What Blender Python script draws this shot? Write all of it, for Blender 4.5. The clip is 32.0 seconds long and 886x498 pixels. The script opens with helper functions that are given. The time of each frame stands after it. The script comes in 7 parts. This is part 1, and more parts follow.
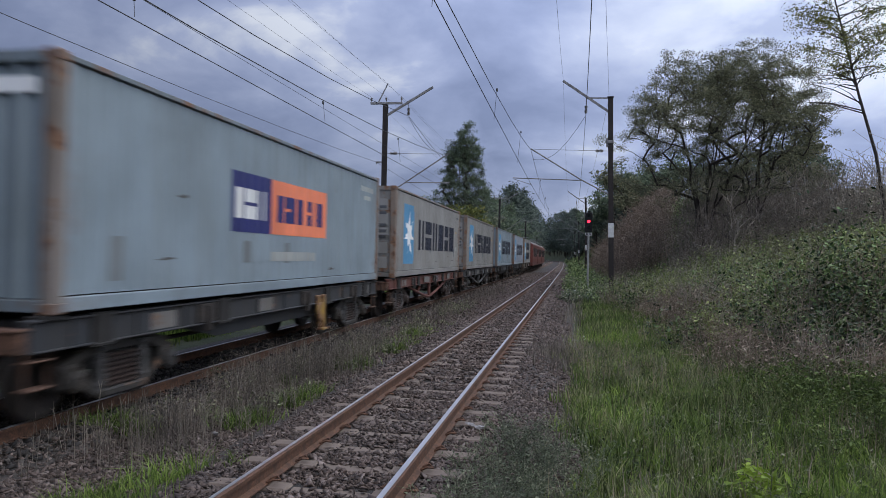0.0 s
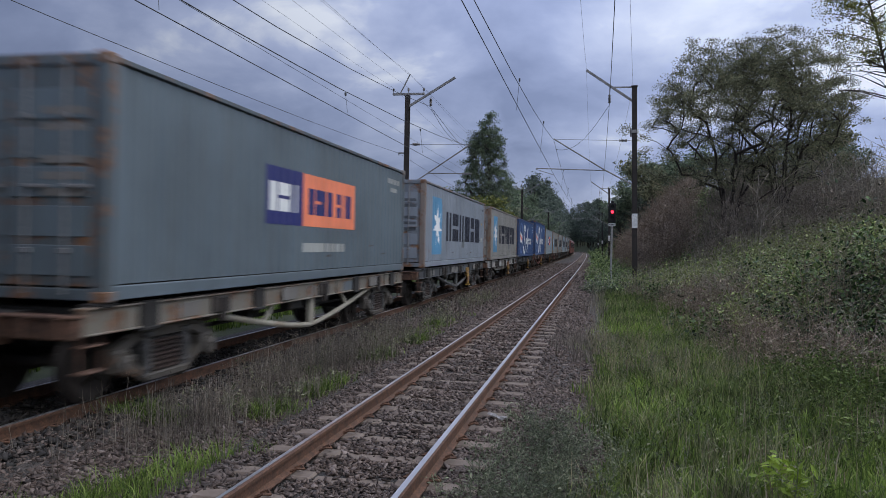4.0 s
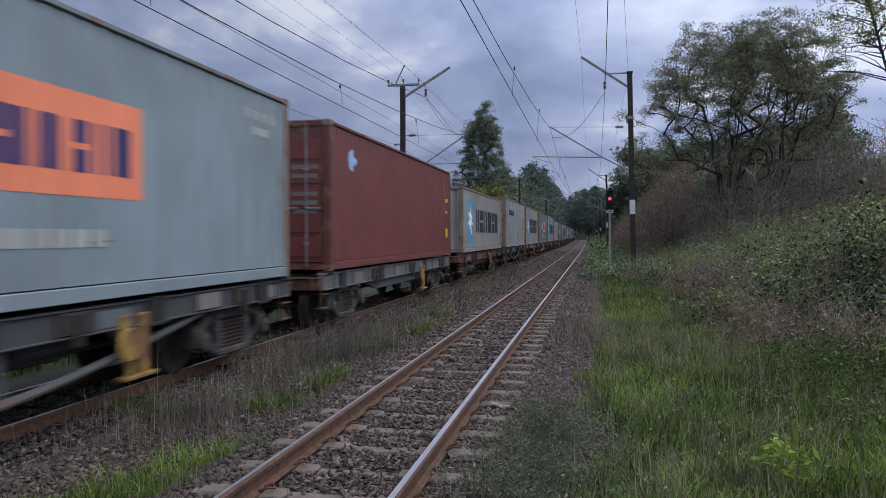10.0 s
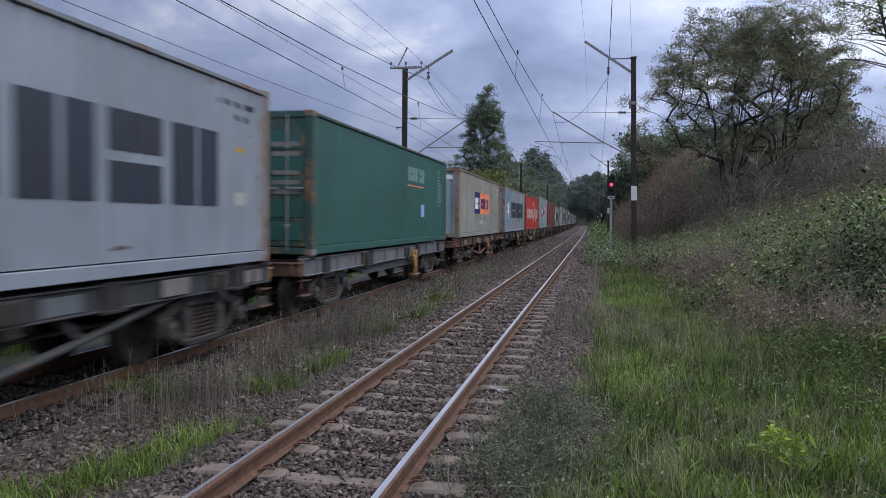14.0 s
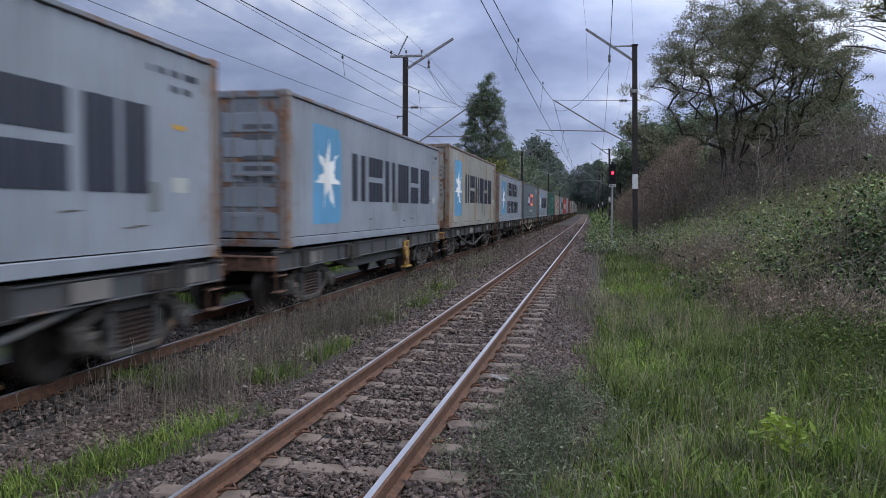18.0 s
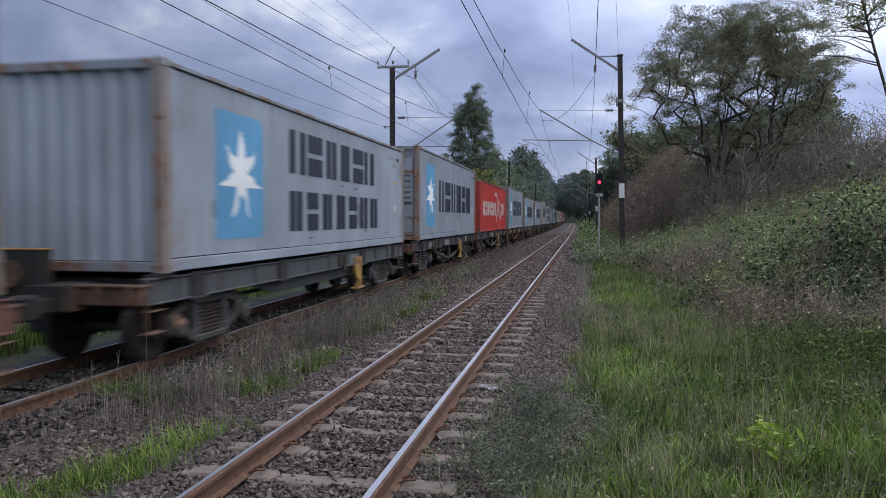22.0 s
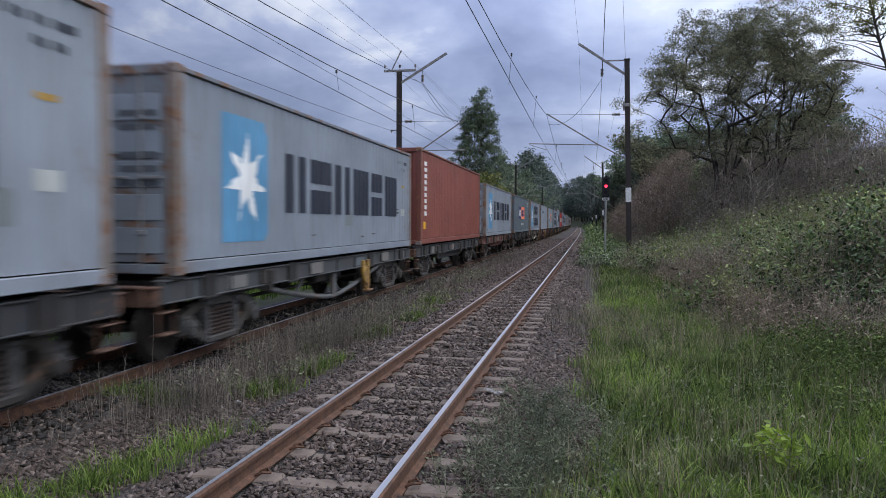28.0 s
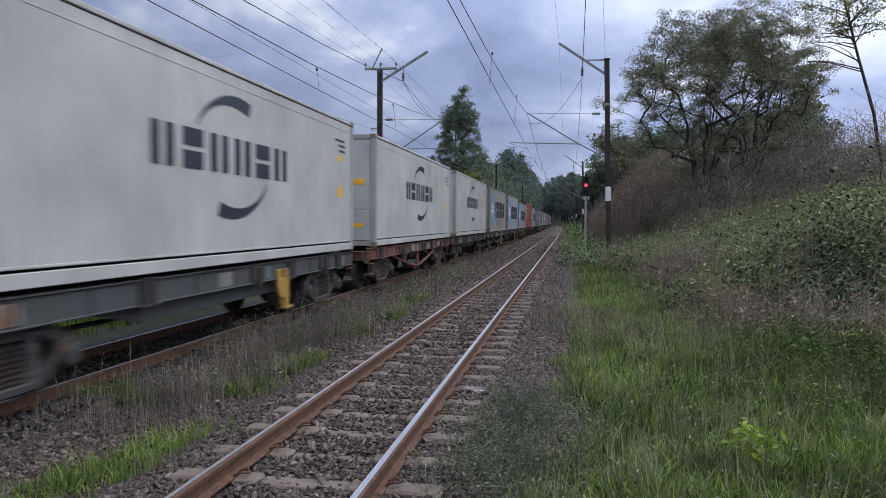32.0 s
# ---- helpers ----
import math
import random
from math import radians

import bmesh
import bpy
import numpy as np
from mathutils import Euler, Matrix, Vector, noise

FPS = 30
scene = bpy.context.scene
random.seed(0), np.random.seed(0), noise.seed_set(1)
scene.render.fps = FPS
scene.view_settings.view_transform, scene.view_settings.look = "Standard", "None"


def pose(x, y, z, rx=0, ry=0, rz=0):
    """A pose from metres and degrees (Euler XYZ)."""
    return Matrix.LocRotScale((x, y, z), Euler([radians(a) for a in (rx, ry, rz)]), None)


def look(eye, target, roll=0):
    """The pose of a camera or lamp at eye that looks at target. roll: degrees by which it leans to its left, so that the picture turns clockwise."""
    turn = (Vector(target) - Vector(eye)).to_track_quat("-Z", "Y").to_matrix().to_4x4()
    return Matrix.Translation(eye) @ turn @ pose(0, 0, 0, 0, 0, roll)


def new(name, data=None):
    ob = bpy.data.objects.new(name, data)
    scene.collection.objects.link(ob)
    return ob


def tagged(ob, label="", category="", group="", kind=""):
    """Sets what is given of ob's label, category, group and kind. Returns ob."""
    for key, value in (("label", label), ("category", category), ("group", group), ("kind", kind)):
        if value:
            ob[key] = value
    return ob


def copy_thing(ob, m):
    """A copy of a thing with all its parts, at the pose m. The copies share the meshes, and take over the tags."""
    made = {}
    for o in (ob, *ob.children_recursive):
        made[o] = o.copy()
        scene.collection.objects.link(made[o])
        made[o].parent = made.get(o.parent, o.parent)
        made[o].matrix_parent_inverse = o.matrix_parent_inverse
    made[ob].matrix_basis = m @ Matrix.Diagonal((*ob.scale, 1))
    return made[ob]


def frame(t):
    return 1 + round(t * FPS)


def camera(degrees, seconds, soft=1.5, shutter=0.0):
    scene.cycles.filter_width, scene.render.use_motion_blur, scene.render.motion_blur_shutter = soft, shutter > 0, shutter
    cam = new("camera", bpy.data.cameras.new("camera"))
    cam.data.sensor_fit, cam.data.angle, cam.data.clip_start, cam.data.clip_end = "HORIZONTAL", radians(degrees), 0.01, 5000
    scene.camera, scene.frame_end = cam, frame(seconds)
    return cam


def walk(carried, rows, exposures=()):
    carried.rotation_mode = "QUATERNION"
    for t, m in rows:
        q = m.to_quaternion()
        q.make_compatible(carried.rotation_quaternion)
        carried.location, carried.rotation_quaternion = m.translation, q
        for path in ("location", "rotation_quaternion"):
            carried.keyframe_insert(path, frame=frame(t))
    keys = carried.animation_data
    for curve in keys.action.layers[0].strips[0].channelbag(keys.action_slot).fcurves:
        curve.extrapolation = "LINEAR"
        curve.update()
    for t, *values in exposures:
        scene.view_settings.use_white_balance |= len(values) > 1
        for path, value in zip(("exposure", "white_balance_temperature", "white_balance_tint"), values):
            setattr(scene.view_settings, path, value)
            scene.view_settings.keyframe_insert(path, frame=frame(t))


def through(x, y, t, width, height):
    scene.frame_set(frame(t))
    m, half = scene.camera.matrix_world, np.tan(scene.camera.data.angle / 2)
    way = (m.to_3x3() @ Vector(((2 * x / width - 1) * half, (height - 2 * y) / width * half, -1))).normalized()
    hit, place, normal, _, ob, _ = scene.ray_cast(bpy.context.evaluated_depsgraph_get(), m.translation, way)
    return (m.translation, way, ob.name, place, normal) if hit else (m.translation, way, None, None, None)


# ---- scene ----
# The camera stands beside the track on one spot and only turns a little in the hand.
EYE = Vector((1.876, 0.0, 1.733))
cam = camera(60.94, 32.0, 0.7, 0.36)


def aim(yaw, pitch, roll):
    y, p = radians(yaw), radians(pitch)
    way = Vector((-math.sin(y) * math.cos(p), math.cos(y) * math.cos(p), math.sin(p)))
    return look(EYE, EYE + way * 50.0, roll)


PATH = (
    (0, 9.744, 0.462, 1.265), (0.5, 9.971, 0.597, 0.987), (1, 10.396, -0.000, 1.182), (1.5, 10.876, -0.187, 1.092),
    (2, 11.360, -0.378, 1.212), (2.5, 11.745, -0.432, 1.023), (3, 11.542, -0.139, 1.166), (3.5, 11.565, -0.192, 1.183),
    (5.5, 10.613, -0.404, 1.169), (6, 10.658, -0.362, 1.044), (6.5, 10.784, -0.813, 1.056), (7, 10.970, -1.156, 0.943),
    (7.5, 11.274, -1.128, 0.830), (8, 11.430, -1.023, 0.571), (8.5, 11.632, -0.882, 0.415), (9, 11.596, -0.990, 0.276),
    (9.5, 11.493, -1.031, 0.049), (10, 11.313, -0.992, -0.086), (10.5, 11.314, -0.918, -0.132), (11, 11.183, -1.014, 0.013),
    (11.5, 10.848, -1.178, -0.192), (12, 10.844, -1.426, -0.110), (12.5, 11.090, -1.743, 0.087), (13, 11.007, -1.996, 0.236),
    (13.5, 11.070, -2.068, 0.353), (14, 11.350, -2.214, 0.619), (14.5, 11.328, -2.358, 0.549), (16.5, 11.628, -2.589, 0.603),
    (17, 11.443, -2.733, 0.551), (17.5, 11.400, -2.971, 0.525), (18, 11.427, -3.044, 0.412), (18.5, 11.319, -3.050, 0.440),
    (19, 11.059, -3.031, 0.501), (19.5, 10.764, -2.864, 0.370), (20, 10.659, -2.725, 0.295), (20.5, 10.477, -2.630, 0.066),
    (21, 10.394, -2.308, 0.128), (21.5, 10.451, -2.268, 0.105), (22, 10.510, -2.285, 0.090), (22.5, 10.640, -2.385, 0.064),
    (23, 10.823, -2.480, 0.013), (23.5, 11.054, -2.687, 0.055), (24, 11.225, -2.696, 0.007), (24.5, 11.197, -2.668, 0.004),
    (25, 11.177, -2.667, 0.043), (25.5, 11.183, -2.253, 0.051), (27.5, 11.155, -1.913, 0.194), (28, 10.988, -2.005, 0.259),
    (28.5, 10.760, -2.086, 0.281), (29, 10.385, -2.098, 0.325), (29.5, 10.068, -2.191, 0.303), (30, 9.620, -2.208, 0.356),
    (30.5, 9.472, -2.132, 0.391), (31, 9.485, -2.111, 0.386), (31.5, 9.259, -2.012, 0.408), (32, 9.517, -2.108, 0.358),
)
walk(cam, [(t, aim(y, p, r)) for t, y, p, r in PATH], [(0, -0.32), (1, -0.40), (2.2, -0.34), (3.5, -0.34), (6.2, -0.35), (6.8, -0.08), (7.6, -0.06), (8.1, -0.33), (10, -0.33), (11.3, -0.31), (12, -0.08), (13, -0.12), (17, -0.07), (32, -0.09)])

# ---- light: a heavy overcast evening sky, brightest behind the bank ----
world = bpy.data.worlds.new("overcast_sky")
scene.world = world
world.use_nodes = True
wn, wl = world.node_tree.nodes, world.node_tree.links
wn.clear()


def wnode(kind, **kw):
    n = wn.new(kind)
    for k, v in kw.items():
        if k == "op":
            n.operation = v
        else:
            n.inputs[k].default_value = v
    return n


def ramp_set(n, stops):
    e = n.color_ramp.elements
    while len(e) < len(stops):
        e.new(0.5)
    for el, (p, c) in zip(e, stops):
        el.position = p
        el.color = (*c, 1) if len(c) == 3 else c


w_out = wn.new("ShaderNodeOutputWorld")
w_sky = wn.new("ShaderNodeTexSky")
w_sky.sky_type = "NISHITA"
w_sky.sun_disc = False
w_sky.sun_elevation = radians(60)
w_sky.sun_rotation = radians(128)
w_bg_sky = wnode("ShaderNodeBackground")
w_bg_sky.inputs["Strength"].default_value = 0.10
wl.new(w_sky.outputs[0], w_bg_sky.inputs["Color"])
w_tc = wn.new("ShaderNodeTexCoord")
w_sep = wn.new("ShaderNodeSeparateXYZ")
wl.new(w_tc.outputs["Generated"], w_sep.inputs[0])
w_zc = wnode("ShaderNodeMath", op="MAXIMUM")
wl.new(w_sep.outputs["Z"], w_zc.inputs[0])
w_zc.inputs[1].default_value = 0.0
w_za = wnode("ShaderNodeMath", op="ADD")
wl.new(w_zc.outputs[0], w_za.inputs[0])
w_za.inputs[1].default_value = 0.34
w_dx = wnode("ShaderNodeMath", op="DIVIDE")
w_dy = wnode("ShaderNodeMath", op="DIVIDE")
wl.new(w_sep.outputs["X"], w_dx.inputs[0])
wl.new(w_za.outputs[0], w_dx.inputs[1])
wl.new(w_sep.outputs["Y"], w_dy.inputs[0])
wl.new(w_za.outputs[0], w_dy.inputs[1])
w_com = wn.new("ShaderNodeCombineXYZ")
wl.new(w_dx.outputs[0], w_com.inputs["X"])
wl.new(w_dy.outputs[0], w_com.inputs["Y"])
w_com.inputs["Z"].default_value = 3.7
w_n1 = wn.new("ShaderNodeTexNoise")
w_n1.inputs["Scale"].default_value = 3.0
w_n1.inputs["Detail"].default_value = 7.0
w_n1.inputs["Roughness"].default_value = 0.52
w_n1.inputs["Distortion"].default_value = 0.25
wl.new(w_com.outputs[0], w_n1.inputs["Vector"])
w_ramp = wn.new("ShaderNodeValToRGB")
ramp_set(w_ramp, [(0.30, (0.255, 0.315, 0.52)), (0.46, (0.345, 0.415, 0.655)), (0.58, (0.465, 0.54, 0.79)), (0.68, (0.80, 0.86, 1.0))])
wl.new(w_n1.outputs["Fac"], w_ramp.inputs["Fac"])
# overcast skies brighten towards the zenith and towards the hidden sun
w_el = wn.new("ShaderNodeMapRange")
w_el.inputs["From Min"].default_value = 0.0
w_el.inputs["From Max"].default_value = 0.9
w_el.inputs["To Min"].default_value = 0.66
w_el.inputs["To Max"].default_value = 2.6
wl.new(w_sep.outputs["Z"], w_el.inputs["Value"])
w_sx = wn.new("ShaderNodeMapRange")
w_sx.inputs["From Min"].default_value = -0.55
w_sx.inputs["From Max"].default_value = 0.55
w_sx.inputs["To Min"].default_value = 0.66
w_sx.inputs["To Max"].default_value = 1.7
wl.new(w_sep.outputs["X"], w_sx.inputs["Value"])
w_mul = wnode("ShaderNodeMath", op="MULTIPLY")
wl.new(w_el.outputs[0], w_mul.inputs[0])
wl.new(w_sx.outputs[0], w_mul.inputs[1])
w_bg = wn.new("ShaderNodeBackground")
# the cloud is thinnest, almost white, high up over the bank
w_hx = wn.new("ShaderNodeMapRange")
w_hx.inputs["From Min"].default_value = -0.06
w_hx.inputs["From Max"].default_value = 0.32
wl.new(w_sep.outputs["X"], w_hx.inputs["Value"])
w_hz = wn.new("ShaderNodeMapRange")
w_hz.inputs["From Min"].default_value = 0.12
w_hz.inputs["From Max"].default_value = 0.36
wl.new(w_sep.outputs["Z"], w_hz.inputs["Value"])
w_hm = wnode("ShaderNodeMath", op="MULTIPLY")
wl.new(w_hx.outputs[0], w_hm.inputs[0])
wl.new(w_hz.outputs[0], w_hm.inputs[1])
w_hn = wnode("ShaderNodeMath", op="MULTIPLY")
wl.new(w_hm.outputs[0], w_hn.inputs[0])
w_hf = wn.new("ShaderNodeMapRange")
w_hf.inputs["From Min"].default_value = 0.40
w_hf.inputs["From Max"].default_value = 0.60
w_hf.inputs["To Min"].default_value = 0.5
w_hf.inputs["To Max"].default_value = 2.2
wl.new(w_n1.outputs["Fac"], w_hf.inputs["Value"])
wl.new(w_hf.outputs[0], w_hn.inputs[1])
w_hn.use_clamp = True
w_white = wn.new("ShaderNodeMix")
w_white.data_type = "RGBA"
wl.new(w_hn.outputs[0], w_white.inputs[0])
wl.new(w_ramp.outputs["Color"], w_white.inputs[6])
w_white.inputs[7].default_value = (0.68, 0.74, 0.86, 1)
wl.new(w_white.outputs[2], w_bg.inputs["Color"])
wl.new(w_mul.outputs[0], w_bg.inputs["Strength"])
w_mix = wn.new("ShaderNodeMixShader")
w_mix.inputs["Fac"].default_value = 0.92
wl.new(w_bg_sky.outputs[0], w_mix.inputs[1])
wl.new(w_bg.outputs[0], w_mix.inputs[2])
wl.new(w_mix.outputs[0], w_out.inputs["Surface"])

sun = new("sun", bpy.data.lights.new("sun", "SUN"))
sun.data.energy = 0.8
sun.data.angle = radians(35)
sun.data.color = (1.0, 0.95, 0.90)
sun.matrix_world = look((18, -14, 40), (0, 0, 0))
scene.view_settings.exposure = 0.0

# ---- materials ----
MATS = {}


class Nodes:
    """A node material with a principled surface and short ways to add noise, ramps and bump."""

    def __init__(self, name, rough=0.8, metal=0.0, spec=0.5):
        self.m = bpy.data.materials.new(name)
        self.m.use_nodes = True
        self.n, self.l = self.m.node_tree.nodes, self.m.node_tree.links
        self.b = self.n["Principled BSDF"]
        self.b.inputs["Roughness"].default_value = rough
        self.b.inputs["Metallic"].default_value = metal
        self.b.inputs["Specular IOR Level"].default_value = spec
        self.tc = self.n.new("ShaderNodeTexCoord").outputs["Object"]
        MATS[name] = self.m

    def noise(self, scale, detail=3.0, rough=0.55, stretch=None, vec=None):
        v = vec or self.tc
        if stretch:
            mp = self.n.new("ShaderNodeMapping")
            mp.inputs["Scale"].default_value = stretch
            self.l.new(v, mp.inputs["Vector"])
            v = mp.outputs[0]
        t = self.n.new("ShaderNodeTexNoise")
        t.inputs["Scale"].default_value = scale
        t.inputs["Detail"].default_value = detail
        t.inputs["Roughness"].default_value = rough
        self.l.new(v, t.inputs["Vector"])
        return t.outputs["Fac"]

    def ramp(self, fac, stops):
        r = self.n.new("ShaderNodeValToRGB")
        ramp_set(r, stops)
        self.l.new(fac, r.inputs["Fac"])
        return r.outputs["Color"]

    def mix(self, fac, a, b, kind="MIX"):
        x = self.n.new("ShaderNodeMix")
        x.data_type = "RGBA"
        x.blend_type = kind
        for sock, v in ((x.inputs[0], fac), (x.inputs[6], a), (x.inputs[7], b)):
            if hasattr(v, "is_linked"):
                self.l.new(v, sock)
            elif isinstance(v, (int, float)):
                sock.default_value = v
            else:
                sock.default_value = (*v, 1)
        return x.outputs[2]

    def island(self):
        return self.n.new("ShaderNodeNewGeometry").outputs["Random Per Island"]

    def each(self):
        return self.n.new("ShaderNodeObjectInfo").outputs["Random"]

    def bump(self, fac, strength=0.4, dist=0.01):
        b = self.n.new("ShaderNodeBump")
        b.inputs["Strength"].default_value = strength
        b.inputs["Distance"].default_value = dist
        self.l.new(fac, b.inputs["Height"])
        self.l.new(b.outputs[0], self.b.inputs["Normal"])

    def done(self, color, rough=None):
        if hasattr(color, "is_linked"):
            self.l.new(color, self.b.inputs["Base Color"])
        else:
            self.b.inputs["Base Color"].default_value = (*color, 1)
        if rough is not None:
            self.l.new(rough, self.b.inputs["Roughness"])
        return self.m


def shade(c, k):
    return tuple(min(1.0, v * k) for v in c)


def paint(name, c, rust=0.5, rough=0.55, dirt=0.5, ends=0.0):
    """Weathered paint on steel: faded patches, vertical dirt runs and rust where the paint has gone."""
    k = Nodes(name, rough)
    plain = k.tc
    shift = k.n.new("ShaderNodeVectorMath")
    shift.operation = "MULTIPLY_ADD"
    shift.inputs[1].default_value = (37.0, 53.0, 0.0)
    k.l.new(k.each(), shift.inputs[0])
    k.l.new(k.tc, shift.inputs[2])
    k.tc = shift.outputs[0]
    big = k.noise(0.7, 4)
    col = k.ramp(big, [(0.3, shade(c, 0.78)), (0.7, shade(c, 1.12))])
    scuff = k.ramp(k.noise(0.55, 7, 0.72, (1.0, 1.0, 1.5)), [(0.52, (0, 0, 0)), (0.72, (0.45 * dirt, 0.45 * dirt, 0.45 * dirt))])
    col = k.mix(scuff, col, (c[0] * 0.50 + 0.012, c[1] * 0.47 + 0.010, c[2] * 0.43 + 0.008))
    runs = k.ramp(k.noise(1.0, 5, 0.6, (5.0, 5.0, 0.45)), [(0.42, (0, 0, 0)), (0.68, (1, 1, 1))])
    fac = k.n.new("ShaderNodeMath")
    fac.operation = "MULTIPLY"
    fac.inputs[1].default_value = dirt * 0.55
    k.l.new(runs, fac.inputs[0])
    col = k.mix(fac.outputs[0], col, (c[0] * 0.55 + 0.03, c[1] * 0.5 + 0.02, c[2] * 0.42 + 0.01))
    r = k.ramp(k.noise(2.6, 8, 0.68), [(0.70 - 0.13 * rust, (0, 0, 0)), (0.76 - 0.10 * rust, (1, 1, 1))])
    rustc = k.ramp(k.noise(14, 4), [(0.35, (0.085, 0.040, 0.022)), (0.65, (0.235, 0.120, 0.060))])
    col = k.mix(r, col, rustc)
    if ends:
        # rust creeps in from the corner posts
        sep = k.n.new("ShaderNodeSeparateXYZ")
        k.l.new(plain, sep.inputs[0])
        away = k.n.new("ShaderNodeMath")
        away.operation = "ABSOLUTE"
        k.l.new(sep.outputs["Y"], away.inputs[0])
        near = k.n.new("ShaderNodeMapRange")
        near.inputs["From Min"].default_value = 5.0
        near.inputs["From Max"].default_value = 6.1
        near.inputs["To Max"].default_value = 0.62 * ends
        k.l.new(away.outputs[0], near.inputs["Value"])
        both = k.n.new("ShaderNodeMath")
        both.operation = "ADD"
        k.l.new(near.outputs[0], both.inputs[0])
        k.l.new(k.noise(1.6, 6, 0.7), both.inputs[1])
        bloom = k.ramp(both.outputs[0], [(0.70, (0, 0, 0)), (1.15, (0.75, 0.75, 0.75))])
        col = k.mix(bloom, col, rustc)
    k.bump(k.noise(26, 4), 0.18, 0.004)
    return k.done(col)


def grime(name, c1, c2, rough=0.85, scale=6.0, bump=0.35, metal=0.0):
    k = Nodes(name, rough, metal)
    col = k.ramp(k.noise(scale, 6, 0.62), [(0.32, c1), (0.68, c2)])
    col = k.mix(k.ramp(k.noise(scale * 7, 3), [(0.4, (0, 0, 0)), (0.75, (1, 1, 1))]), col, shade(c1, 0.6))
    k.bump(k.noise(scale * 9, 4), bump, 0.005)
    return k.done(col)


def leafy(name, dark, mid, light, rough=0.48, through=0.40):
    """Foliage: each leaf or blade takes its own tone."""
    k = Nodes(name, rough + 0.12, 0, 0.28)
    col = k.ramp(k.island(), [(0.0, dark), (0.5, mid), (1.0, light)])
    col = k.mix(1.0, col, k.ramp(k.noise(1.1, 4, 0.6), [(0.33, (0.55, 0.55, 0.55)), (0.67, (1.35, 1.30, 1.20))]), "MULTIPLY")
    thin = k.n.new("ShaderNodeBsdfTranslucent")
    both = k.n.new("ShaderNodeMixShader")
    both.inputs["Fac"].default_value = through
    k.l.new(col, thin.inputs["Color"])
    k.l.new(k.b.outputs[0], both.inputs[1])
    k.l.new(thin.outputs[0], both.inputs[2])
    k.l.new(both.outputs[0], k.n["Material Output"].inputs["Surface"])
    return k.done(col)


CREAM = (0.258, 0.250, 0.234)
PALE = (0.217, 0.245, 0.282)
WHITEGREY = (0.258, 0.288, 0.328)
TAN = (0.264, 0.260, 0.233)
BLUEGREY = (0.225, 0.275, 0.305)
DARKGREY = (0.105, 0.135, 0.155)
SLATE = (0.125, 0.155, 0.150)
NAVY = (0.022, 0.062, 0.175)
RED = (0.42, 0.030, 0.023)
MAROON = (0.155, 0.038, 0.034)
BROWN = (0.225, 0.064, 0.045)
GREEN = (0.018, 0.085, 0.072)
REEFER = (0.425, 0.420, 0.400)
for nm, c, ru in (("cream", CREAM, 0.22), ("pale", PALE, 0.25), ("whitegrey", WHITEGREY, 0.25), ("tan", TAN, 0.45), ("bluegrey", BLUEGREY, 0.2),
                  ("darkgrey", DARKGREY, 0.15), ("slate", SLATE, 0.2), ("navy", NAVY, 0.15), ("red", RED, 0.15), ("maroon", MAROON, 0.2),
                  ("brown", BROWN, 0.2), ("green", GREEN, 0.1), ("reefer", REEFER, 0.05), ("rusty", (0.282, 0.288, 0.295), 0.8)):
    paint("paint_" + nm, c, ru, ends={"cream": 0.65, "pale": 0.55, "whitegrey": 0.5, "tan": 0.95, "bluegrey": 0.5, "rusty": 1.0}.get(nm, 0.0))
    paint("edge_" + nm, shade(c, 0.74), min(2.4, ru * 2.0 + 1.1) if nm != "reefer" else 0.3, 0.6, 0.9)
paint("mark_sky", (0.095, 0.275, 0.45), 0.1, 0.5, 0.4)
paint("mark_amber", (0.46, 0.27, 0.05), 0.3, 0.5, 0.9)
paint("mark_white", (0.78, 0.78, 0.76), 0.1, 0.5, 0.4)
paint("mark_ink", (0.016, 0.020, 0.036), 0.0, 0.5, 0.2)
paint("mark_navy", (0.020, 0.025, 0.13), 0.0, 0.5, 0.2)
paint("mark_grey", (0.085, 0.095, 0.110), 0.1, 0.5, 0.9)
paint("plate_white", (0.52, 0.55, 0.58), 0.2, 0.5, 0.6)
paint("mark_cream", (0.521, 0.422, 0.389), 0.1, 0.5, 0.6)
paint("scuff_dark", (0.085, 0.078, 0.072), 0.8, 0.7, 0.9)
paint("patch_grey", (0.165, 0.185, 0.195), 0.3, 0.6, 0.9)
paint("mark_dull", (0.40, 0.41, 0.39), 0.1, 0.5, 0.9)
paint("mark_orange", (0.88, 0.25, 0.125), 0.05, 0.5, 0.3)
paint("mark_yellow", (0.80, 0.42, 0.03), 0.0, 0.5, 0.3)
paint("mark_pink", (0.46, 0.20, 0.18), 0.0, 0.5, 0.5)
paint("mark_faint", (0.15, 0.24, 0.22), 0.0, 0.5, 0.3)
paint("mark_ring", (0.13, 0.20, 0.40), 0.0, 0.5, 0.3)
paint("mark_lightblue", (0.30, 0.50, 0.75), 0.0, 0.5, 0.3)
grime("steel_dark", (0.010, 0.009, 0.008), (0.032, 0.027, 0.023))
grime("steel_wheel", (0.020, 0.016, 0.013), (0.052, 0.039, 0.032), 0.6)
paint("sill_red", (0.125, 0.042, 0.033), 1.1, 0.7, 0.9)
paint("sill_grey", (0.056, 0.059, 0.064), 0.5, 0.7, 0.9)
paint("sill_dark", (0.028, 0.030, 0.034), 0.6, 0.7, 0.9)
paint("sill_white", (0.36, 0.355, 0.345), 1.0, 0.7, 1.0)
paint("sill_steel", (0.115, 0.125, 0.140), 1.0, 0.7, 1.0)
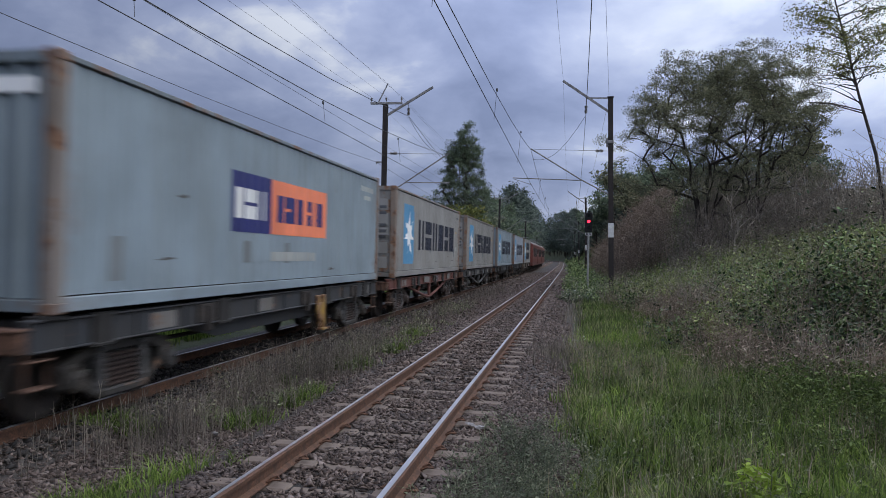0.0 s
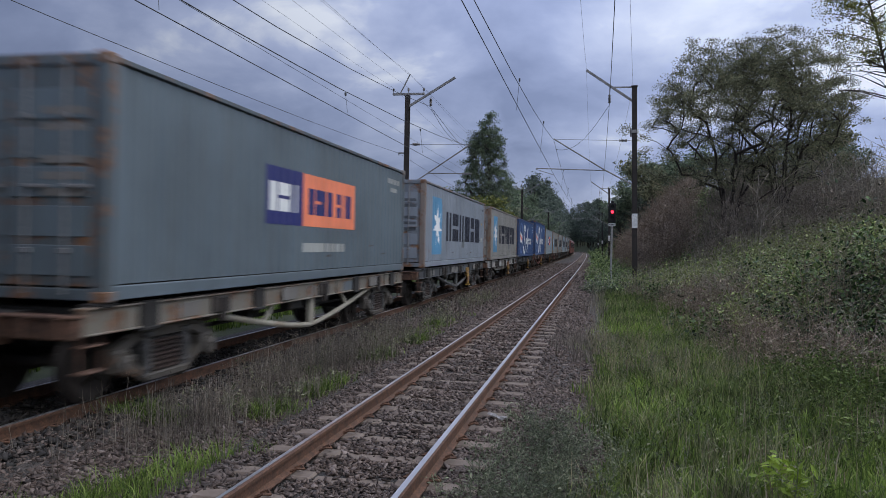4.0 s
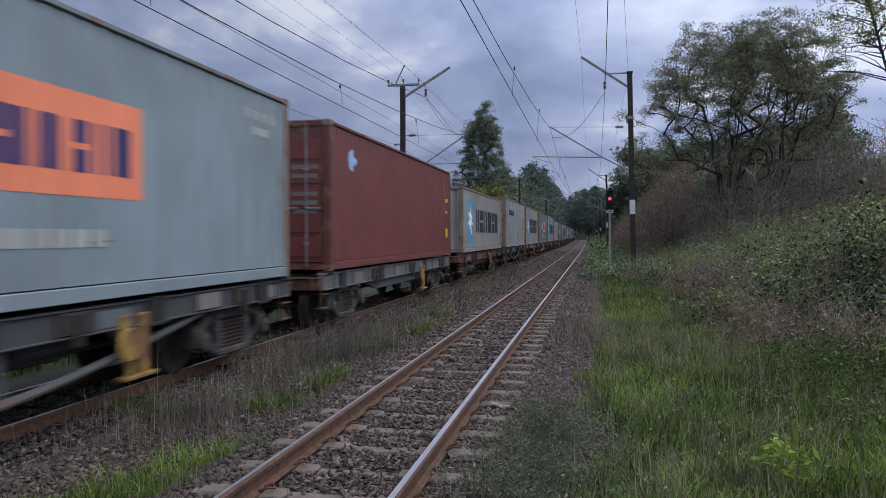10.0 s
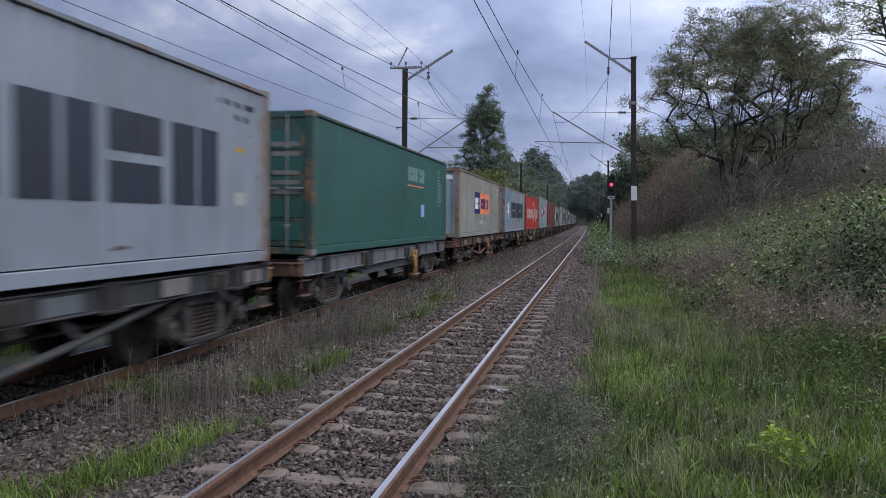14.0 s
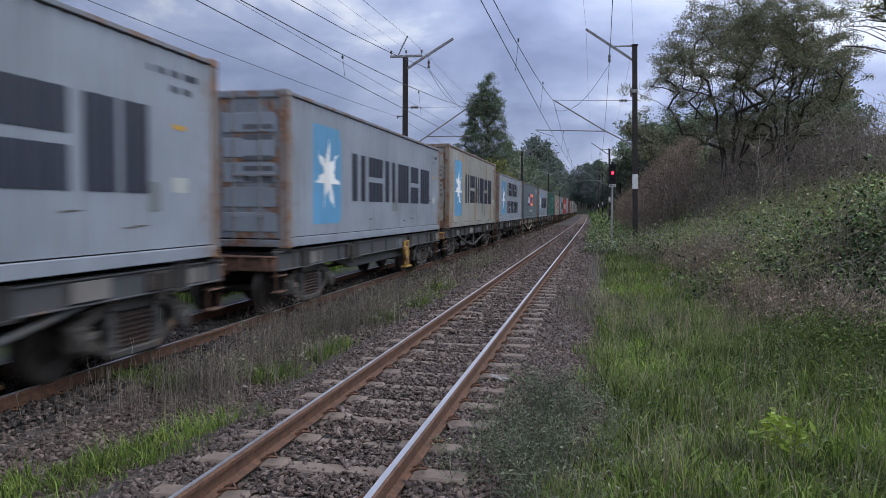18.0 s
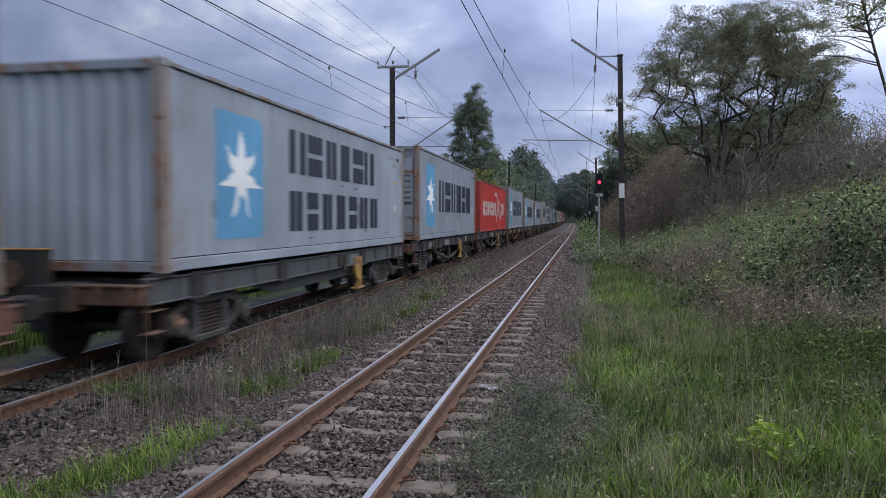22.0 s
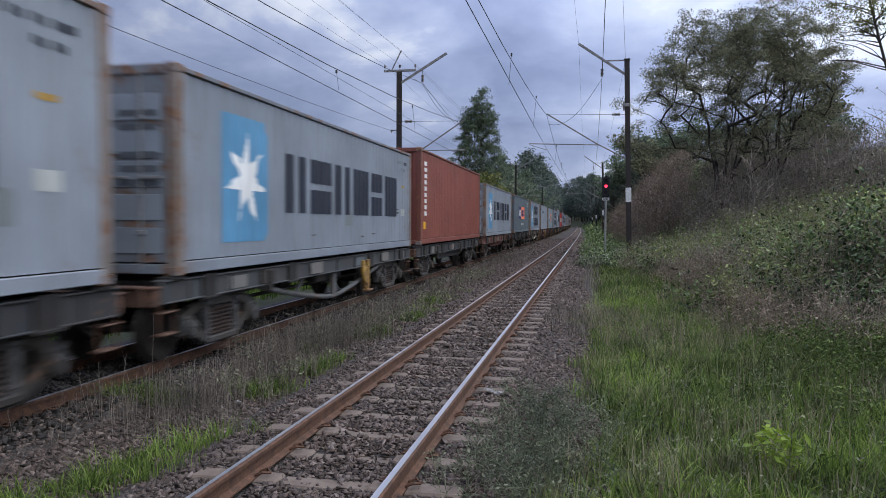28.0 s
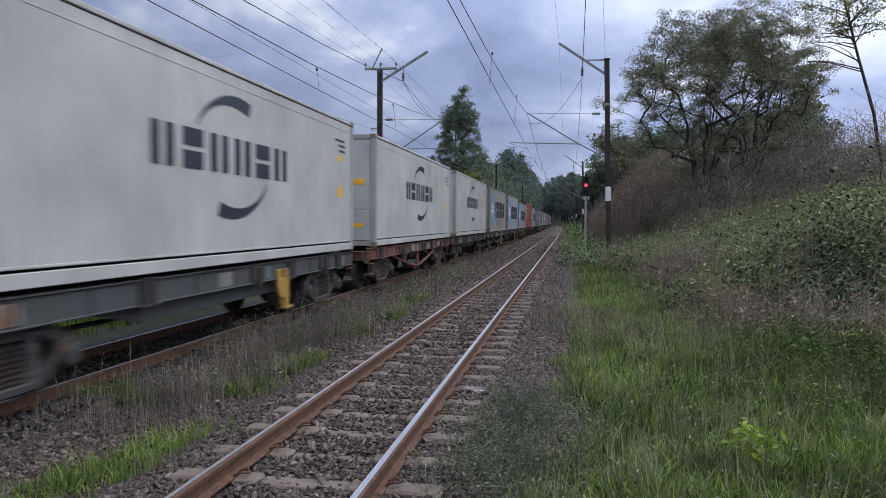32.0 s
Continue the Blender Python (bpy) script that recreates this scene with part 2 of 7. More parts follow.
paint("sill_cream", (0.19, 0.172, 0.142), 1.6, 0.7, 0.9)
for nm, cc in (("red", (0.13, 0.045, 0.035)), ("grey", (0.085, 0.088, 0.090)), ("dark", (0.04, 0.04, 0.042)), ("white", (0.175, 0.168, 0.152)), ("steel", (0.09, 0.095, 0.10)), ("cream", (0.30, 0.275, 0.22))):
    paint("truss_" + nm, cc, 0.8, 0.75, 0.9)
paint("paint_stain", (0.20, 0.075, 0.032), 0.3, 0.6, 0.6)
paint("rust_stain", (0.285, 0.205, 0.13), 0.5, 0.7, 0.9)
paint("stand_yellow", (0.36, 0.215, 0.035), 2.0, 0.65, 1.3)
paint("beam_yellow", (0.34, 0.18, 0.035), 2.2, 0.7, 1.6)
grime("end_rust", (0.050, 0.028, 0.019), (0.175, 0.088, 0.054), 0.85, 5)
for nm, cc in (("red", (0.040, 0.026, 0.022)), ("grey", (0.040, 0.039, 0.038)), ("dark", (0.026, 0.024, 0.023)), ("white", (0.048, 0.046, 0.044)), ("steel", (0.040, 0.039, 0.040)), ("cream", (0.066, 0.058, 0.050))):
    paint("bogie_" + nm, cc, 0.9, 0.7, 1.4)
paint("plate_pale", (0.18, 0.17, 0.16), 0.9, 0.6, 1.0)
paint("plate_blue", (0.12, 0.145, 0.17), 0.9, 0.6, 1.0)
grime("sill_grime", (0.012, 0.010, 0.009), (0.060, 0.045, 0.036), 0.8, 5)
grime("column_pale", (0.022, 0.020, 0.019), (0.15, 0.144, 0.138), 0.75, 3.2)
grime("spring_rust", (0.018, 0.011, 0.009), (0.070, 0.040, 0.029), 0.7, 8)
for nm, c in (("cream", CREAM), ("bluegrey", BLUEGREY), ("tan", TAN), ("pale", PALE), ("whitegrey", WHITEGREY), ("rusty", (0.282, 0.288, 0.295))):
    paint("post_" + nm, tuple(0.30 * v + 0.70 * q for v, q in zip(c, (0.190, 0.128, 0.086))), 1.6, 0.7, 1.2)
leafy("stalk_pale", (0.22, 0.19, 0.16), (0.34, 0.30, 0.26), (0.46, 0.42, 0.37))
grime("rail_rust", (0.058, 0.028, 0.016), (0.165, 0.076, 0.040), 0.85, 9)
k = Nodes("rail_top", 0.34, 0.9)
k.done(k.ramp(k.noise(3, 4, 0.6, (1, 0.15, 1)), [(0.3, (0.46, 0.45, 0.45)), (0.7, (0.68, 0.66, 0.66))]))
k = Nodes("sleeper_concrete", 0.9)
c = k.ramp(k.noise(7, 6, 0.65), [(0.3, (0.104, 0.075, 0.057)), (0.7, (0.195, 0.150, 0.118))])
k.bump(k.noise(60, 4), 0.5, 0.004)
k.done(k.mix(k.each(), c, k.mix(0.5, c, (0.10, 0.075, 0.058))))
k = Nodes("ballast_stone", 0.92)
c = k.ramp(k.island(), [(0.0, (0.022, 0.0140, 0.010)), (0.45, (0.080, 0.055, 0.043)), (0.85, (0.142, 0.104, 0.086)), (1.0, (0.225, 0.176, 0.150))])
c = k.mix(k.ramp(k.noise(0.9, 4), [(0.38, (0, 0, 0)), (0.66, (1, 1, 1))]), c, k.mix(0.5, c, (0.072, 0.058, 0.052)))
k.bump(k.noise(45, 4), 0.4, 0.006)
k.done(c)
# near-black stones: the shade under the train is put into their colour
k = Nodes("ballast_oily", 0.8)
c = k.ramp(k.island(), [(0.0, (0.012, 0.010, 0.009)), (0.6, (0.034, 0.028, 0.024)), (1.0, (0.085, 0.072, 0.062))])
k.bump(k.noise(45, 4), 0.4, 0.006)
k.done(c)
k = Nodes("ballast_fill", 0.95)
c = k.ramp(k.noise(18, 6, 0.7), [(0.36, (0.010, 0.008, 0.007)), (0.54, (0.066, 0.053, 0.045)), (0.7, (0.165, 0.138, 0.118))])
c = k.mix(k.ramp(k.noise(0.8, 4), [(0.4, (0, 0, 0)), (0.66, (1, 1, 1))]), c, k.mix(0.6, c, (0.060, 0.052, 0.046)))
k.bump(k.noise(16, 6, 0.75), 1.0, 0.06)
k.done(c)
k = Nodes("soil", 0.95)
c = k.ramp(k.noise(1.4, 6, 0.65), [(0.3, (0.030, 0.034, 0.014)), (0.55, (0.052, 0.062, 0.022)), (0.72, (0.085, 0.068, 0.042))])
k.bump(k.noise(9, 6, 0.7), 0.9, 0.05)
k.done(c)
leafy("grass_green", (0.044, 0.082, 0.015), (0.150, 0.235, 0.047), (0.310, 0.400, 0.105))
leafy("grass_deep", (0.026, 0.046, 0.012), (0.100, 0.152, 0.038), (0.215, 0.280, 0.085))
leafy("grass_dull", (0.066, 0.082, 0.035), (0.155, 0.178, 0.080), (0.340, 0.350, 0.180))
leafy("grass_bright", (0.13, 0.20, 0.026), (0.21, 0.30, 0.042), (0.29, 0.38, 0.068))
leafy("weed_dry", (0.085, 0.072, 0.060), (0.190, 0.165, 0.140), (0.340, 0.305, 0.265))
leafy("weed_brown", (0.140, 0.105, 0.080), (0.285, 0.222, 0.176), (0.440, 0.365, 0.300))
leafy("shrub_green", (0.034, 0.058, 0.018), (0.125, 0.185, 0.062), (0.320, 0.400, 0.160), 0.45, 0.25)
leafy("shrub_dull", (0.056, 0.066, 0.038), (0.175, 0.190, 0.112), (0.350, 0.355, 0.235), 0.45, 0.28)
leafy("shrub_light", (0.100, 0.125, 0.042), (0.225, 0.270, 0.092), (0.390, 0.430, 0.180), 0.45, 0.28)
leafy("weed_soft", (0.058, 0.076, 0.046), (0.155, 0.185, 0.116), (0.310, 0.335, 0.235))
leafy("twig_dark", (0.100, 0.084, 0.074), (0.215, 0.185, 0.160), (0.350, 0.310, 0.270))
leafy("stem_pale", (0.20, 0.175, 0.145), (0.36, 0.32, 0.27), (0.52, 0.47, 0.41))
leafy("bramble_leaf", (0.010, 0.020, 0.008), (0.038, 0.070, 0.025), (0.200, 0.290, 0.100), 0.40, 0.15)
leafy("petal_white", (0.34, 0.35, 0.34), (0.50, 0.51, 0.50), (0.66, 0.67, 0.65))
leafy("straw", (0.160, 0.135, 0.085), (0.290, 0.250, 0.160), (0.430, 0.380, 0.260))
leafy("tree_leaf", (0.060, 0.068, 0.042), (0.150, 0.160, 0.098), (0.310, 0.310, 0.195))
leafy("tree_leaf_sunny", (0.060, 0.080, 0.020), (0.150, 0.170, 0.045), (0.280, 0.270, 0.085))
leafy("gum_leaf", (0.036, 0.056, 0.038), (0.105, 0.148, 0.096), (0.250, 0.300, 0.195))
# leaf of distant trees, with bluish distance haze mixed into its colour
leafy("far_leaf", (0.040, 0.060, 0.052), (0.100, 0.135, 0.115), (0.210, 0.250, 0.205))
grime("bark", (0.022, 0.017, 0.014), (0.075, 0.060, 0.048), 0.95, 4)
grime("bark_pale", (0.13, 0.11, 0.092), (0.27, 0.235, 0.195), 0.95, 4)
grime("mast_steel", (0.010, 0.007, 0.006), (0.032, 0.021, 0.017), 0.75, 5)
grime("arm_steel", (0.15, 0.145, 0.145), (0.30, 0.29, 0.29), 0.6, 7)
grime("wire_copper", (0.022, 0.021, 0.021), (0.05, 0.047, 0.045), 0.6, 7)
grime("porcelain", (0.10, 0.085, 0.08), (0.20, 0.18, 0.17), 0.35, 7)
grime("post_white", (0.52, 0.52, 0.50), (0.74, 0.74, 0.72), 0.7, 7)
grime("post_grey", (0.30, 0.29, 0.27), (0.46, 0.45, 0.42), 0.7, 7)
grime("signal_black", (0.008, 0.008, 0.009), (0.022, 0.021, 0.020), 0.7, 7)
grime("litter_white", (0.22, 0.20, 0.185), (0.52, 0.50, 0.47), 0.8, 18)
paint("loco_red", (0.15, 0.040, 0.033), 0.15, 0.45, 0.6)
paint("loco_roof", (0.34, 0.33, 0.31), 0.3, 0.6, 0.8)
k = Nodes("loco_glass", 0.08, 0.0)
k.done((0.02, 0.025, 0.03))
k = Nodes("lamp_red", 0.3)
k.b.inputs["Emission Color"].default_value = (1.0, 0.025, 0.06, 1)
k.b.inputs["Emission Strength"].default_value = 5.0
k.done((0.6, 0.02, 0.03))
k = Nodes("lamp_off", 0.15)
k.done((0.015, 0.02, 0.018))

# ---- mesh helpers ----


def mesh_of(name, verts, faces, mats):
    """One mesh from arrays: verts (n, 3), faces (m, k) of one size."""
    verts, faces = np.asarray(verts, np.float32), np.asarray(faces, np.int32)
    me = bpy.data.meshes.new(name)
    me.vertices.add(len(verts))
    me.vertices.foreach_set("co", verts.ravel())
    me.loops.add(faces.size)
    me.loops.foreach_set("vertex_index", faces.ravel())
    me.polygons.add(len(faces))
    me.polygons.foreach_set("loop_start", np.arange(0, faces.size, faces.shape[1], dtype=np.int32))
    for m in mats if isinstance(mats, (list, tuple)) else [mats]:
        me.materials.append(MATS[m])
    me.update(calc_edges=True)
    return me


class Solid:
    """Collects boxes, bars and swept shapes into one mesh."""

    def __init__(self):
        self.v, self.f = [], []

    def add(self, verts, faces):
        o = len(self.v)
        self.v += [tuple(p) for p in verts]
        self.f += [tuple(i + o for i in f) for f in faces]
        return self

    def box(self, x0, x1, y0, y1, z0, z1, c=0.008):
        c = min(c, (x1 - x0) * 0.3, (y1 - y0) * 0.3, (z1 - z0) * 0.3)
        lo, hi = (x0, y0, z0), (x1, y1, z1)
        idx, vs = {}, []
        for s in [(a, b, d) for a in (0, 1) for b in (0, 1) for d in (0, 1)]:
            for ax in range(3):
                p = []
                for i in range(3):
                    e = hi[i] if s[i] else lo[i]
                    p.append(e if i == ax else e + (-c if s[i] else c))
                idx[s, ax] = len(vs)
                vs.append(p)
        fs = []
        for ax in range(3):
            u, w = [i for i in range(3) if i != ax]
            for e in (0, 1):
                q = []
                for a, b in ((0, 0), (1, 0), (1, 1), (0, 1)):
                    s = [0, 0, 0]
                    s[ax], s[u], s[w] = e, a, b
                    q.append(idx[tuple(s), ax])
                fs.append(q if (e == 1) == (ax != 1) else q[::-1])
            for a in (0, 1):
                for b in (0, 1):
                    s0, s1 = [0, 0, 0], [0, 0, 0]
                    s0[u] = s1[u] = a
                    s0[w] = s1[w] = b
                    s1[ax] = 1
                    s0, s1 = tuple(s0), tuple(s1)
                    fs.append([idx[s0, u], idx[s1, u], idx[s1, w], idx[s0, w]])
        for s in [(a, b, d) for a in (0, 1) for b in (0, 1) for d in (0, 1)]:
            fs.append([idx[s, 0], idx[s, 1], idx[s, 2]])
        return self.add(vs, fs)

    def tube(self, pts, r, n=8, r1=None, cap=True):
        pts = [Vector(p) for p in pts]
        r1 = r if r1 is None else r1
        vs, fs = [], []
        for i, p in enumerate(pts):
            a, b = pts[max(i - 1, 0)], pts[min(i + 1, len(pts) - 1)]
            d = (b - a).normalized()
            s = d.cross(Vector((0, 0, 1)) if abs(d.z) < 0.9 else Vector((1, 0, 0))).normalized()
            u = s.cross(d)
            rr = r + (r1 - r) * i / max(1, len(pts) - 1)
            vs += [p + (s * math.cos(t) + u * math.sin(t)) * rr for t in (2 * math.pi * j / n for j in range(n))]
        for i in range(len(pts) - 1):
            for j in range(n):
                fs.append((i * n + j, i * n + (j + 1) % n, (i + 1) * n + (j + 1) % n, (i + 1) * n + j))
        if cap:
            fs += [tuple(range(n))[::-1], tuple((len(pts) - 1) * n + j for j in range(n))]
        return self.add(vs, fs)

    def bar(self, p0, p1, w, h):
        """A flat bar of section w x h between two points."""
        p0, p1 = Vector(p0), Vector(p1)
        d = (p1 - p0).normalized()
        s = d.cross(Vector((0, 0, 1)) if abs(d.z) < 0.95 else Vector((1, 0, 0))).normalized()
        u = s.cross(d)
        vs = [p + s * a * w / 2 + u * b * h / 2 for p in (p0, p1) for a, b in ((-1, -1), (1, -1), (1, 1), (-1, 1))]
        return self.add(vs, [(3, 2, 1, 0), (4, 5, 6, 7), (0, 1, 5, 4), (1, 2, 6, 5), (2, 3, 7, 6), (3, 0, 4, 7)])

    def disc(self, c, axis, prof, n=20):
        """A turned body about an axis (0 x, 1 y, 2 z): profile rows of (along, radius)."""
        vs, fs = [], []
        for a, r in prof:
            for j in range(n):
                t = 2 * math.pi * j / n
                q = [math.cos(t) * r, math.sin(t) * r]
                q.insert(axis, a)
                vs.append((c[0] + q[0], c[1] + q[1], c[2] + q[2]))
        for i in range(len(prof) - 1):
            for j in range(n):
                fs.append((i * n + j, i * n + (j + 1) % n, (i + 1) * n + (j + 1) % n, (i + 1) * n + j))
        fs += [tuple(range(n))[::-1], tuple((len(prof) - 1) * n + j for j in range(n))]
        return self.add(vs, fs)

    def mesh(self, name, mats, smooth=False):
        me = bpy.data.meshes.new(name)
        me.from_pydata(self.v, [], self.f)
        for m in mats if isinstance(mats, (list, tuple)) else [mats]:
            me.materials.append(MATS[m])
        bm = bmesh.new()
        bm.from_mesh(me)
        bmesh.ops.recalc_face_normals(bm, faces=bm.faces)
        bm.to_mesh(me)
        bm.free()
        if smooth:
            me.polygons.foreach_set("use_smooth", [True] * len(me.polygons))
        return me


def part(name, data, parent, label="", at=(0, 0, 0), turn=(0, 0, 0)):
    """A mesh as one object under a thing or a part."""
    ob = new(name, data)
    ob.parent = parent
    ob.matrix_basis = pose(*at, *turn)
    if label:
        tagged(ob, label)
    return ob


def solid(name, mat, *boxes):
    s = Solid()
    for b in boxes:
        s.box(*b)
    return s.mesh(name, mat)


def smooth(t):
    t = np.clip(t, 0.0, 1.0)
    return t * t * (3 - 2 * t)


# ---- the line's course: straight past the camera, then bending to the left ----
CURVES = ((45.0, 14000.0), (330.0, 480.0))


def course(s, off=0.0):
    """Place and heading of a point s metres along the line, off metres to the right of the near track's centre."""
    x, y, h = 0.0, min(s, CURVES[0][0]), 0.0
    for i, (s0, r) in enumerate(CURVES):
        if s > s0:
            n = min(s, CURVES[i + 1][0] if i + 1 < len(CURVES) else 1e9) - s0
            a = n / r
            fx, fy = r * (1 - math.cos(a)), r * math.sin(a)
            x, y = x - fx * math.cos(h) - fy * math.sin(h), y - fx * math.sin(h) + fy * math.cos(h)
            h += a
    return x + off * math.cos(h), y + off * math.sin(h), h


TRAIN_X = -4.240
TRAIN_Z = -0.096


def lateral(x, y):
    """Offset of a place from the near track's centre line, by arrays."""
    n = np.clip(y - 330.0, 0, 470.0)
    d = np.where(y > 45, (np.minimum(y, 330) - 45) ** 2 / 28000.0, 0) + n * 0.020 + 480.0 - np.sqrt(480.0 ** 2 - n ** 2)
    return x + d


def foot(y):
    """Where the bank on the right begins."""
    return 3.1 + 5.6 * smooth((21.0 - y) / 13.0)


def height(x, y):
    """The ground, by arrays: ballast hollow between the tracks, grass verge and the bank on the right."""
    u = lateral(x, y)
    z = -0.34 + 0 * u
    z = z - 0.22 * smooth((-u - 6.6) / 2.5)
    z = z + 0.16 * np.sin(x * 0.35 + y * 0.21) * smooth((np.abs(u + 2) - 8) / 10)
    w = u - foot(y)
    z = z + 2.1 * smooth(w / 8.0) + 1.2 * smooth((w - 6.0) / 20.0) + 4.6 * smooth((w - 0.8) / 8.0) * smooth((y - 40) / 22.0) + 12.0 * smooth((w - 30) / 120.0)
    z = z + 0.12 * np.sin(x * 1.3 + 0.7 * y) * np.sin(0.9 * y - 0.4 * x) * smooth(w / 4.0)
    z = z + 14.0 * smooth((-u - 60) / 260.0)
    return z


def axis_steps(parts):
    out = []
    for a, b, d in parts:
        out += list(np.arange(a, b, d))
    return np.array(out + [parts[-1][1]])


gx = axis_steps(((-1800, -200, 100), (-200, -40, 16), (-40, -10, 2.5), (-10, 16, 0.5), (16, 60, 3), (60, 240, 20), (240, 1800, 120)))
gy = axis_steps(((-1500, -100, 100), (-100, 0, 10), (0, 60, 1.0), (60, 240, 5), (240, 700, 20), (700, 2400, 120)))
GX, GY = np.meshgrid(gx, gy)
GV = np.stack([GX, GY, height(GX, GY) - 0.02], -1).reshape(-1, 3)
nx, ny = len(gx), len(gy)
a = (np.arange(ny - 1)[:, None] * nx + np.arange(nx - 1)[None, :]).ravel()
ground = new("ground", mesh_of("ground", GV, np.stack([a, a + 1, a + nx + 1, a + nx], 1), "soil"))
ground.data.polygons.foreach_set("use_smooth", [True] * len(ground.data.polygons))
tagged(ground, "dark earth and grass-covered ground beside the railway", "ground", kind="structure")

# ---- ballast beds, rails, sleepers ----


def sweep(name, mat, prof, steps, off, z, closed=True):
    """A profile of (x, z) swept along the line."""
    vs = []
    for s in steps:
        x, y, h = course(s, off)
        for px, pz in prof:
            vs.append((x + px * math.cos(h), y + px * math.sin(h), z + pz))
    n, m = len(prof), len(steps)
    fs = [(i * n + j, i * n + (j + 1) % n, (i + 1) * n + (j + 1) % n, (i + 1) * n + j) for i in range(m - 1) for j in range(n if closed else n - 1)]
    me = bpy.data.meshes.new(name)
    me.from_pydata(vs, [], fs + ([tuple(range(n))[::-1], tuple((m - 1) * n + j for j in range(n))] if closed else []))
    for q in mat if isinstance(mat, (list, tuple)) else [mat]:
        me.materials.append(MATS[q])
    bm = bmesh.new()
    bm.from_mesh(me)
    bmesh.ops.recalc_face_normals(bm, faces=bm.faces)
    bm.to_mesh(me)
    bm.free()
    return me


LINE = [-560, 0, 30] + list(range(45, 330, 15)) + list(range(330, 780, 10))
RAIL_PROF = [(-0.064, -0.150), (0.064, -0.150), (0.064, -0.141), (0.012, -0.122), (0.010, -0.042), (0.034, -0.034), (0.034, -0.008), (0.026, 0.0), (-0.026, 0.0), (-0.034, -0.008), (-0.034, -0.034), (-0.010, -0.042), (-0.012, -0.122), (-0.064, -0.141)]


def bed_level(u):
    """The ballast surface across both tracks, from the offset u."""
    z = np.full_like(u, -0.185)
    z = np.where(u > 0.95, -0.185 - 0.16 * smooth((u - 0.95) / 0.9), z)
    mid = -0.185 - 0.16 * smooth((-u - 1.0) / 0.7)
    z = np.where(u < -1.0, mid, z)
    z = np.where(u < -2.9, -0.345 + 0.085 * smooth((-u - 2.9) / 0.35), z)
    z = np.where(u < -5.6, -0.26 - 0.29 * smooth((-u - 5.6) / 1.2), z)
    return z


us = np.array([-6.9, -6.4, -6.0, -5.6, -5.0, -3.25, -3.08, -2.9, -2.5, -2.1, -1.7, -1.3, -1.0, -0.6, 0.0, 0.6, 0.95, 1.2, 1.45, 1.7, 1.95])
bed_prof = list(zip(us, bed_level(us)))
bed = new("ballast_bed", sweep("ballast_bed", "ballast_fill", bed_prof, LINE, 0, 0.0, closed=False))
tagged(bed, "brown-grey crushed stone ballast bed under the two tracks", "ballast", kind="structure")
bed.data.polygons.foreach_set("use_smooth", [True] * len(bed.data.polygons))

SLEEPER = Solid()
for y0, y1, zz in ((-1.02, -0.34, 0.0), (-0.34, 0.34, -0.022), (0.34, 1.02, 0.0)):
    SLEEPER.box(y0, y1, -0.105, 0.105, -0.20, zz, 0.018)
SLEEPER_ME = SLEEPER.mesh("sleeper", "sleeper_concrete")
CLIP = Solid()
for sx in (-1, 1):
    for sy in (-1, 1):
        x = sx * 0.569
        CLIP.tube([(x + sy * 0.05, -0.05, 0.02), (x + sy * 0.11, -0.05, 0.045), (x + sy * 0.15, 0.0, 0.03), (x + sy * 0.11, 0.05, 0.045), (x + sy * 0.05, 0.04, 0.02)], 0.011, 5)
CLIP_V, CLIP_F = np.array([tuple(v) for v in CLIP.v]), CLIP.f
PITCH = 0.652


def track(name, off, z, label, first):
    root = tagged(new(name), label, "railway track", kind="structure")
    for sx in (-0.569, 0.569):
        rail = part("rail", sweep("rail", "rail_rust", RAIL_PROF, LINE, off + sx, z), root, "rusty steel rail with a worn bright running face")
        w0, w1 = (-0.022, 0.008) if sx < 0 else (-0.026, 0.018)
        head = [(w0, 0.0), (w1, 0.0), (w1, 0.004), (w0, 0.004)]
        part("running_face", sweep("running_face", "rail_top", head, LINE, off + sx, z), rail, "polished bright steel running face")
    cv, cf = [], []
    far_v, far_f = [], []
    box = Solid().box(-1.02, 1.02, -0.115, 0.115, -0.2, 0.0, 0.02)
    bv = np.array([tuple(v) for v in box.v])
    rs = random.Random(4)
    for i in range(-60, 700):
        s = first + i * PITCH
        x, y, h = course(s, off)
        jit = rs.uniform(-0.9, 0.9)
        if -10 <= i < 130:
            ob = part("sleeper", SLEEPER_ME, root, at=(x, y, z - 0.155 + rs.uniform(-0.008, 0.006)), turn=(rs.uniform(-1, 1), 0, math.degrees(h) + jit))
            if s < 40:
                o = len(cv)
                cv += [(x + p[0], y + p[1], z - 0.15 + p[2]) for p in CLIP_V]
                cf += [tuple(k + o for k in f) for f in CLIP_F]
        else:
            o = len(far_v)
            ca, sa = math.cos(h), math.sin(h)
            far_v += [(x + p[0] * ca - p[1] * sa, y + p[0] * sa + p[1] * ca, z - 0.158 + p[2]) for p in bv]
            far_f += [tuple(k + o for k in f) for f in box.f]
    for nm, v, f, m in (("rail_clips", cv, cf, "rail_rust"), ("far_sleepers", far_v, far_f, "sleeper_concrete")):
        me = bpy.data.meshes.new(nm)
        me.from_pydata(v, [], f)
        me.materials.append(MATS[m])
        tagged(part(nm, me, root), kind="stuff")
    return root


track("near_track", 0.0, 0.0, "empty single railway track with rusty rails on concrete sleepers", 0.60)
track("train_track", TRAIN_X, TRAIN_Z, "railway track carrying the train, rusty rails on concrete sleepers", 0.30)


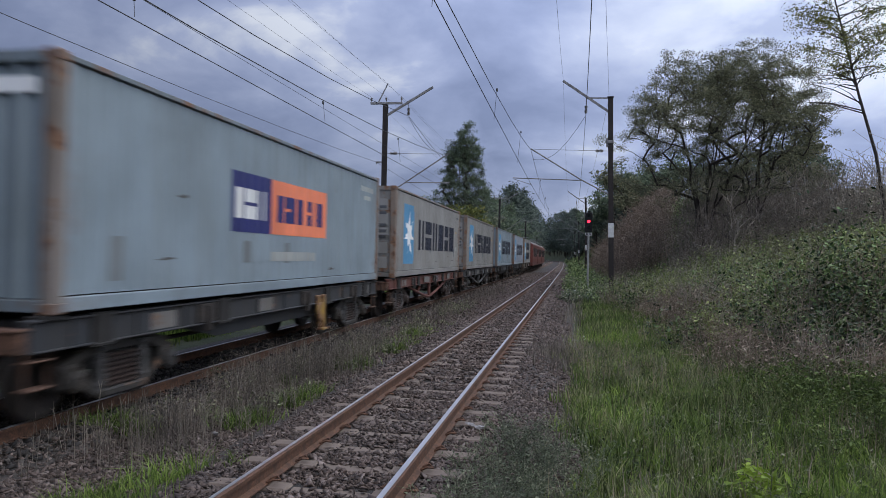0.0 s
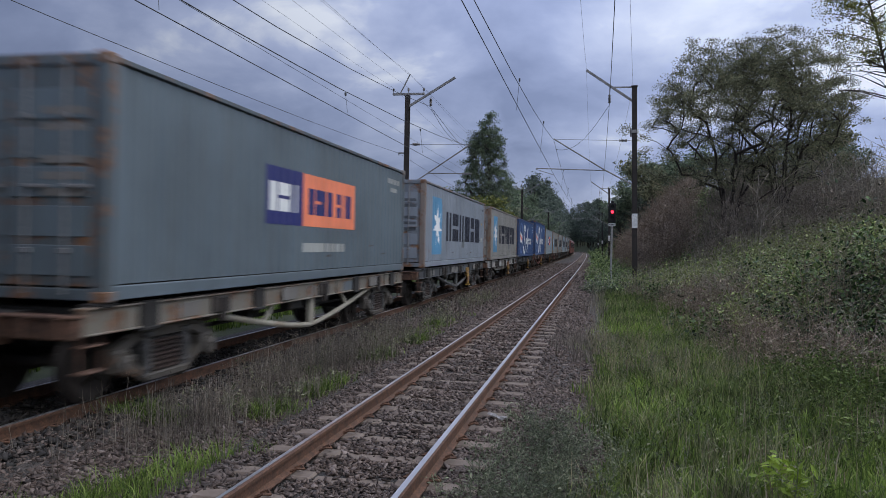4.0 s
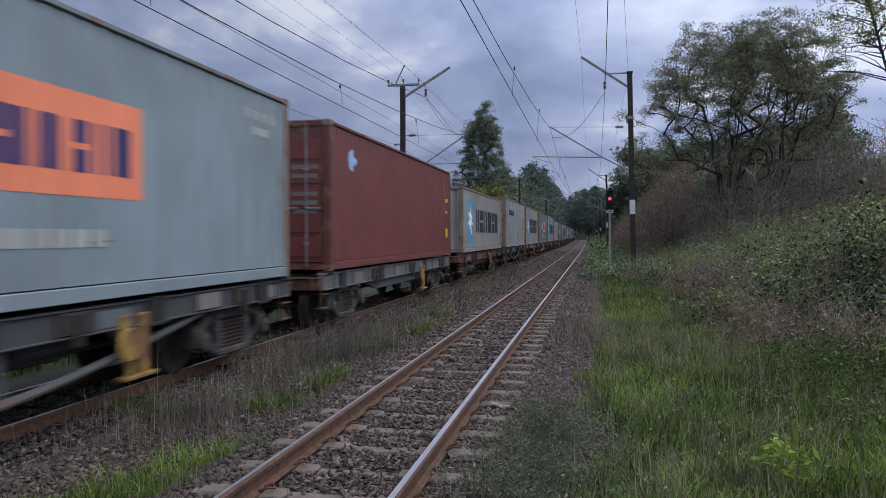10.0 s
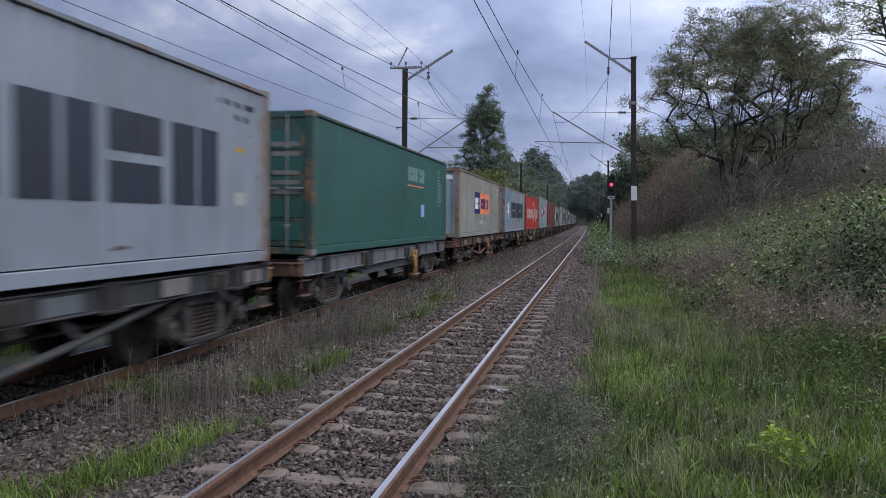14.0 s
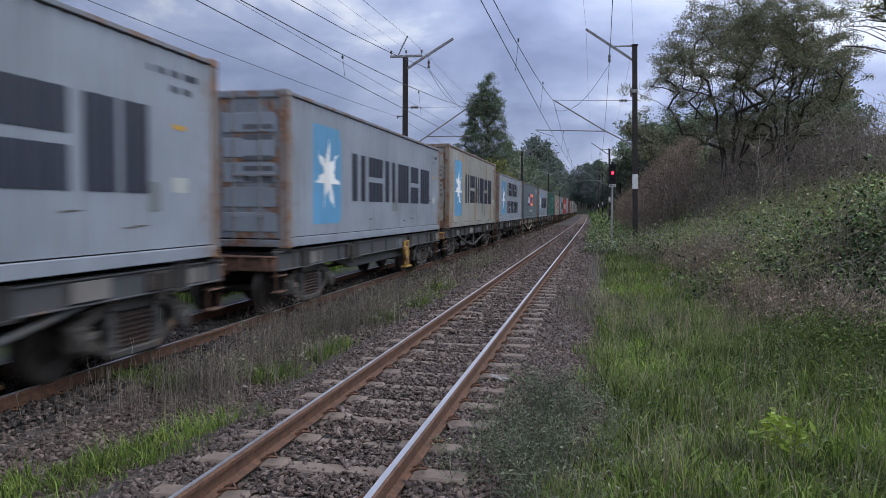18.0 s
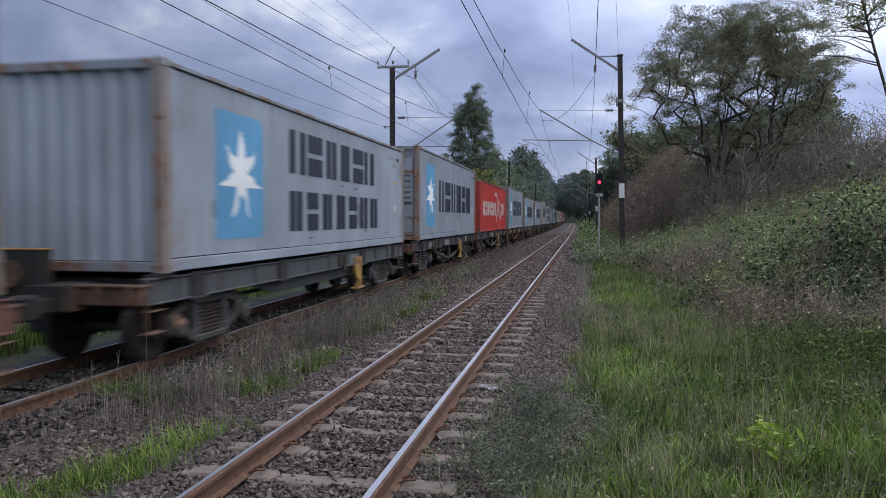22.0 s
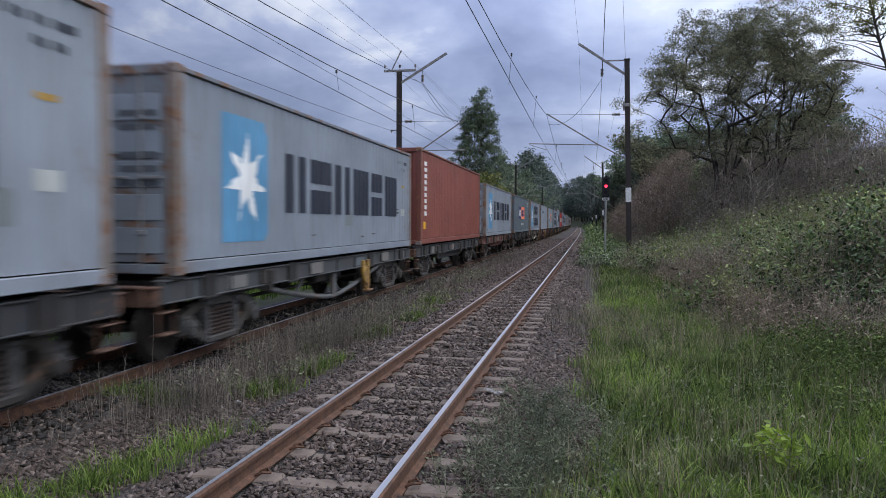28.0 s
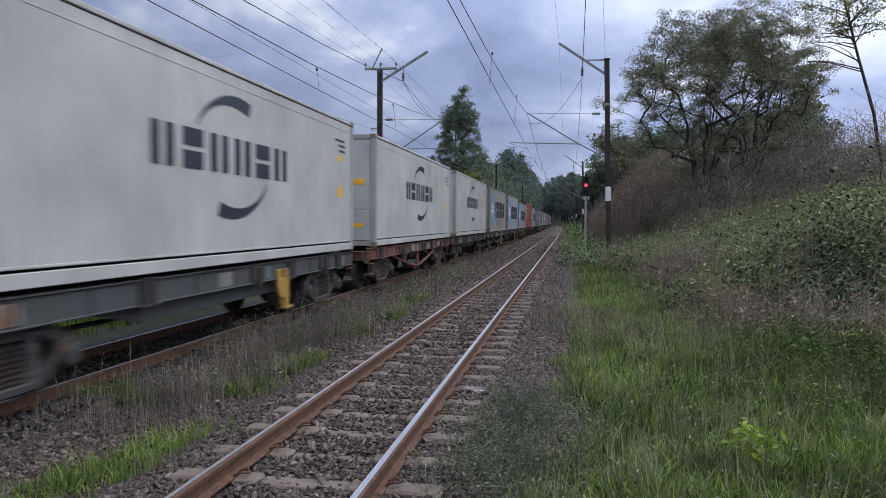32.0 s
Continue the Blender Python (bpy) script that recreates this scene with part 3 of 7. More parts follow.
def stones(name, n, x0, x1, y0, y1, lo, hi, seed, label, mat="ballast_stone"):
    """Crushed stones: jittered eight-cornered lumps lying in the bed, keeping off the rails."""
    r = np.random.RandomState(seed)
    x, y = r.uniform(x0, x1, n), r.uniform(y0, y1, n)
    keep = np.ones(n, bool)
    for c in (-0.569, 0.569, TRAIN_X - 0.569, TRAIN_X + 0.569):
        keep &= np.abs(x - c) > 0.085
    # sleepers show through a thin spread of stones
    for cx, first in ((0.0, 0.60), (TRAIN_X, 0.30)):
        ph = np.abs((y - first + PITCH / 2) % PITCH - PITCH / 2)
        on = (ph < 0.092 + 0.022 * np.sin(x * 9 + y * 3)) & (np.abs(x - cx) < np.where(cx == 0.0, 0.98, 0.52))
        keep &= ~on | (r.uniform(0, 1, n) < np.where(np.abs(x - cx) < 0.5, 0.10, 0.24))
    # fewer plain stones where the train's shade is painted in dark stones
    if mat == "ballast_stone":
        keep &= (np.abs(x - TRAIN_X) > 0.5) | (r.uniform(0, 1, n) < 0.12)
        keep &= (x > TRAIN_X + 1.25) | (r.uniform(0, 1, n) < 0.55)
    x, y = x[keep], y[keep]
    n = len(x)
    wedge = np.array([(-1, -0.8, -0.7), (0.9, -1, -0.7), (0.1, 1, -0.7), (-0.9, -0.7, 0.7), (0.95, -0.85, 0.6), (-0.05, 0.95, 0.75)], float)
    size = r.uniform(lo, hi, n) * r.choice([0.7, 1.0, 1.0, 1.25], n)
    v = (wedge[None] * r.uniform(0.55, 1.15, (n, 6, 3)) + r.normal(0, 0.09, (n, 6, 3))) * np.stack([r.uniform(0.9, 1.6, n), r.uniform(0.7, 1.2, n), r.uniform(0.30, 0.58, n)], 1)[:, None]
    q = r.normal(size=(n, 4))
    q[:, 1:3] *= 0.24
    q /= np.linalg.norm(q, axis=1)[:, None]
    w, a, b, c = q.T
    R = np.stack([np.stack([1 - 2 * (b * b + c * c), 2 * (a * b - c * w), 2 * (a * c + b * w)], -1),
                  np.stack([2 * (a * b + c * w), 1 - 2 * (a * a + c * c), 2 * (b * c - a * w)], -1),
                  np.stack([2 * (a * c - b * w), 2 * (b * c + a * w), 1 - 2 * (a * a + b * b)], -1)], 1)
    v = np.einsum("nij,nkj->nki", R, v) * size[:, None, None] * 0.5
    crib = np.where(np.abs(x) < 1.05, 0.012, np.where(np.abs(x - TRAIN_X) < 1.05, 0.03, 0.0))
    z = np.maximum(bed_level(x), height(x, y)) + crib + size * r.uniform(-0.22, 0.16, n)
    bend = lateral(0 * x, y)
    v += np.stack([x - bend, y, z], 1)[:, None]
    f = np.array([(0, 2, 1), (3, 4, 5), (0, 1, 4), (0, 4, 3), (1, 2, 5), (1, 5, 4), (2, 0, 3), (2, 3, 5)])
    F = (f[None] + (np.arange(n) * 6)[:, None, None]).reshape(-1, 3)
    return tagged(new(name, mesh_of(name, v.reshape(-1, 3), F, mat)), label, "ballast", kind="stuff")


stones("ballast_stones", 72000, -5.4, 2.0, 3.2, 11.0, 0.032, 0.066, 11, "loose brown-grey crushed ballast stones between the rails")
stones("ballast_stones", 34000, -5.2, 1.9, 11.0, 24.0, 0.048, 0.088, 12, "loose brown-grey crushed ballast stones further along the line")
stones("ballast_stones", 17000, -5.2, 1.7, 24.0, 48.0, 0.08, 0.13, 13, "loose brown-grey crushed ballast stones further along the line")

stones("ballast_stones", 9000, -6.6, 1.95, -6.0, 3.2, 0.05, 0.085, 15, "loose brown-grey crushed ballast stones between the tracks' near ends")
stones("ballast_stones", 9000, -5.2, 1.6, 48.0, 100.0, 0.13, 0.22, 16, "loose brown-grey crushed ballast stones far along the line")
# dark stones that stand in for the shade the train throws on its bed
stones("oily_stones", 18000, TRAIN_X - 0.5, TRAIN_X + 1.15, 3.0, 26.0, 0.05, 0.085, 14, "stones darkened with the train's shade, between and beside the rails of its track", "ballast_oily")

# ---- the train: freight containers on flat wagons ----
HALF, WID = 6.096, 1.219
RIB = 0.278


def rib_points(y0, y1, depth=0.036):
    """Corner points (y, outward depth) of a trapezoid-ribbed sheet."""
    out = []
    n = int(math.floor((y1 - y0) / RIB))
    m = (y1 - y0 - n * RIB) / 2
    out.append((y0, 0.0))
    y = y0 + m
    for i in range(n):
        for a, d in ((0.0, 0.0), (0.070, 0.0), (0.070 + 0.068, -depth), (0.070 + 0.068 + 0.072, -depth)):
            out.append((y + a, d))
        y += RIB
    out += [(y, 0.0), (y1, 0.0)]
    return out


SIDE_RIBS = rib_points(-5.94, 5.94)
END_RIBS = rib_points(-1.06, 1.06, 0.045)
SIDE_Y = np.array([p[0] for p in SIDE_RIBS])
SIDE_D = np.array([p[1] for p in SIDE_RIBS])


def ribbed(name, mat, prof, z0, z1, along):
    """A ribbed sheet with thickness; along 'y' faces +x, along 'x' faces -y."""
    vs, fs = [], []
    n = len(prof)
    for t in (0.0, -0.02):
        for z in (z0, z1):
            for a, d in prof:
                vs.append((d + t, a, z) if along == "y" else (a, -(d + t), z))
    for k in range(n - 1):
        fs += [(k, k + 1, n + k + 1, n + k), (2 * n + k + 1, 2 * n + k, 3 * n + k, 3 * n + k + 1)]
    fs += [(0, n, 3 * n, 2 * n), (n - 1, 3 * n - 1, 4 * n - 1, 2 * n - 1)]
    s = Solid()
    s.add(vs, fs)
    return s.mesh(name, mat)


def decal(name, mat, y0, y1, spans, flat=False, step=0.03, lift=0.005):
    """A painted mark that follows the ribbed side: spans(y) gives the heights (z0, z1) it covers in each column."""
    ys = [y0] + [y for y in SIDE_Y if y0 < y < y1] + [y1]
    if step:
        ys = sorted(set([round(y, 4) for y in ys] + [round(float(y), 4) for y in np.arange(y0, y1, step)]))
    vs, fs = [], []
    for a, b in zip(ys, ys[1:]):
        if b - a < 1e-4:
            continue
        for z0, z1 in spans((a + b) / 2):
            if z1 - z0 < 0.004:
                continue
            o = len(vs)
            for y, z in ((a, z0), (b, z0), (b, z1), (a, z1)):
                d = 0.0 if flat else float(np.interp(y, SIDE_Y, SIDE_D))
                vs.append((d + lift, y, z))
            fs.append((o, o + 1, o + 2, o + 3))
    me = bpy.data.meshes.new(name)
    me.from_pydata(vs, [], fs)
    me.materials.append(MATS[mat])
    return me


def poly_spans(*polys):
    """Column spans of closed polygons of (y, z) corners."""

    def f(y):
        out = []
        for p in polys:
            hit = []
            for (a, za), (b, zb) in zip(p, p[1:] + p[:1]):
                if (a <= y < b) or (b <= y < a):
                    hit.append(za + (zb - za) * (y - a) / (b - a))
            hit.sort()
            out += list(zip(hit[::2], hit[1::2]))
        return out

    return f


def rects(*rs):
    return poly_spans(*[[(a, c), (b, c), (b, d), (a, d)] for a, b, c, d in rs])


def blocks(y0, y1, z0, z1, n, gap=0.22):
    """A word as plain blocks, one a letter, each split by a slot."""
    w = (y1 - y0) / n
    out = []
    for i in range(n):
        a, b = y0 + i * w, y0 + (i + 1) * w - w * gap
        h = z1 - z0
        q = b - a
        if i % 3 == 1:
            out += [(a, b, z0, z0 + h * 0.44), (a, b, z0 + h * 0.56, z1)]
        else:
            out += [(a, a + q * 0.42, z0, z1), (b - q * 0.42, b, z0, z1)]
    return out


def star(cy, cz, r0, r1, n=7, turn=0.0):
    return [(cy + (r0 if i % 2 == 0 else r1) * math.sin(math.pi * i / n + turn), cz + (r0 if i % 2 == 0 else r1) * math.cos(math.pi * i / n + turn)) for i in range(2 * n)]


def stroke(pts, w):
    """A brush stroke as a row of quads."""
    out = []
    for (a, b), (c, d) in zip(pts, pts[1:]):
        n = math.hypot(c - a, d - b) or 1
        ux, uz = -(d - b) / n * w / 2, (c - a) / n * w / 2
        out.append([(a + ux, b + uz), (c + ux, d + uz), (c - ux, d - uz), (a - ux, b - uz)])
    return out


def arc(cy, cz, ry, rz, a0, a1, w0, w1, n=14):
    out = []
    for i in range(n):
        q = []
        for t, sgn in ((i / n, 1), ((i + 1) / n, 1), ((i + 1) / n, -1), (i / n, -1)):
            a = radians(a0 + (a1 - a0) * t)
            w = (w0 + (w1 - w0) * t) / 2 * sgn
            q.append((cy + (ry + w) * math.cos(a), cz + (rz + w) * math.sin(a)))
        out.append(q)
    return out


def marks(kind, H):
    """The painted marks of one livery: rows of name, material, y0, y1, spans."""
    k = H / 2.591
    out = []

    def rect_mark(name, mat, rs):
        out.append((name, mat, min(r[0] for r in rs), max(r[1] for r in rs), rects(*rs), 0))

    def poly_mark(name, mat, ps, step=0.03):
        ys = [p[0] for q in ps for p in q]
        out.append((name, mat, min(ys), max(ys), poly_spans(*ps), step))

    if kind in ("star", "star_two_lines"):
        two = kind == "star_two_lines"
        y0, y1 = (-4.75, -3.15) if two else (-4.9, -3.38)
        z0, z1 = 0.38 * k, 2.18 * k
        poly_mark("logo_panel", "mark_sky", [[(y0, z0), (y1 - 0.1, z0), (y1, z0 + 0.1), (y1, z1 - 0.18), (y1 - 0.18, z1), (y0, z1)]], 0.05)
        out.append(("star_mark", "mark_white", y0, y1, poly_spans(star((y0 + y1) / 2, (z0 + z1) / 2, 0.68, 0.25)), 0.022))
        if two:
            rect_mark("lettering", "mark_ink", blocks(-2.1, 3.3, 1.45 * k, 2.2 * k, 6) + blocks(-2.1, 3.6, 0.45 * k, 1.15 * k, 7))
        else:
            rect_mark("lettering", "mark_ink", blocks(-2.75, 4.75, 0.82 * k, 1.80 * k, 6, 0.18))
        rect_mark("stencil", "mark_ink", [(4.6 + i * 0.13, 4.68 + i * 0.13, 2.2 * k, 2.28 * k) for i in range(8)] + [(5.0 + i * 0.13, 5.08 + i * 0.13, 2.02 * k, 2.1 * k) for i in range(4)])
        rect_mark("sticker", "mark_amber", [(5.02, 5.32, 1.59 * k, 1.65 * k)])
        rect_mark("notice", "mark_dull", [(5.0, 5.38, 0.84 * k, 1.02 * k)])
    elif kind == "small_star":
        rect_mark("logo_panel", "mark_sky", [(-5.1, -4.55, 1.62 * k, 2.12 * k)])
        out.append(("star_mark", "mark_white", -5.05, -4.6, poly_spans(star(-4.82, 1.87 * k, 0.2, 0.08)), 0.02))
        rect_mark("lettering", "mark_ink", blocks(-4.3, -1.1, 1.72 * k, 2.0 * k, 10, 0.25))
    elif kind == "two_panels":
        rect_mark("logo_panel", "mark_navy", [(-2.25, -0.80, 0.95 * k, 1.86 * k)])
        rect_mark("logo_panel", "mark_orange", [(-0.80, 2.08, 0.95 * k, 1.86 * k)])
        rect_mark("lettering", "mark_white", blocks(-2.1, -0.92, 1.16 * k, 1.62 * k, 3))
        rect_mark("lettering", "mark_navy", blocks(-0.55, 1.95, 1.16 * k, 1.62 * k, 7, 0.26))
        rect_mark("lettering", "mark_dull", [(-0.7 + i * 0.27, -0.5 + i * 0.27, 0.50 * k, 0.66 * k) for i in range(8)])
        rect_mark("stencil", "mark_dull", [(4.5 + i * 0.14, 4.6 + i * 0.14, 2.15 * k, 2.27 * k) for i in range(8)] + [(4.9, 5.4, 1.95 * k, 2.05 * k)])
    elif kind == "emblem":
        poly_mark("ring_mark", "mark_ring", arc(-3.9, 1.25 * k, 1.02, 0.98 * k, 0, 360, 0.14, 0.14, 40))
        fl = [(-4.6, 1.05), (-4.1, 0.95), (-3.7, 1.0), (-3.2, 0.85), (-3.2, 1.45), (-3.7, 1.62), (-4.1, 1.55), (-4.6, 1.75)]
        poly_mark("flag_mark", "mark_white", [[(a, b * k) for a, b in fl]])
        out.append(("flag_mark", "mark_orange", -4.5, -3.25, poly_spans([(-4.5, 1.32 * k), (-3.9, 1.18 * k), (-3.25, 1.12 * k), (-3.25, 1.28 * k), (-3.9, 1.38 * k), (-4.5, 1.52 * k)]), 0.03))
        w = 0.27
        sc = stroke([(-0.9, 1.75), (-1.2, 2.1), (-1.7, 2.15), (-2.1, 1.8), (-1.9, 1.4), (-1.3, 1.1), (-0.9, 0.8), (-1.0, 0.45), (-1.5, 0.22), (-2.1, 0.4), (-2.2, 0.75)], w)
        sc += stroke([(-0.5, 1.2), (0.1, 1.25), (-0.2, 1.0), (0.3, 0.98)], 0.18)
        sc += stroke([(1.3, 2.05), (0.95, 1.95), (0.75, 1.4), (0.7, 0.5), (0.5, 0.3)], w)
        sc += stroke([(0.4, 1.15), (1.5, 1.15)], 0.16)
        for i in range(4):
            a = 1.5 + i * 0.55
            sc += stroke([(a, 0.95), (a + 0.1, 1.25), (a + 0.3, 1.2), (a + 0.33, 0.95), (a + 0.54, 0.98)], 0.17)
        sc += stroke([(3.72, 0.95), (3.77, 1.3), (4.0, 1.15), (3.82, 0.95), (4.12, 0.9)], 0.16)
        poly_mark("lettering", "mark_white", [[(a, b * k) for a, b in q] for q in sc], 0.025)
        rect_mark("stencil", "mark_white", [(4.7 + i * 0.14, 4.8 + i * 0.14, 2.2 * k, 2.3 * k) for i in range(6)] + [(5.0, 5.4, 1.95 * k, 2.02 * k), (5.0, 5.4, 1.8 * k, 1.87 * k)])
        rect_mark("sticker", "mark_yellow", [(5.35, 5.52, 1.1 * k, 1.2 * k)])
    elif kind == "bird":
        rect_mark("lettering", "mark_cream", blocks(-4.9, 0.8, 0.86 * k, 1.58 * k, 7, 0.2) + blocks(2.75, 4.9, 0.88 * k, 1.60 * k, 3, 0.16))
        bd = stroke([(0.15, 2.03), (0.75, 2.10), (1.2, 1.98), (1.55, 1.78)], 0.17) + stroke([(1.5, 1.84), (1.75, 1.55), (1.95, 1.36)], 0.30) + stroke([(1.9, 1.50), (2.3, 1.66), (2.75, 1.70)], 0.17)
        bd += stroke([(1.95, 1.42), (1.45, 1.12), (1.2, 0.85), (1.0, 0.58)], 0.34) + stroke([(1.9, 1.22), (2.4, 1.05), (2.9, 0.78), (3.5, 0.66)], 0.18)
        poly_mark("bird_mark", "mark_cream", [[(a, b * k) for a, b in q] for q in bd], 0.025)
        rect_mark("stencil", "mark_pink", [(y, y + 0.12, z * k, (z + 0.055) * k) for y in (5.2, 5.38) for z in (0.98, 1.07, 1.16, 1.25, 1.34, 1.43, 1.58, 1.67, 1.76, 1.85)])
        rect_mark("sticker", "mark_amber", [(5.36, 5.52, 0.80 * k, 0.90 * k)])
    elif kind == "plain_green":
        rect_mark("lettering", "mark_faint", blocks(0.9, 2.9, 1.72 * k, 2.1 * k, 6, 0.18))
        rect_mark("stripe", "mark_orange", [(0.9, 2.9, 1.58 * k, 1.61 * k)])
        rect_mark("notice", "mark_lightblue", [(2.5, 3.0, 0.75 * k, 1.1 * k)])
        rect_mark("stencil", "mark_faint", [(4.75, 5.05, (2.2 - i * 0.1) * k, (2.25 - i * 0.1) * k) for i in range(12)] + [(5.05, 5.35, (1.75 - i * 0.1) * k, (1.8 - i * 0.1) * k) for i in range(6)])
    elif kind == "plain_maroon":
        poly_mark("logo_panel", "mark_lightblue", [[(-5.0, 2.0 * k), (-4.7, 2.22 * k), (-4.4, 2.0 * k), (-4.7, 1.78 * k)]])
        rect_mark("sticker", "mark_yellow", [(5.3, 5.65, 1.62 * k, 1.72 * k), (5.3, 5.6, 1.28 * k, 1.36 * k), (5.3, 5.65, 0.55 * k, 0.82 * k)])
        rect_mark("stencil", "plate_pale", [(5.0, 5.25, (2.2 - i * 0.09) * k, (2.25 - i * 0.09) * k) for i in range(10)])
    elif kind == "plain_brown":
        rect_mark("stencil", "mark_white", [(-5.55, -5.2, (2.15 - i * 0.17) * k, (2.26 - i * 0.17) * k) for i in range(9)])
        rect_mark("sticker", "mark_yellow", [(-5.6, -5.3, 0.42 * k, 0.62 * k)])
    elif kind == "arcs":
        rect_mark("lettering", "mark_ink", blocks(-2.35, 2.25, 1.20 * k, 1.68 * k, 6, 0.32))
        poly_mark("arc_mark", "mark_ink", arc(-0.05, 1.42 * k, 1.3, 0.74 * k, 66, 155, 0.22, 0.03), 0.025)
        poly_mark("arc_mark", "mark_ink", arc(-0.05, 1.42 * k, 1.3, 0.74 * k, 246, 335, 0.22, 0.03), 0.025)
        rect_mark("sticker", "mark_yellow", [(5.0, 5.3, 1.05 * k, 1.25 * k), (5.0, 5.3, 1.75 * k, 1.85 * k)])
        rect_mark("stencil", "mark_ink", [(4.8, 5.5, 2.12 * k, 2.16 * k), (5.0, 5.5, 2.02 * k, 2.06 * k), (5.1, 5.5, 1.92 * k, 1.96 * k)])
    return out


CACHE = {}
RIDERS = []


def cached(key, make):
    if key not in CACHE:
        CACHE[key] = make()
    return CACHE[key]


def scuff_mesh(name, mat, no, H):
    """Thin ragged scrapes, or a few round-cornered patches, on the ribbed side."""
    rs = random.Random(no * 7 + len(name))
    polys = []
    if name == "scuff":
        for i in range(5):
            y, z, w = rs.uniform(-5.6, 5.0), rs.choice((0.24, 0.32, 0.5, 0.9, 1.3)) + rs.uniform(0, 0.12), rs.uniform(0.15, 0.6)
            polys.append([(y, z), (y + w * 0.4, z - 0.012), (y + w, z + rs.uniform(0.0, 0.03)), (y + w * 0.55, z + rs.uniform(0.02, 0.045))])
    else:
        for i in range(1 + no % 3):
            y, z, w, h = rs.uniform(-5.4, 4.9), rs.uniform(0.25, 0.8), rs.uniform(0.22, 0.42), rs.uniform(0.25, 0.5)
            polys.append([(y, z), (y + w, z), (y + w, z + h * 0.85), (y + w * 0.8, z + h), (y + w * 0.2, z + h), (y, z + h * 0.85)])
    ys = [p[0] for q in polys for p in q]
    return decal(name, mat, min(ys), max(ys), poly_spans(*polys), False, 0.03, 0.0042)


def container(colour, kind, tall, doors, label):
    """A forty-foot box: posts, castings, rails, ribbed sides, doors with locking bars, painted marks."""
    H = 2.896 if tall else 2.591
    P, E = "paint_" + colour, "edge_" + colour
    reefer = kind == "arcs"
    dark = colour in ("darkgrey", "slate", "navy", "red", "maroon", "brown", "green")
    root = tagged(new("freight_container"), label, "container", "containers on the train")
    key = (colour, tall)
    post = cached(("post", key), lambda: solid("corner_post", ("post_" + colour) if "post_" + colour in MATS else E, (-0.075, 0.075, -0.08, 0.08, 0.11, H - 0.11)))
    cast = cached("cast", lambda: Solid().box(-0.081, 0.081, -0.089, 0.089, 0, 0.118, 0.012).mesh("corner_casting", "edge_rusty"))
    for sx in (-1, 1):
        for sy in (-1, 1):
            part("corner_post", post, root, at=(sx * (WID - 0.078), sy * (HALF - 0.085), 0))
            for z in (0, H - 0.118):
                part("corner_casting", cast, root, "rusty cast-steel corner fitting", at=(sx * (WID - 0.078), sy * (HALF - 0.086), z))
    brail = cached(("brail", key), lambda: solid("bottom_rail", P, (-0.035, 0.035, -5.99, 5.99, 0.02, 0.17)))
    trail = cached(("trail", key), lambda: solid("top_rail", P if reefer else E, (-0.03, 0.03, -5.99, 5.99, H - 0.085, H - 0.025)))
    if reefer:
        side = cached(("rside", key), lambda: solid("side_wall", P, (-0.05, 0.0, -5.99, 5.99, 0.21, H - 0.10), (-0.05, 0.006, -5.99, 5.99, 0.20, 0.235), (-0.05, 0.006, -5.99, 5.99, H - 0.26, H - 0.245)))
    else:
        side = cached(("side", key), lambda: ribbed("side_wall", P, SIDE_RIBS, 0.185, H - 0.10, "y"))
    for sx in (-1, 1):
        part("bottom_rail", brail, root, at=(sx * (WID - 0.04), 0, 0))
        part("top_rail", trail, root, at=(sx * (WID - 0.034), 0, 0))
        part("side_wall", side, root, at=(sx * (WID - 0.022), 0, 0), turn=(0, 0, 0 if sx > 0 else 180))
    roof = cached(("roof", key), lambda: solid("roof", E, *([(-1.17, 1.17, -5.95, 5.95, H - 0.06, H - 0.035)] + [(-1.12, 1.12, -5.7 + i * 0.57, -5.45 + i * 0.57, H - 0.05, H - 0.018) for i in range(20)])))
    part("roof", roof, root)
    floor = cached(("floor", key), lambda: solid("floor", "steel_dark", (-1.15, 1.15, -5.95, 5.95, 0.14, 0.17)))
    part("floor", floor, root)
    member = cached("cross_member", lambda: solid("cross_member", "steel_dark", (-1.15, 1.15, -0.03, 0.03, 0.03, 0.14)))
    for i in range(20):
        part("cross_member", member, root, at=(0, -5.77 + i * 0.6, 0))
    beam = cached(("beam", key), lambda: solid("end_beam", E, (-1.07, 1.07, -0.06, 0.06, 0.01, 0.13)))
    for sy in (-1, 1):
        for z in (0.01, H - 0.14):
            part("end_beam", beam, root, at=(0, sy * (HALF - 0.075), z))
    wall = cached(("end", key), lambda: ribbed("end_wall", P, END_RIBS, 0.15, H - 0.13, "x"))
    rear, front = (1, -1)
    if reefer:
        unit = tagged(part("cooling_unit", cached(("unit", tall), lambda: solid("cooling_unit", "paint_reefer", (-1.06, 1.06, -0.05, 0.02, 0.95, H - 0.14), (-1.06, -0.55, -0.06, 0.02, 0.16, 0.94), (0.5, 1.06, -0.06, 0.02, 0.16, 0.94))), root, at=(0, -HALF + 0.08, 0)), "white panelled refrigeration unit in the container's end")
        part("machine_recess", cached("recess", lambda: solid("machine_recess", "steel_dark", (-0.54, 0.49, 0.16, 0.22, 0.16, 0.94), (-0.4, -0.1, -0.02, 0.16, 0.3, 0.7), (0.0, 0.35, 0.0, 0.16, 0.2, 0.8))), unit, "dark compressor recess")
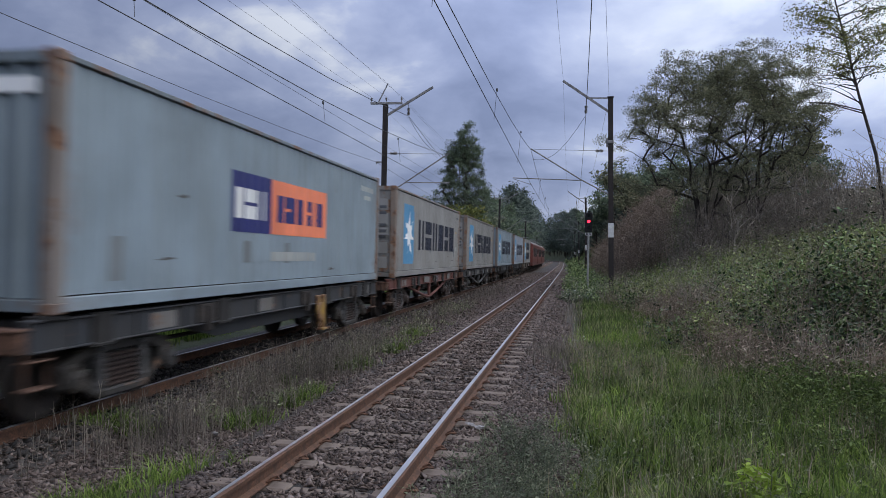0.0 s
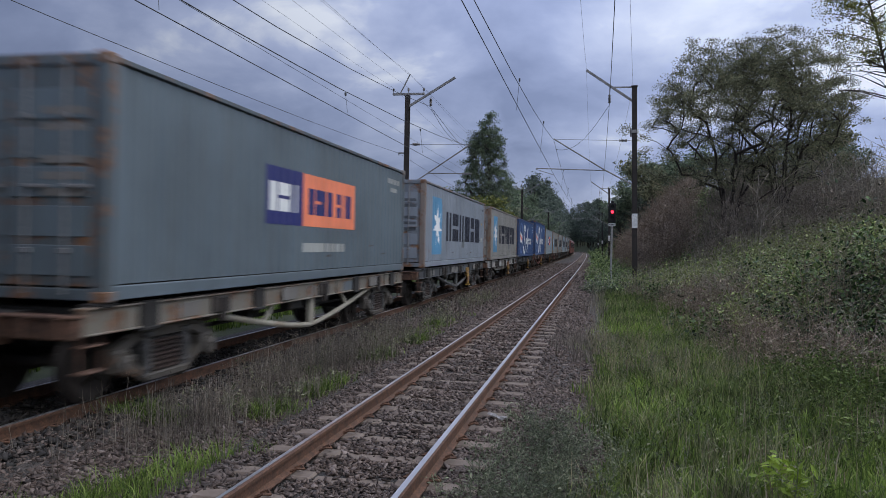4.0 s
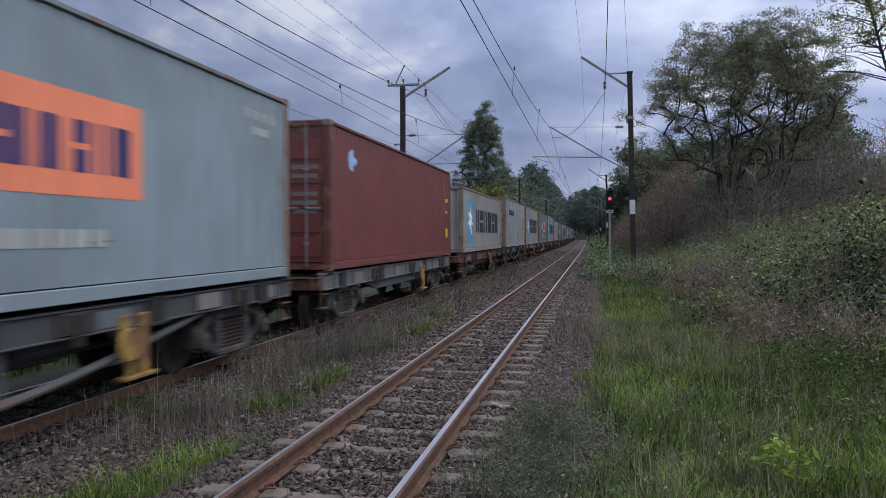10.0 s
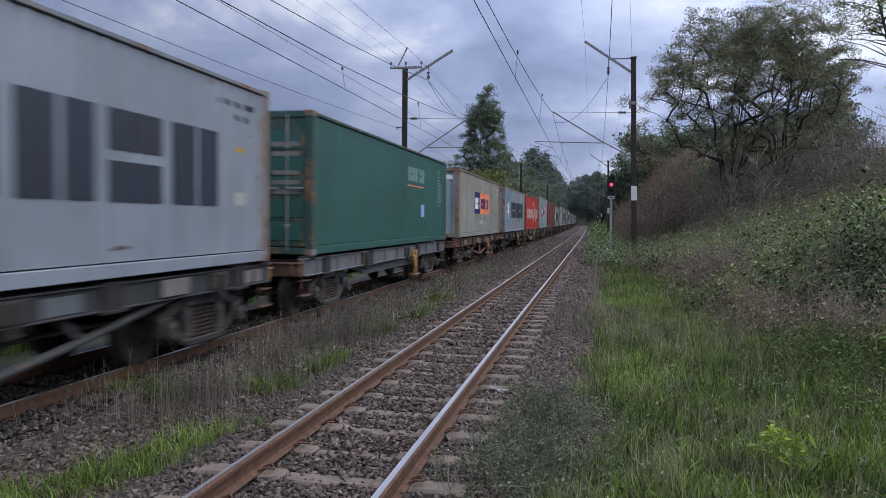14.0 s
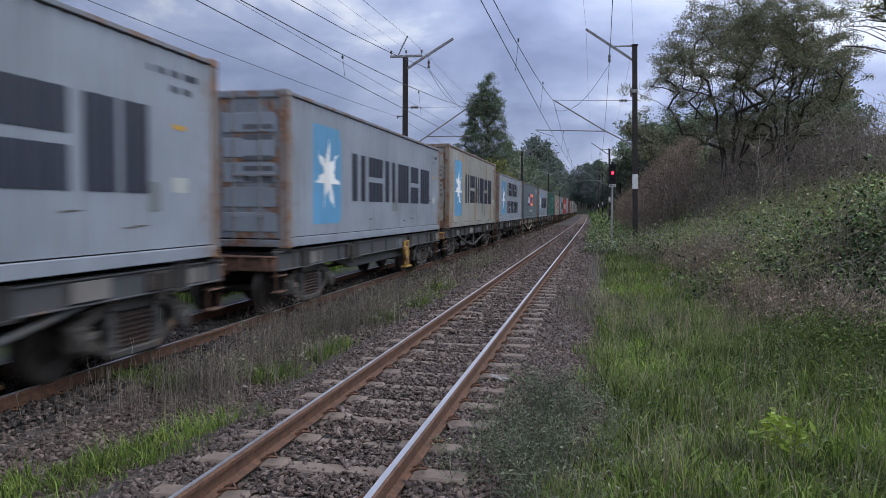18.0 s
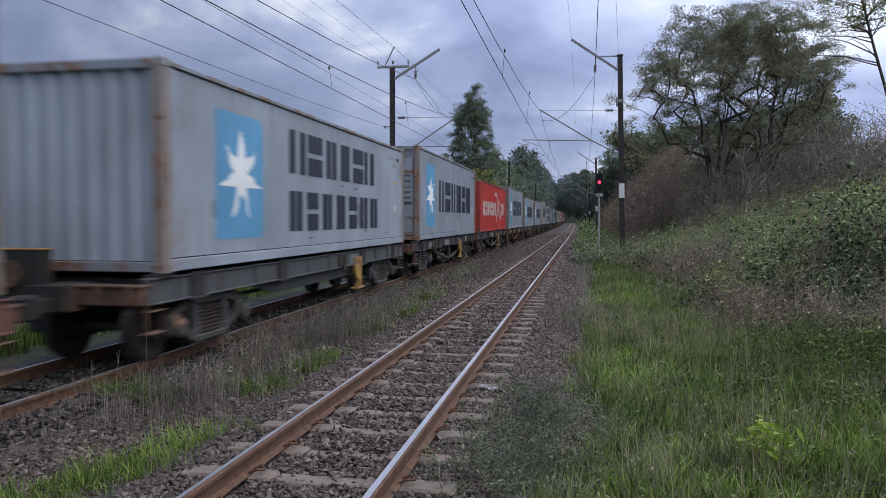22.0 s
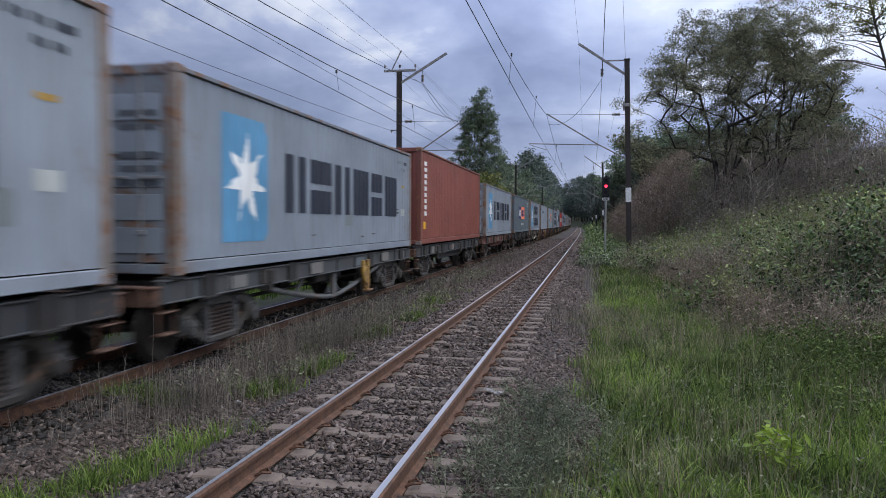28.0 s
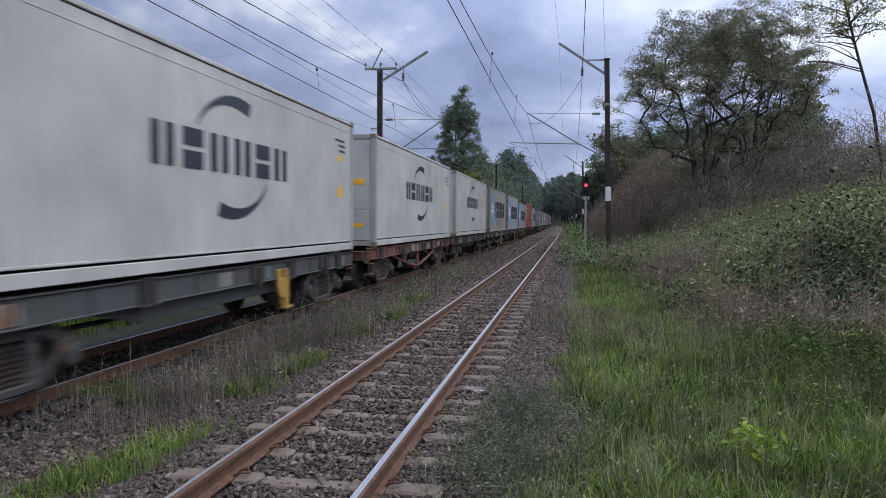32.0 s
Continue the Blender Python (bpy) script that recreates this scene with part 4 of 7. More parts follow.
        part("fan_grille", cached("fan", lambda: Solid().disc((0.0, -0.06, 1.45), 1, [(0, 0.34), (-0.03, 0.34), (-0.03, 0.28), (0.0, 0.05)], 24).mesh("fan_grille", "steel_dark")), unit)
        part("sticker", cached("ust", lambda: solid("sticker", "mark_yellow", (0.6, 0.9, -0.058, -0.052, 1.6, 1.75), (0.62, 0.88, -0.066, -0.061, 0.5, 0.6))), unit)
        part("end_wall", wall, root, at=(0, HALF - 0.06, 0), turn=(0, 0, 180))
    elif doors:
        leaf = cached(("leaf", key), lambda: solid("door", E, (-0.525, 0.525, -0.022, 0.022, 0.16, H - 0.135)))
        rise = (H - 0.55) / 5
        panel = cached(("panel", key), lambda: solid("door_panel", P, (-0.46, 0.46, -0.036, -0.02, 0.27, 0.27 + rise - 0.09)))
        lock = cached(("lock", tall), lambda: Solid().tube([(0, -0.06, 0.08), (0, -0.06, H - 0.07)], 0.018, 8).box(-0.04, 0.04, -0.085, -0.03, 0.5, 0.56).box(-0.04, 0.04, -0.085, -0.03, 1.9, 1.96).box(-0.02, 0.30, -0.085, -0.06, 1.18, 1.22).mesh("locking_bar", "arm_steel"))
        for sx in (-1, 1):
            d = part("door", leaf, root, at=(sx * 0.53, -HALF + 0.06, 0))
            for i in range(5):
                part("door_panel", panel, d, at=(0, 0, i * rise))
            for lx in (-0.27, 0.2):
                part("locking_bar", lock, d, "galvanised locking bar with a lever handle", at=(lx, 0, 0))
            part("door_stencil", cached(("code", dark, sx > 0), lambda: solid("door_stencil", "plate_pale" if dark else "mark_grey", *[(-0.1 if sx > 0 else -0.4, 0.42 if sx > 0 else -0.02, -0.041, -0.038, 1.95 - i * 0.17, 2.03 - i * 0.17) for i in (0, 1, 3, 4, 5)])), d, "rows of small code bars")["kind"] = "stuff"
        if not dark and len(RIDERS) % 4 == 0:
            part("placard", cached("placard", lambda: solid("placard", "plate_white", (-0.92, -0.30, -0.044, -0.041, 1.42, 1.98))), root, "blank white placard on the door", at=(0, -HALF + 0.06, 0))
        part("end_wall", wall, root, at=(0, HALF - 0.06, 0), turn=(0, 0, 180))
    else:
        tail = wall
        if colour == "tan" and kind == "two_panels":
            tail = cached(("bluish_end", tall), lambda: ribbed("end_wall", "paint_bluegrey", END_RIBS, 0.15, H - 0.13, "x"))
        part("end_wall", tail, root, at=(0, -HALF + 0.06, 0))
        part("end_wall", wall, root, at=(0, HALF - 0.06, 0), turn=(0, 0, 180))
        if kind == "two_panels":
            part("white_band", cached(("band", tall), lambda: solid("white_band", "mark_white", (-0.95, 0.95, -0.004, 0.0, H - 0.42, H - 0.26))), root, "white bar near the top of the end", at=(0, -HALF + 0.057, 0))
    if colour == "tan":
        rs = random.Random(len(kind) + int(tall))
        for i in range(7):
            y = -5.6 + 1.7 * i + rs.uniform(-0.5, 0.5)
            w = rs.uniform(0.07, 0.24)
            z0, z1 = (rs.uniform(0.2, 0.9), H - 0.13) if i % 3 else (0.2, rs.uniform(1.2, 2.2))
            me = cached(("streak", colour, tall, i), lambda: decal("rust_streak", "rust_stain", y, y + w, rects((y, y + w, z0, z1)), False, 0, 0.004))
            part("rust_streak", me, root, "orange rust run down the side", at=(WID - 0.022, 0, 0))
    if not reefer:
        kindno = (len(RIDERS) // 2) % 6
        for nm, mat, lab in (("scuff", "scuff_dark", "dark scrapes along the side"), ("repair_patch", "patch_grey", "overpainted repair patch")):
            if dark and nm == "repair_patch":
                continue
            me = cached((nm, mat, kindno, tall), lambda: scuff_mesh(nm, mat, kindno, H))
            part(nm, me, root, lab, at=(WID - 0.022, 0, 0))["kind"] = "stuff"
    if colour == "rusty":
        rs = random.Random(8)
        spots = [(4.35, 5.25, 1.05 + i * 0.31, 1.30 + i * 0.31) for i in range(3)]
        for i in range(16):
            y, z, w = rs.uniform(-5.6, 5.0), rs.uniform(0.3, 1.7), rs.uniform(0.25, 0.9)
            spots.append((y, y + w, z, z + rs.uniform(0.03, 0.09)))
        for i, (y, y1, z0, z1) in enumerate(spots):
            me = cached(("smear", i), lambda: decal("rust_patch", "rust_stain", y, y1, rects((y, y1, z0, z1)), False, 0, 0.0045))
            part("rust_patch", me, root, "brown rust patch where paint has flaked", at=(WID - 0.022, 0, 0))
    if kind == "bird" and not doors:
        me = cached("olive_stain", lambda: decal("stain", "paint_stain", 0.1, 0.95, rects((0.1, 0.95, 0.3, 1.0)), False, 0, 0.0045))
        part("stain", me, root, "olive-brown stain on the red side", at=(WID - 0.022, 0, 0))
    for nm, mat, y0, y1, spans, step in cached(("marks", kind, tall), lambda: marks(kind, H)):
        me = cached(("decal", kind, tall, nm, mat, round(y0, 3), round(y1, 3)), lambda: decal(nm, mat, y0, y1, spans, reefer, step, 0.009 if nm in ("star_mark", "lettering") and kind != "plain_green" or (nm == "flag_mark" and mat == "mark_orange") else 0.005))
        mark = part(nm, me, root, at=(WID - 0.022, 0, 0))
        if nm in ("stencil", "lettering", "sticker", "notice"):
            mark["kind"] = "stuff"
    return root


# ---- wagons ----
WHEEL_R = 0.43
DECK = 1.150


def wheelset_mesh():
    s = Solid()
    s.tube([(-0.62, 0, 0), (0.62, 0, 0)], 0.075, 12)
    for sx in (-1, 1):
        s.disc((sx * 0.569, 0, 0), 0, [(-0.07, 0.10), (-0.065, WHEEL_R - 0.06), (-0.07, WHEEL_R + 0.028) if sx > 0 else (-0.065, WHEEL_R - 0.004), (-0.04, WHEEL_R + 0.005) if sx > 0 else (-0.04, WHEEL_R), (0.04, WHEEL_R) if sx > 0 else (0.04, WHEEL_R + 0.005), (0.065, WHEEL_R - 0.004) if sx > 0 else (0.07, WHEEL_R + 0.028), (0.065, WHEEL_R - 0.06), (0.02, 0.22), (0.06, 0.10)], 28)
        for j in range(6):
            t = j * math.pi / 3
            s.box(sx * 0.569 - 0.055, sx * 0.569 + 0.055, 0.2 * math.cos(t) - 0.03, 0.2 * math.cos(t) + 0.03, 0.2 * math.sin(t) - 0.03, 0.2 * math.sin(t) + 0.03)
    return s.mesh("wheelset", "steel_wheel")


WHEELSETS = []


def wagon(style, paintname, stand, label, yellow=False, box=False):
    """A flat container wagon: sills, deck beams, headstocks, couplers and two spring bogies with turning wheelsets."""
    root = tagged(new("flat_wagon"), label, "wagon", "wagons of the train")
    S = "sill_" + paintname
    top = DECK - 0.035
    low = top - (0.30 if style == "plate" else 0.27)
    sill = cached(("sill", style, S), lambda: solid("side_sill", S, (-0.05, 0.05, -6.28, 6.28, low, top), (-0.085, 0.085, -6.28, 6.28, low - 0.012, low + 0.012), (-0.085, 0.085, -6.28, 6.28, top - 0.018, top + 0.006), *[(0.05, 0.08, -5.7 + i * 1.14, -5.66 + i * 1.14, low + 0.012, top - 0.018) for i in range(11)]))
    pocket = cached(("pocket", style), lambda: solid("stake_pocket", "steel_dark", (0.0, 0.075, -0.17, 0.17, low - 0.03, DECK - 0.01), (0.0, 0.10, -0.20, 0.20, low - 0.04, low)))
    plate = cached(("plate", style), lambda: solid("data_plate", "plate_pale", (0.0, 0.012, -0.30, 0.30, low + 0.035, top - 0.03)))
    for y in (-5.2, -2.35, 2.35, 5.2):
        part("stake_pocket", pocket, root, at=(1.10, y, 0))
    if style == "truss":
        part("data_plate", plate, root, "faded pale data plate", at=(1.165, 3.55, 0))
        part("data_plate", plate, root, "faded pale data plate", at=(1.165, -1.2, 0))
    rs = random.Random(len(WHEELSETS))
    for y, m in ((-4.3, "plate_pale"), (-3.1, "sill_grime"), (-0.55, "plate_pale"), (0.75, "sill_grime"), (1.55, "plate_blue"), (4.35, "sill_grime"), (5.65, "plate_pale")):
        y += rs.uniform(-0.45, 0.45)
        if rs.random() < 0.25:
            continue
        if m == "sill_grime":
            part("bracket", cached(("brk2", style), lambda: Solid().box(0.0, 0.045, -0.24, 0.24, low + 0.02, top - 0.025, 0.012).box(0.0, 0.09, -0.05, 0.05, low - 0.10, top - 0.04, 0.012).mesh("bracket", m)), root, "grimy dark bracket on the sill", at=(1.132, y, 0))
        else:
            part("painted_panel", cached(("pnl", style, m), lambda: solid("painted_panel", m, (0.0, 0.006, -0.28, 0.28, low + 0.03, top - 0.06))), root, at=(1.132, y, 0))
    for y in (-6.15, 6.15):
        part("end_step", cached("estep", lambda: Solid().tube([(0.0, -0.16, DECK - 0.1), (0.0, -0.16, 0.46), (0.0, 0.16, 0.46), (0.0, 0.16, DECK - 0.1)], 0.016, 6).box(-0.09, 0.06, -0.17, 0.17, 0.45, 0.475).box(-0.09, 0.06, -0.17, 0.17, 0.72, 0.74).mesh("end_step", "end_rust")), root, "rusty shunter's step", at=(1.10, y, 0))
    part("cable_box", cached("cbox", lambda: Solid().box(-0.1, 0.1, -0.3, 0.3, 0.66, 0.90, 0.02).box(-0.13, 0.12, -0.32, 0.32, 0.895, 0.91).tube([(0, 0.3, 0.8), (0, 0.9, 0.78), (-0.2, 1.3, 0.9)], 0.02, 6).mesh("cable_box", "bogie_grey")), root, at=(0.86, -0.4, 0))
    for sx in (-1, 1):
        part("side_sill", sill, root, at=(sx * 1.08, 0, 0), turn=(0, 0, 0 if sx > 0 else 180))
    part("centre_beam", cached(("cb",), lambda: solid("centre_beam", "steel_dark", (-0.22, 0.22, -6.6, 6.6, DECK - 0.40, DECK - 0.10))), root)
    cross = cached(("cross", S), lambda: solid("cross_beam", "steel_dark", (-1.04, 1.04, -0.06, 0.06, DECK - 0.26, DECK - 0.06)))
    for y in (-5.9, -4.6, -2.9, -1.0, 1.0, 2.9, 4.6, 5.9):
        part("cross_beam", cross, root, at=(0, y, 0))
    lock = cached("lockblk", lambda: solid("twist_lock", "steel_dark", (-0.11, 0.11, -0.14, 0.14, DECK - 0.04, DECK + 0.006), (-0.04, 0.04, -0.06, 0.06, DECK, DECK + 0.012)))
    head = cached(("headst", yellow), lambda: solid("headstock", "beam_yellow" if yellow else "end_rust", (-1.10, 1.10, -0.07, 0.07, DECK - 0.34, DECK - 0.12), (-1.12, 1.12, -0.10, 0.10, DECK - 0.13, DECK - 0.10), (-0.25, 0.25, -0.14, 0.14, DECK - 0.42, DECK - 0.12), *[(x - 0.02, x + 0.02, -0.12, 0.12, DECK - 0.33, DECK - 0.12) for x in (-0.95, -0.55, 0.55, 0.95)]))
    coup = cached("coupler", lambda: Solid().box(-0.07, 0.07, 0, 0.55, 0.74, 0.90).box(-0.16, 0.10, 0.45, 0.68, 0.68, 0.97, 0.03).tube([(0.4, 0.05, 0.85), (0.42, 0.35, 0.55), (0.3, 0.62, 0.45)], 0.025, 6).mesh("coupler", "steel_dark"))
    for sy in (-1, 1):
        for sx in (-1, 1):
            part("twist_lock", lock, root, at=(sx * 1.08, sy * 6.0, 0))
        part("headstock", head, root, at=(0, sy * 6.35, 0))
        part("coupler", coup, root, "dark knuckle coupler with a brake hose", at=(0, sy * 6.42, 0), turn=(0, 0, 0 if sy > 0 else 180))
    if box:
        eb = part("handbrake_box", cached("ebox", lambda: Solid().box(-1.0, -0.12, -6.50, -6.30, DECK - 0.30, DECK + 0.30, 0.015).mesh("handbrake_box", "steel_dark")), root, "black steel box on the wagon's end")
        part("box_edge", cached("eedge", lambda: Solid().box(-1.01, -0.11, -6.51, -6.29, DECK + 0.30, DECK + 0.325, 0.008).mesh("box_edge", "beam_yellow")), eb, "yellow painted top edge")
        part("hand_wheel", cached("hwheel", lambda: Solid().disc((-0.55, -6.53, DECK + 0.02), 1, [(0.02, 0.02), (0.0, 0.16), (-0.02, 0.17), (-0.03, 0.15), (-0.01, 0.03)], 16).mesh("hand_wheel", "end_rust")), eb, "rusty hand wheel")
    if style == "truss":
        tr = cached(("truss", S), lambda: truss_mesh("truss_" + paintname))
        for sx in (-1, 1):
            part("truss", tr, root, "trussed bracing bars hung below the sill", at=(sx * 1.06, 0, 0))
    elif style == "plate":
        part("belly_beam", cached(("belly", S), lambda: belly_mesh(S)), root, "deep fish-bellied girder under the middle")
    part("brake_cylinder", cached("brk", lambda: Solid().disc((0.5, 0, 0.72), 1, [(-0.5, 0.02), (-0.5, 0.15), (0.0, 0.16), (0.02, 0.05), (0.4, 0.04)], 14).mesh("brake_cylinder", "steel_dark")), root, at=(0, -1.2, 0))
    part("air_tank", cached("tank", lambda: Solid().disc((0.55, 0, 0.70), 1, [(-0.45, 0.03), (-0.42, 0.14), (-0.36, 0.18), (0.36, 0.18), (0.42, 0.14), (0.45, 0.03)], 14).mesh("air_tank", "sill_grey")), root, at=(0, 1.1, 0))
    part("brake_rod", cached("rod", lambda: Solid().tube([(0.72, -3.6, 0.62), (0.72, 3.6, 0.62)], 0.022, 6).tube([(0.3, -3.6, 0.55), (0.3, 3.6, 0.55)], 0.02, 6).mesh("brake_rod", "steel_dark")), root)
    if stand == 3:
        part("end_ladder", cached("ladder", ladder_mesh), root, "worn yellow end ladder with a step", at=(1.13, 6.5, 0))
    elif stand:
        ys = cached(("stand", stand), lambda: stand_mesh(stand))
        part("brake_stand", ys, root, "worn yellow steel bracket hung from the sill", at=(1.16, 1.9, 0))
    for sy in (-1, 1):
        b = part("bogie", cached("bogie", bogie_mesh), root, "cast-steel bogie bolster", at=(0, sy * 4.55, 0))
        for sx in (-1, 1):
            part("side_frame", cached(("sframe", paintname), lambda: side_frame_mesh("bogie_" + paintname)), b, "cast side frame with coil springs", at=(sx * 0.93, 0, 0), turn=(0, 0, 0 if sx > 0 else 180))
        for wy in (-0.42, 0.42):
            part("guide_column", cached("gcol", guide_column_mesh), b, "pale dirt-streaked cast column", at=(0.94, wy, 0))
        for wy in (-0.21, 0.0, 0.21):
            part("coil_spring", cached("coil", spring_mesh), b, "rusty coil spring", at=(0.93, wy, 0))
        for k, wy in enumerate((-0.92, 0.92)):
            w = part("wheelset", cached("wheelset", wheelset_mesh), b, "axle with two worn steel wheels", at=(0, wy, WHEEL_R))
            WHEELSETS.append((w, k))
    return root


def truss_mesh(S):
    """A bowed tube hung below the sill, with a wide post in the middle and slanting struts."""
    s = Solid()
    z0, z1 = 0.84, 0.345
    s.tube([(0, y, z1 + (z0 - z1) * (abs(y) / 3.6) ** 1.35) for y in (-3.6, -2.9, -2.2, -1.6, -1.0, -0.5, 0.0, 0.5, 1.0, 1.6, 2.2, 2.9, 3.6)], 0.046, 8)
    s.box(-0.04, 0.04, -0.10, 0.10, z1, z0 + 0.02, 0.01)
    for y in (-1.95, 1.95):
        s.bar((0, y, z1 + 0.24), (0, y * 0.82, z0 + 0.02), 0.05, 0.07)
    return s.mesh("truss", S)


def belly_mesh(S):
    s = Solid()
    for x in (-0.98, 0.92):
        p = [(-3.3, DECK - 0.36), (-2.2, DECK - 0.58), (2.2, DECK - 0.58), (3.3, DECK - 0.36)]
        vs = [(x + d, y, z) for d in (0, 0.06) for y, z in p]
        s.add(vs, [(0, 1, 2, 3), (7, 6, 5, 4), (0, 4, 5, 1), (1, 5, 6, 2), (2, 6, 7, 3), (3, 7, 4, 0)])
    return s.mesh("belly_beam", S)


def stand_mesh(kind):
    """A hand-brake stand: a dished wheel on a bracket, a post beside it and a step at its foot."""
    s = Solid()
    s.disc((0.05, -0.16, 0.66), 0, [(0.0, 0.03), (-0.01, 0.17), (0.015, 0.19), (0.04, 0.17), (0.03, 0.05)], 18)
    s.box(-0.03, 0.03, -0.24, -0.08, 0.62, 0.98, 0.015)
    s.bar((0.0, -0.16, 0.62), (0.0, -0.05, 0.36), 0.05, 0.08)
    s.box(-0.04, 0.03, 0.10, 0.26, 0.30, 0.98, 0.015)
    s.box(-0.08, 0.08, 0.02, 0.34, 0.27, 0.315, 0.01)
    if kind == 2:
        s.box(-0.03, 0.03, -0.12, -0.02, 0.32, 0.62, 0.012)
        s.box(-0.08, 0.08, -0.22, 0.04, 0.27, 0.315, 0.01)
    return s.mesh("brake_stand", "stand_yellow")


def ladder_mesh():
    s = Solid()
    for y in (-0.20, 0.20):
        s.box(-0.03, 0.03, y - 0.035, y + 0.035, 0.26, 1.36)
    for z in (0.55, 0.80, 1.05, 1.33):
        s.box(-0.02, 0.025, -0.2, 0.2, z - 0.02, z + 0.02)
    s.box(-0.14, 0.06, -0.23, 0.23, 0.24, 0.275)
    return s.mesh("end_ladder", "stand_yellow")


def bogie_mesh():
    s = Solid()
    s.box(-0.95, 0.95, -0.2, 0.2, 0.42, 0.66, 0.02).disc((0, 0, 0.68), 2, [(-0.04, 0.2), (0.05, 0.2), (0.05, 0.1)], 16)
    s.box(-0.8, 0.8, -0.52, -0.46, 0.40, 0.52).box(-0.8, 0.8, 0.46, 0.52, 0.40, 0.52)
    return s.mesh("bogie", "steel_dark")


def side_frame_mesh(mat):
    s = Solid()
    s.bar((0, -1.10, 0.55), (0, -0.52, 0.74), 0.12, 0.12).bar((0, 1.10, 0.55), (0, 0.52, 0.74), 0.12, 0.12)
    s.bar((0, -0.56, 0.74), (0, 0.56, 0.74), 0.12, 0.13)
    s.bar((0, -0.80, 0.42), (0, -0.42, 0.21), 0.12, 0.10).bar((0, 0.80, 0.42), (0, 0.42, 0.21), 0.12, 0.10)
    s.box(-0.10, 0.10, -0.46, 0.46, 0.16, 0.255, 0.02)
    for y in (-0.92, 0.92):
        s.box(-0.08, 0.09, y - 0.15, y + 0.15, 0.33, 0.60, 0.03)
        s.disc((0.1, y, WHEEL_R), 0, [(-0.02, 0.13), (0.05, 0.125), (0.065, 0.10), (0.075, 0.05)], 14)
        for j in range(3):
            t = j * 2.094 + 0.5
            s.box(0.155, 0.19, y + 0.075 * math.cos(t) - 0.018, y + 0.075 * math.cos(t) + 0.018, WHEEL_R + 0.075 * math.sin(t) - 0.018, WHEEL_R + 0.075 * math.sin(t) + 0.018)
    s.tube([(0.06, -0.9, 0.72), (0.08, -0.3, 0.83), (0.06, 0.4, 0.81), (0.05, 0.95, 0.70)], 0.018, 5)
    return s.mesh("side_frame", mat)


def guide_column_mesh():
    """A cast column that narrows upwards, with a wear plate and a shelf on top."""
    s = Solid()
    s.add([(x, y, z) for x in (-0.055, 0.055) for y, z in ((-0.13, 0.22), (0.07, 0.22), (0.055, 0.70), (-0.05, 0.74))], [(0, 1, 2, 3), (7, 6, 5, 4), (0, 4, 5, 1), (1, 5, 6, 2), (2, 6, 7, 3), (3, 7, 4, 0)])
    s.box(0.05, 0.085, -0.07, 0.04, 0.30, 0.62, 0.01)
    s.box(-0.06, 0.09, -0.09, 0.08, 0.69, 0.745, 0.01)
    return s.mesh("guide_column", "column_pale")


def spring_mesh():
    """One coil spring: a turned stack of rings."""
    prof = []
    for i in range(7):
        z = 0.262 + i * 0.055
        prof += [(z, 0.070), (z + 0.014, 0.098), (z + 0.028, 0.098), (z + 0.042, 0.070)]
    return Solid().disc((0, 0, 0), 2, prof, 12).mesh("coil_spring", "spring_rust")


def locomotive():
    """A boxy electric locomotive: body, cab ends, roof gear, bogies."""
    root = tagged(new("locomotive"), "dull red box-shaped electric locomotive with a grey roof", "locomotive", "locomotives of the train")
    body = Solid().box(-1.4, 1.4, -7.6, 7.6, 0.95, 3.5, 0.12).box(-1.42, 1.42, -7.7, 7.7, 0.75, 1.0, 0.03)
    part("body", body.mesh("body", "loco_red"), root)
    part("roof", Solid().box(-1.15, 1.15, -7.3, 7.3, 3.5, 3.72, 0.08).box(-0.7, 0.7, -2.5, 2.5, 3.72, 3.9, 0.04).mesh("roof", "loco_roof"), root, "grey ribbed roof")
    w = Solid().box(-0.02, 0.02, -0.4, 0.4, 2.3, 2.95).mesh("cab_window", "loco_glass")
    for sy in (-1, 1):
        for sx in (-1, 1):
            part("cab_window", w, root, at=(sx * 1.40, sy * 6.6, 0))
        part("windscreen", Solid().box(-1.05, 1.05, -0.02, 0.02, 2.2, 2.95).mesh("windscreen", "loco_glass"), root, at=(0, sy * 7.6, 0))
        part("pantograph", Solid().tube([(0, 0, 3.72), (0, 0.9, 4.1), (0, 0.0, 4.3)], 0.03, 6).box(-0.7, 0.7, -0.1, 0.1, 4.28, 4.33).mesh("pantograph", "arm_steel"), root, at=(0, sy * 4.5, 0))
    for i in range(6):
        part("grille", Solid().box(-0.02, 0.02, -0.55, 0.55, 1.9, 3.0).mesh("grille", "steel_dark"), root, at=(1.40, -4.2 + i * 1.68, 0))
    for sy in (-1, 1):
        b = part("bogie", cached("bogie", bogie_mesh), root, at=(0, sy * 4.6, 0))
        for sx in (-1, 1):
            part("side_frame", cached(("sframe", "dark"), lambda: side_frame_mesh("bogie_dark")), b, at=(sx * 0.93, 0, 0), turn=(0, 0, 0 if sx > 0 else 180))
        for k, wy in enumerate((-0.92, 0.92)):
            WHEELSETS.append((part("wheelset", cached("wheelset", wheelset_mesh), b, at=(0, wy, WHEEL_R)), k))
    return root


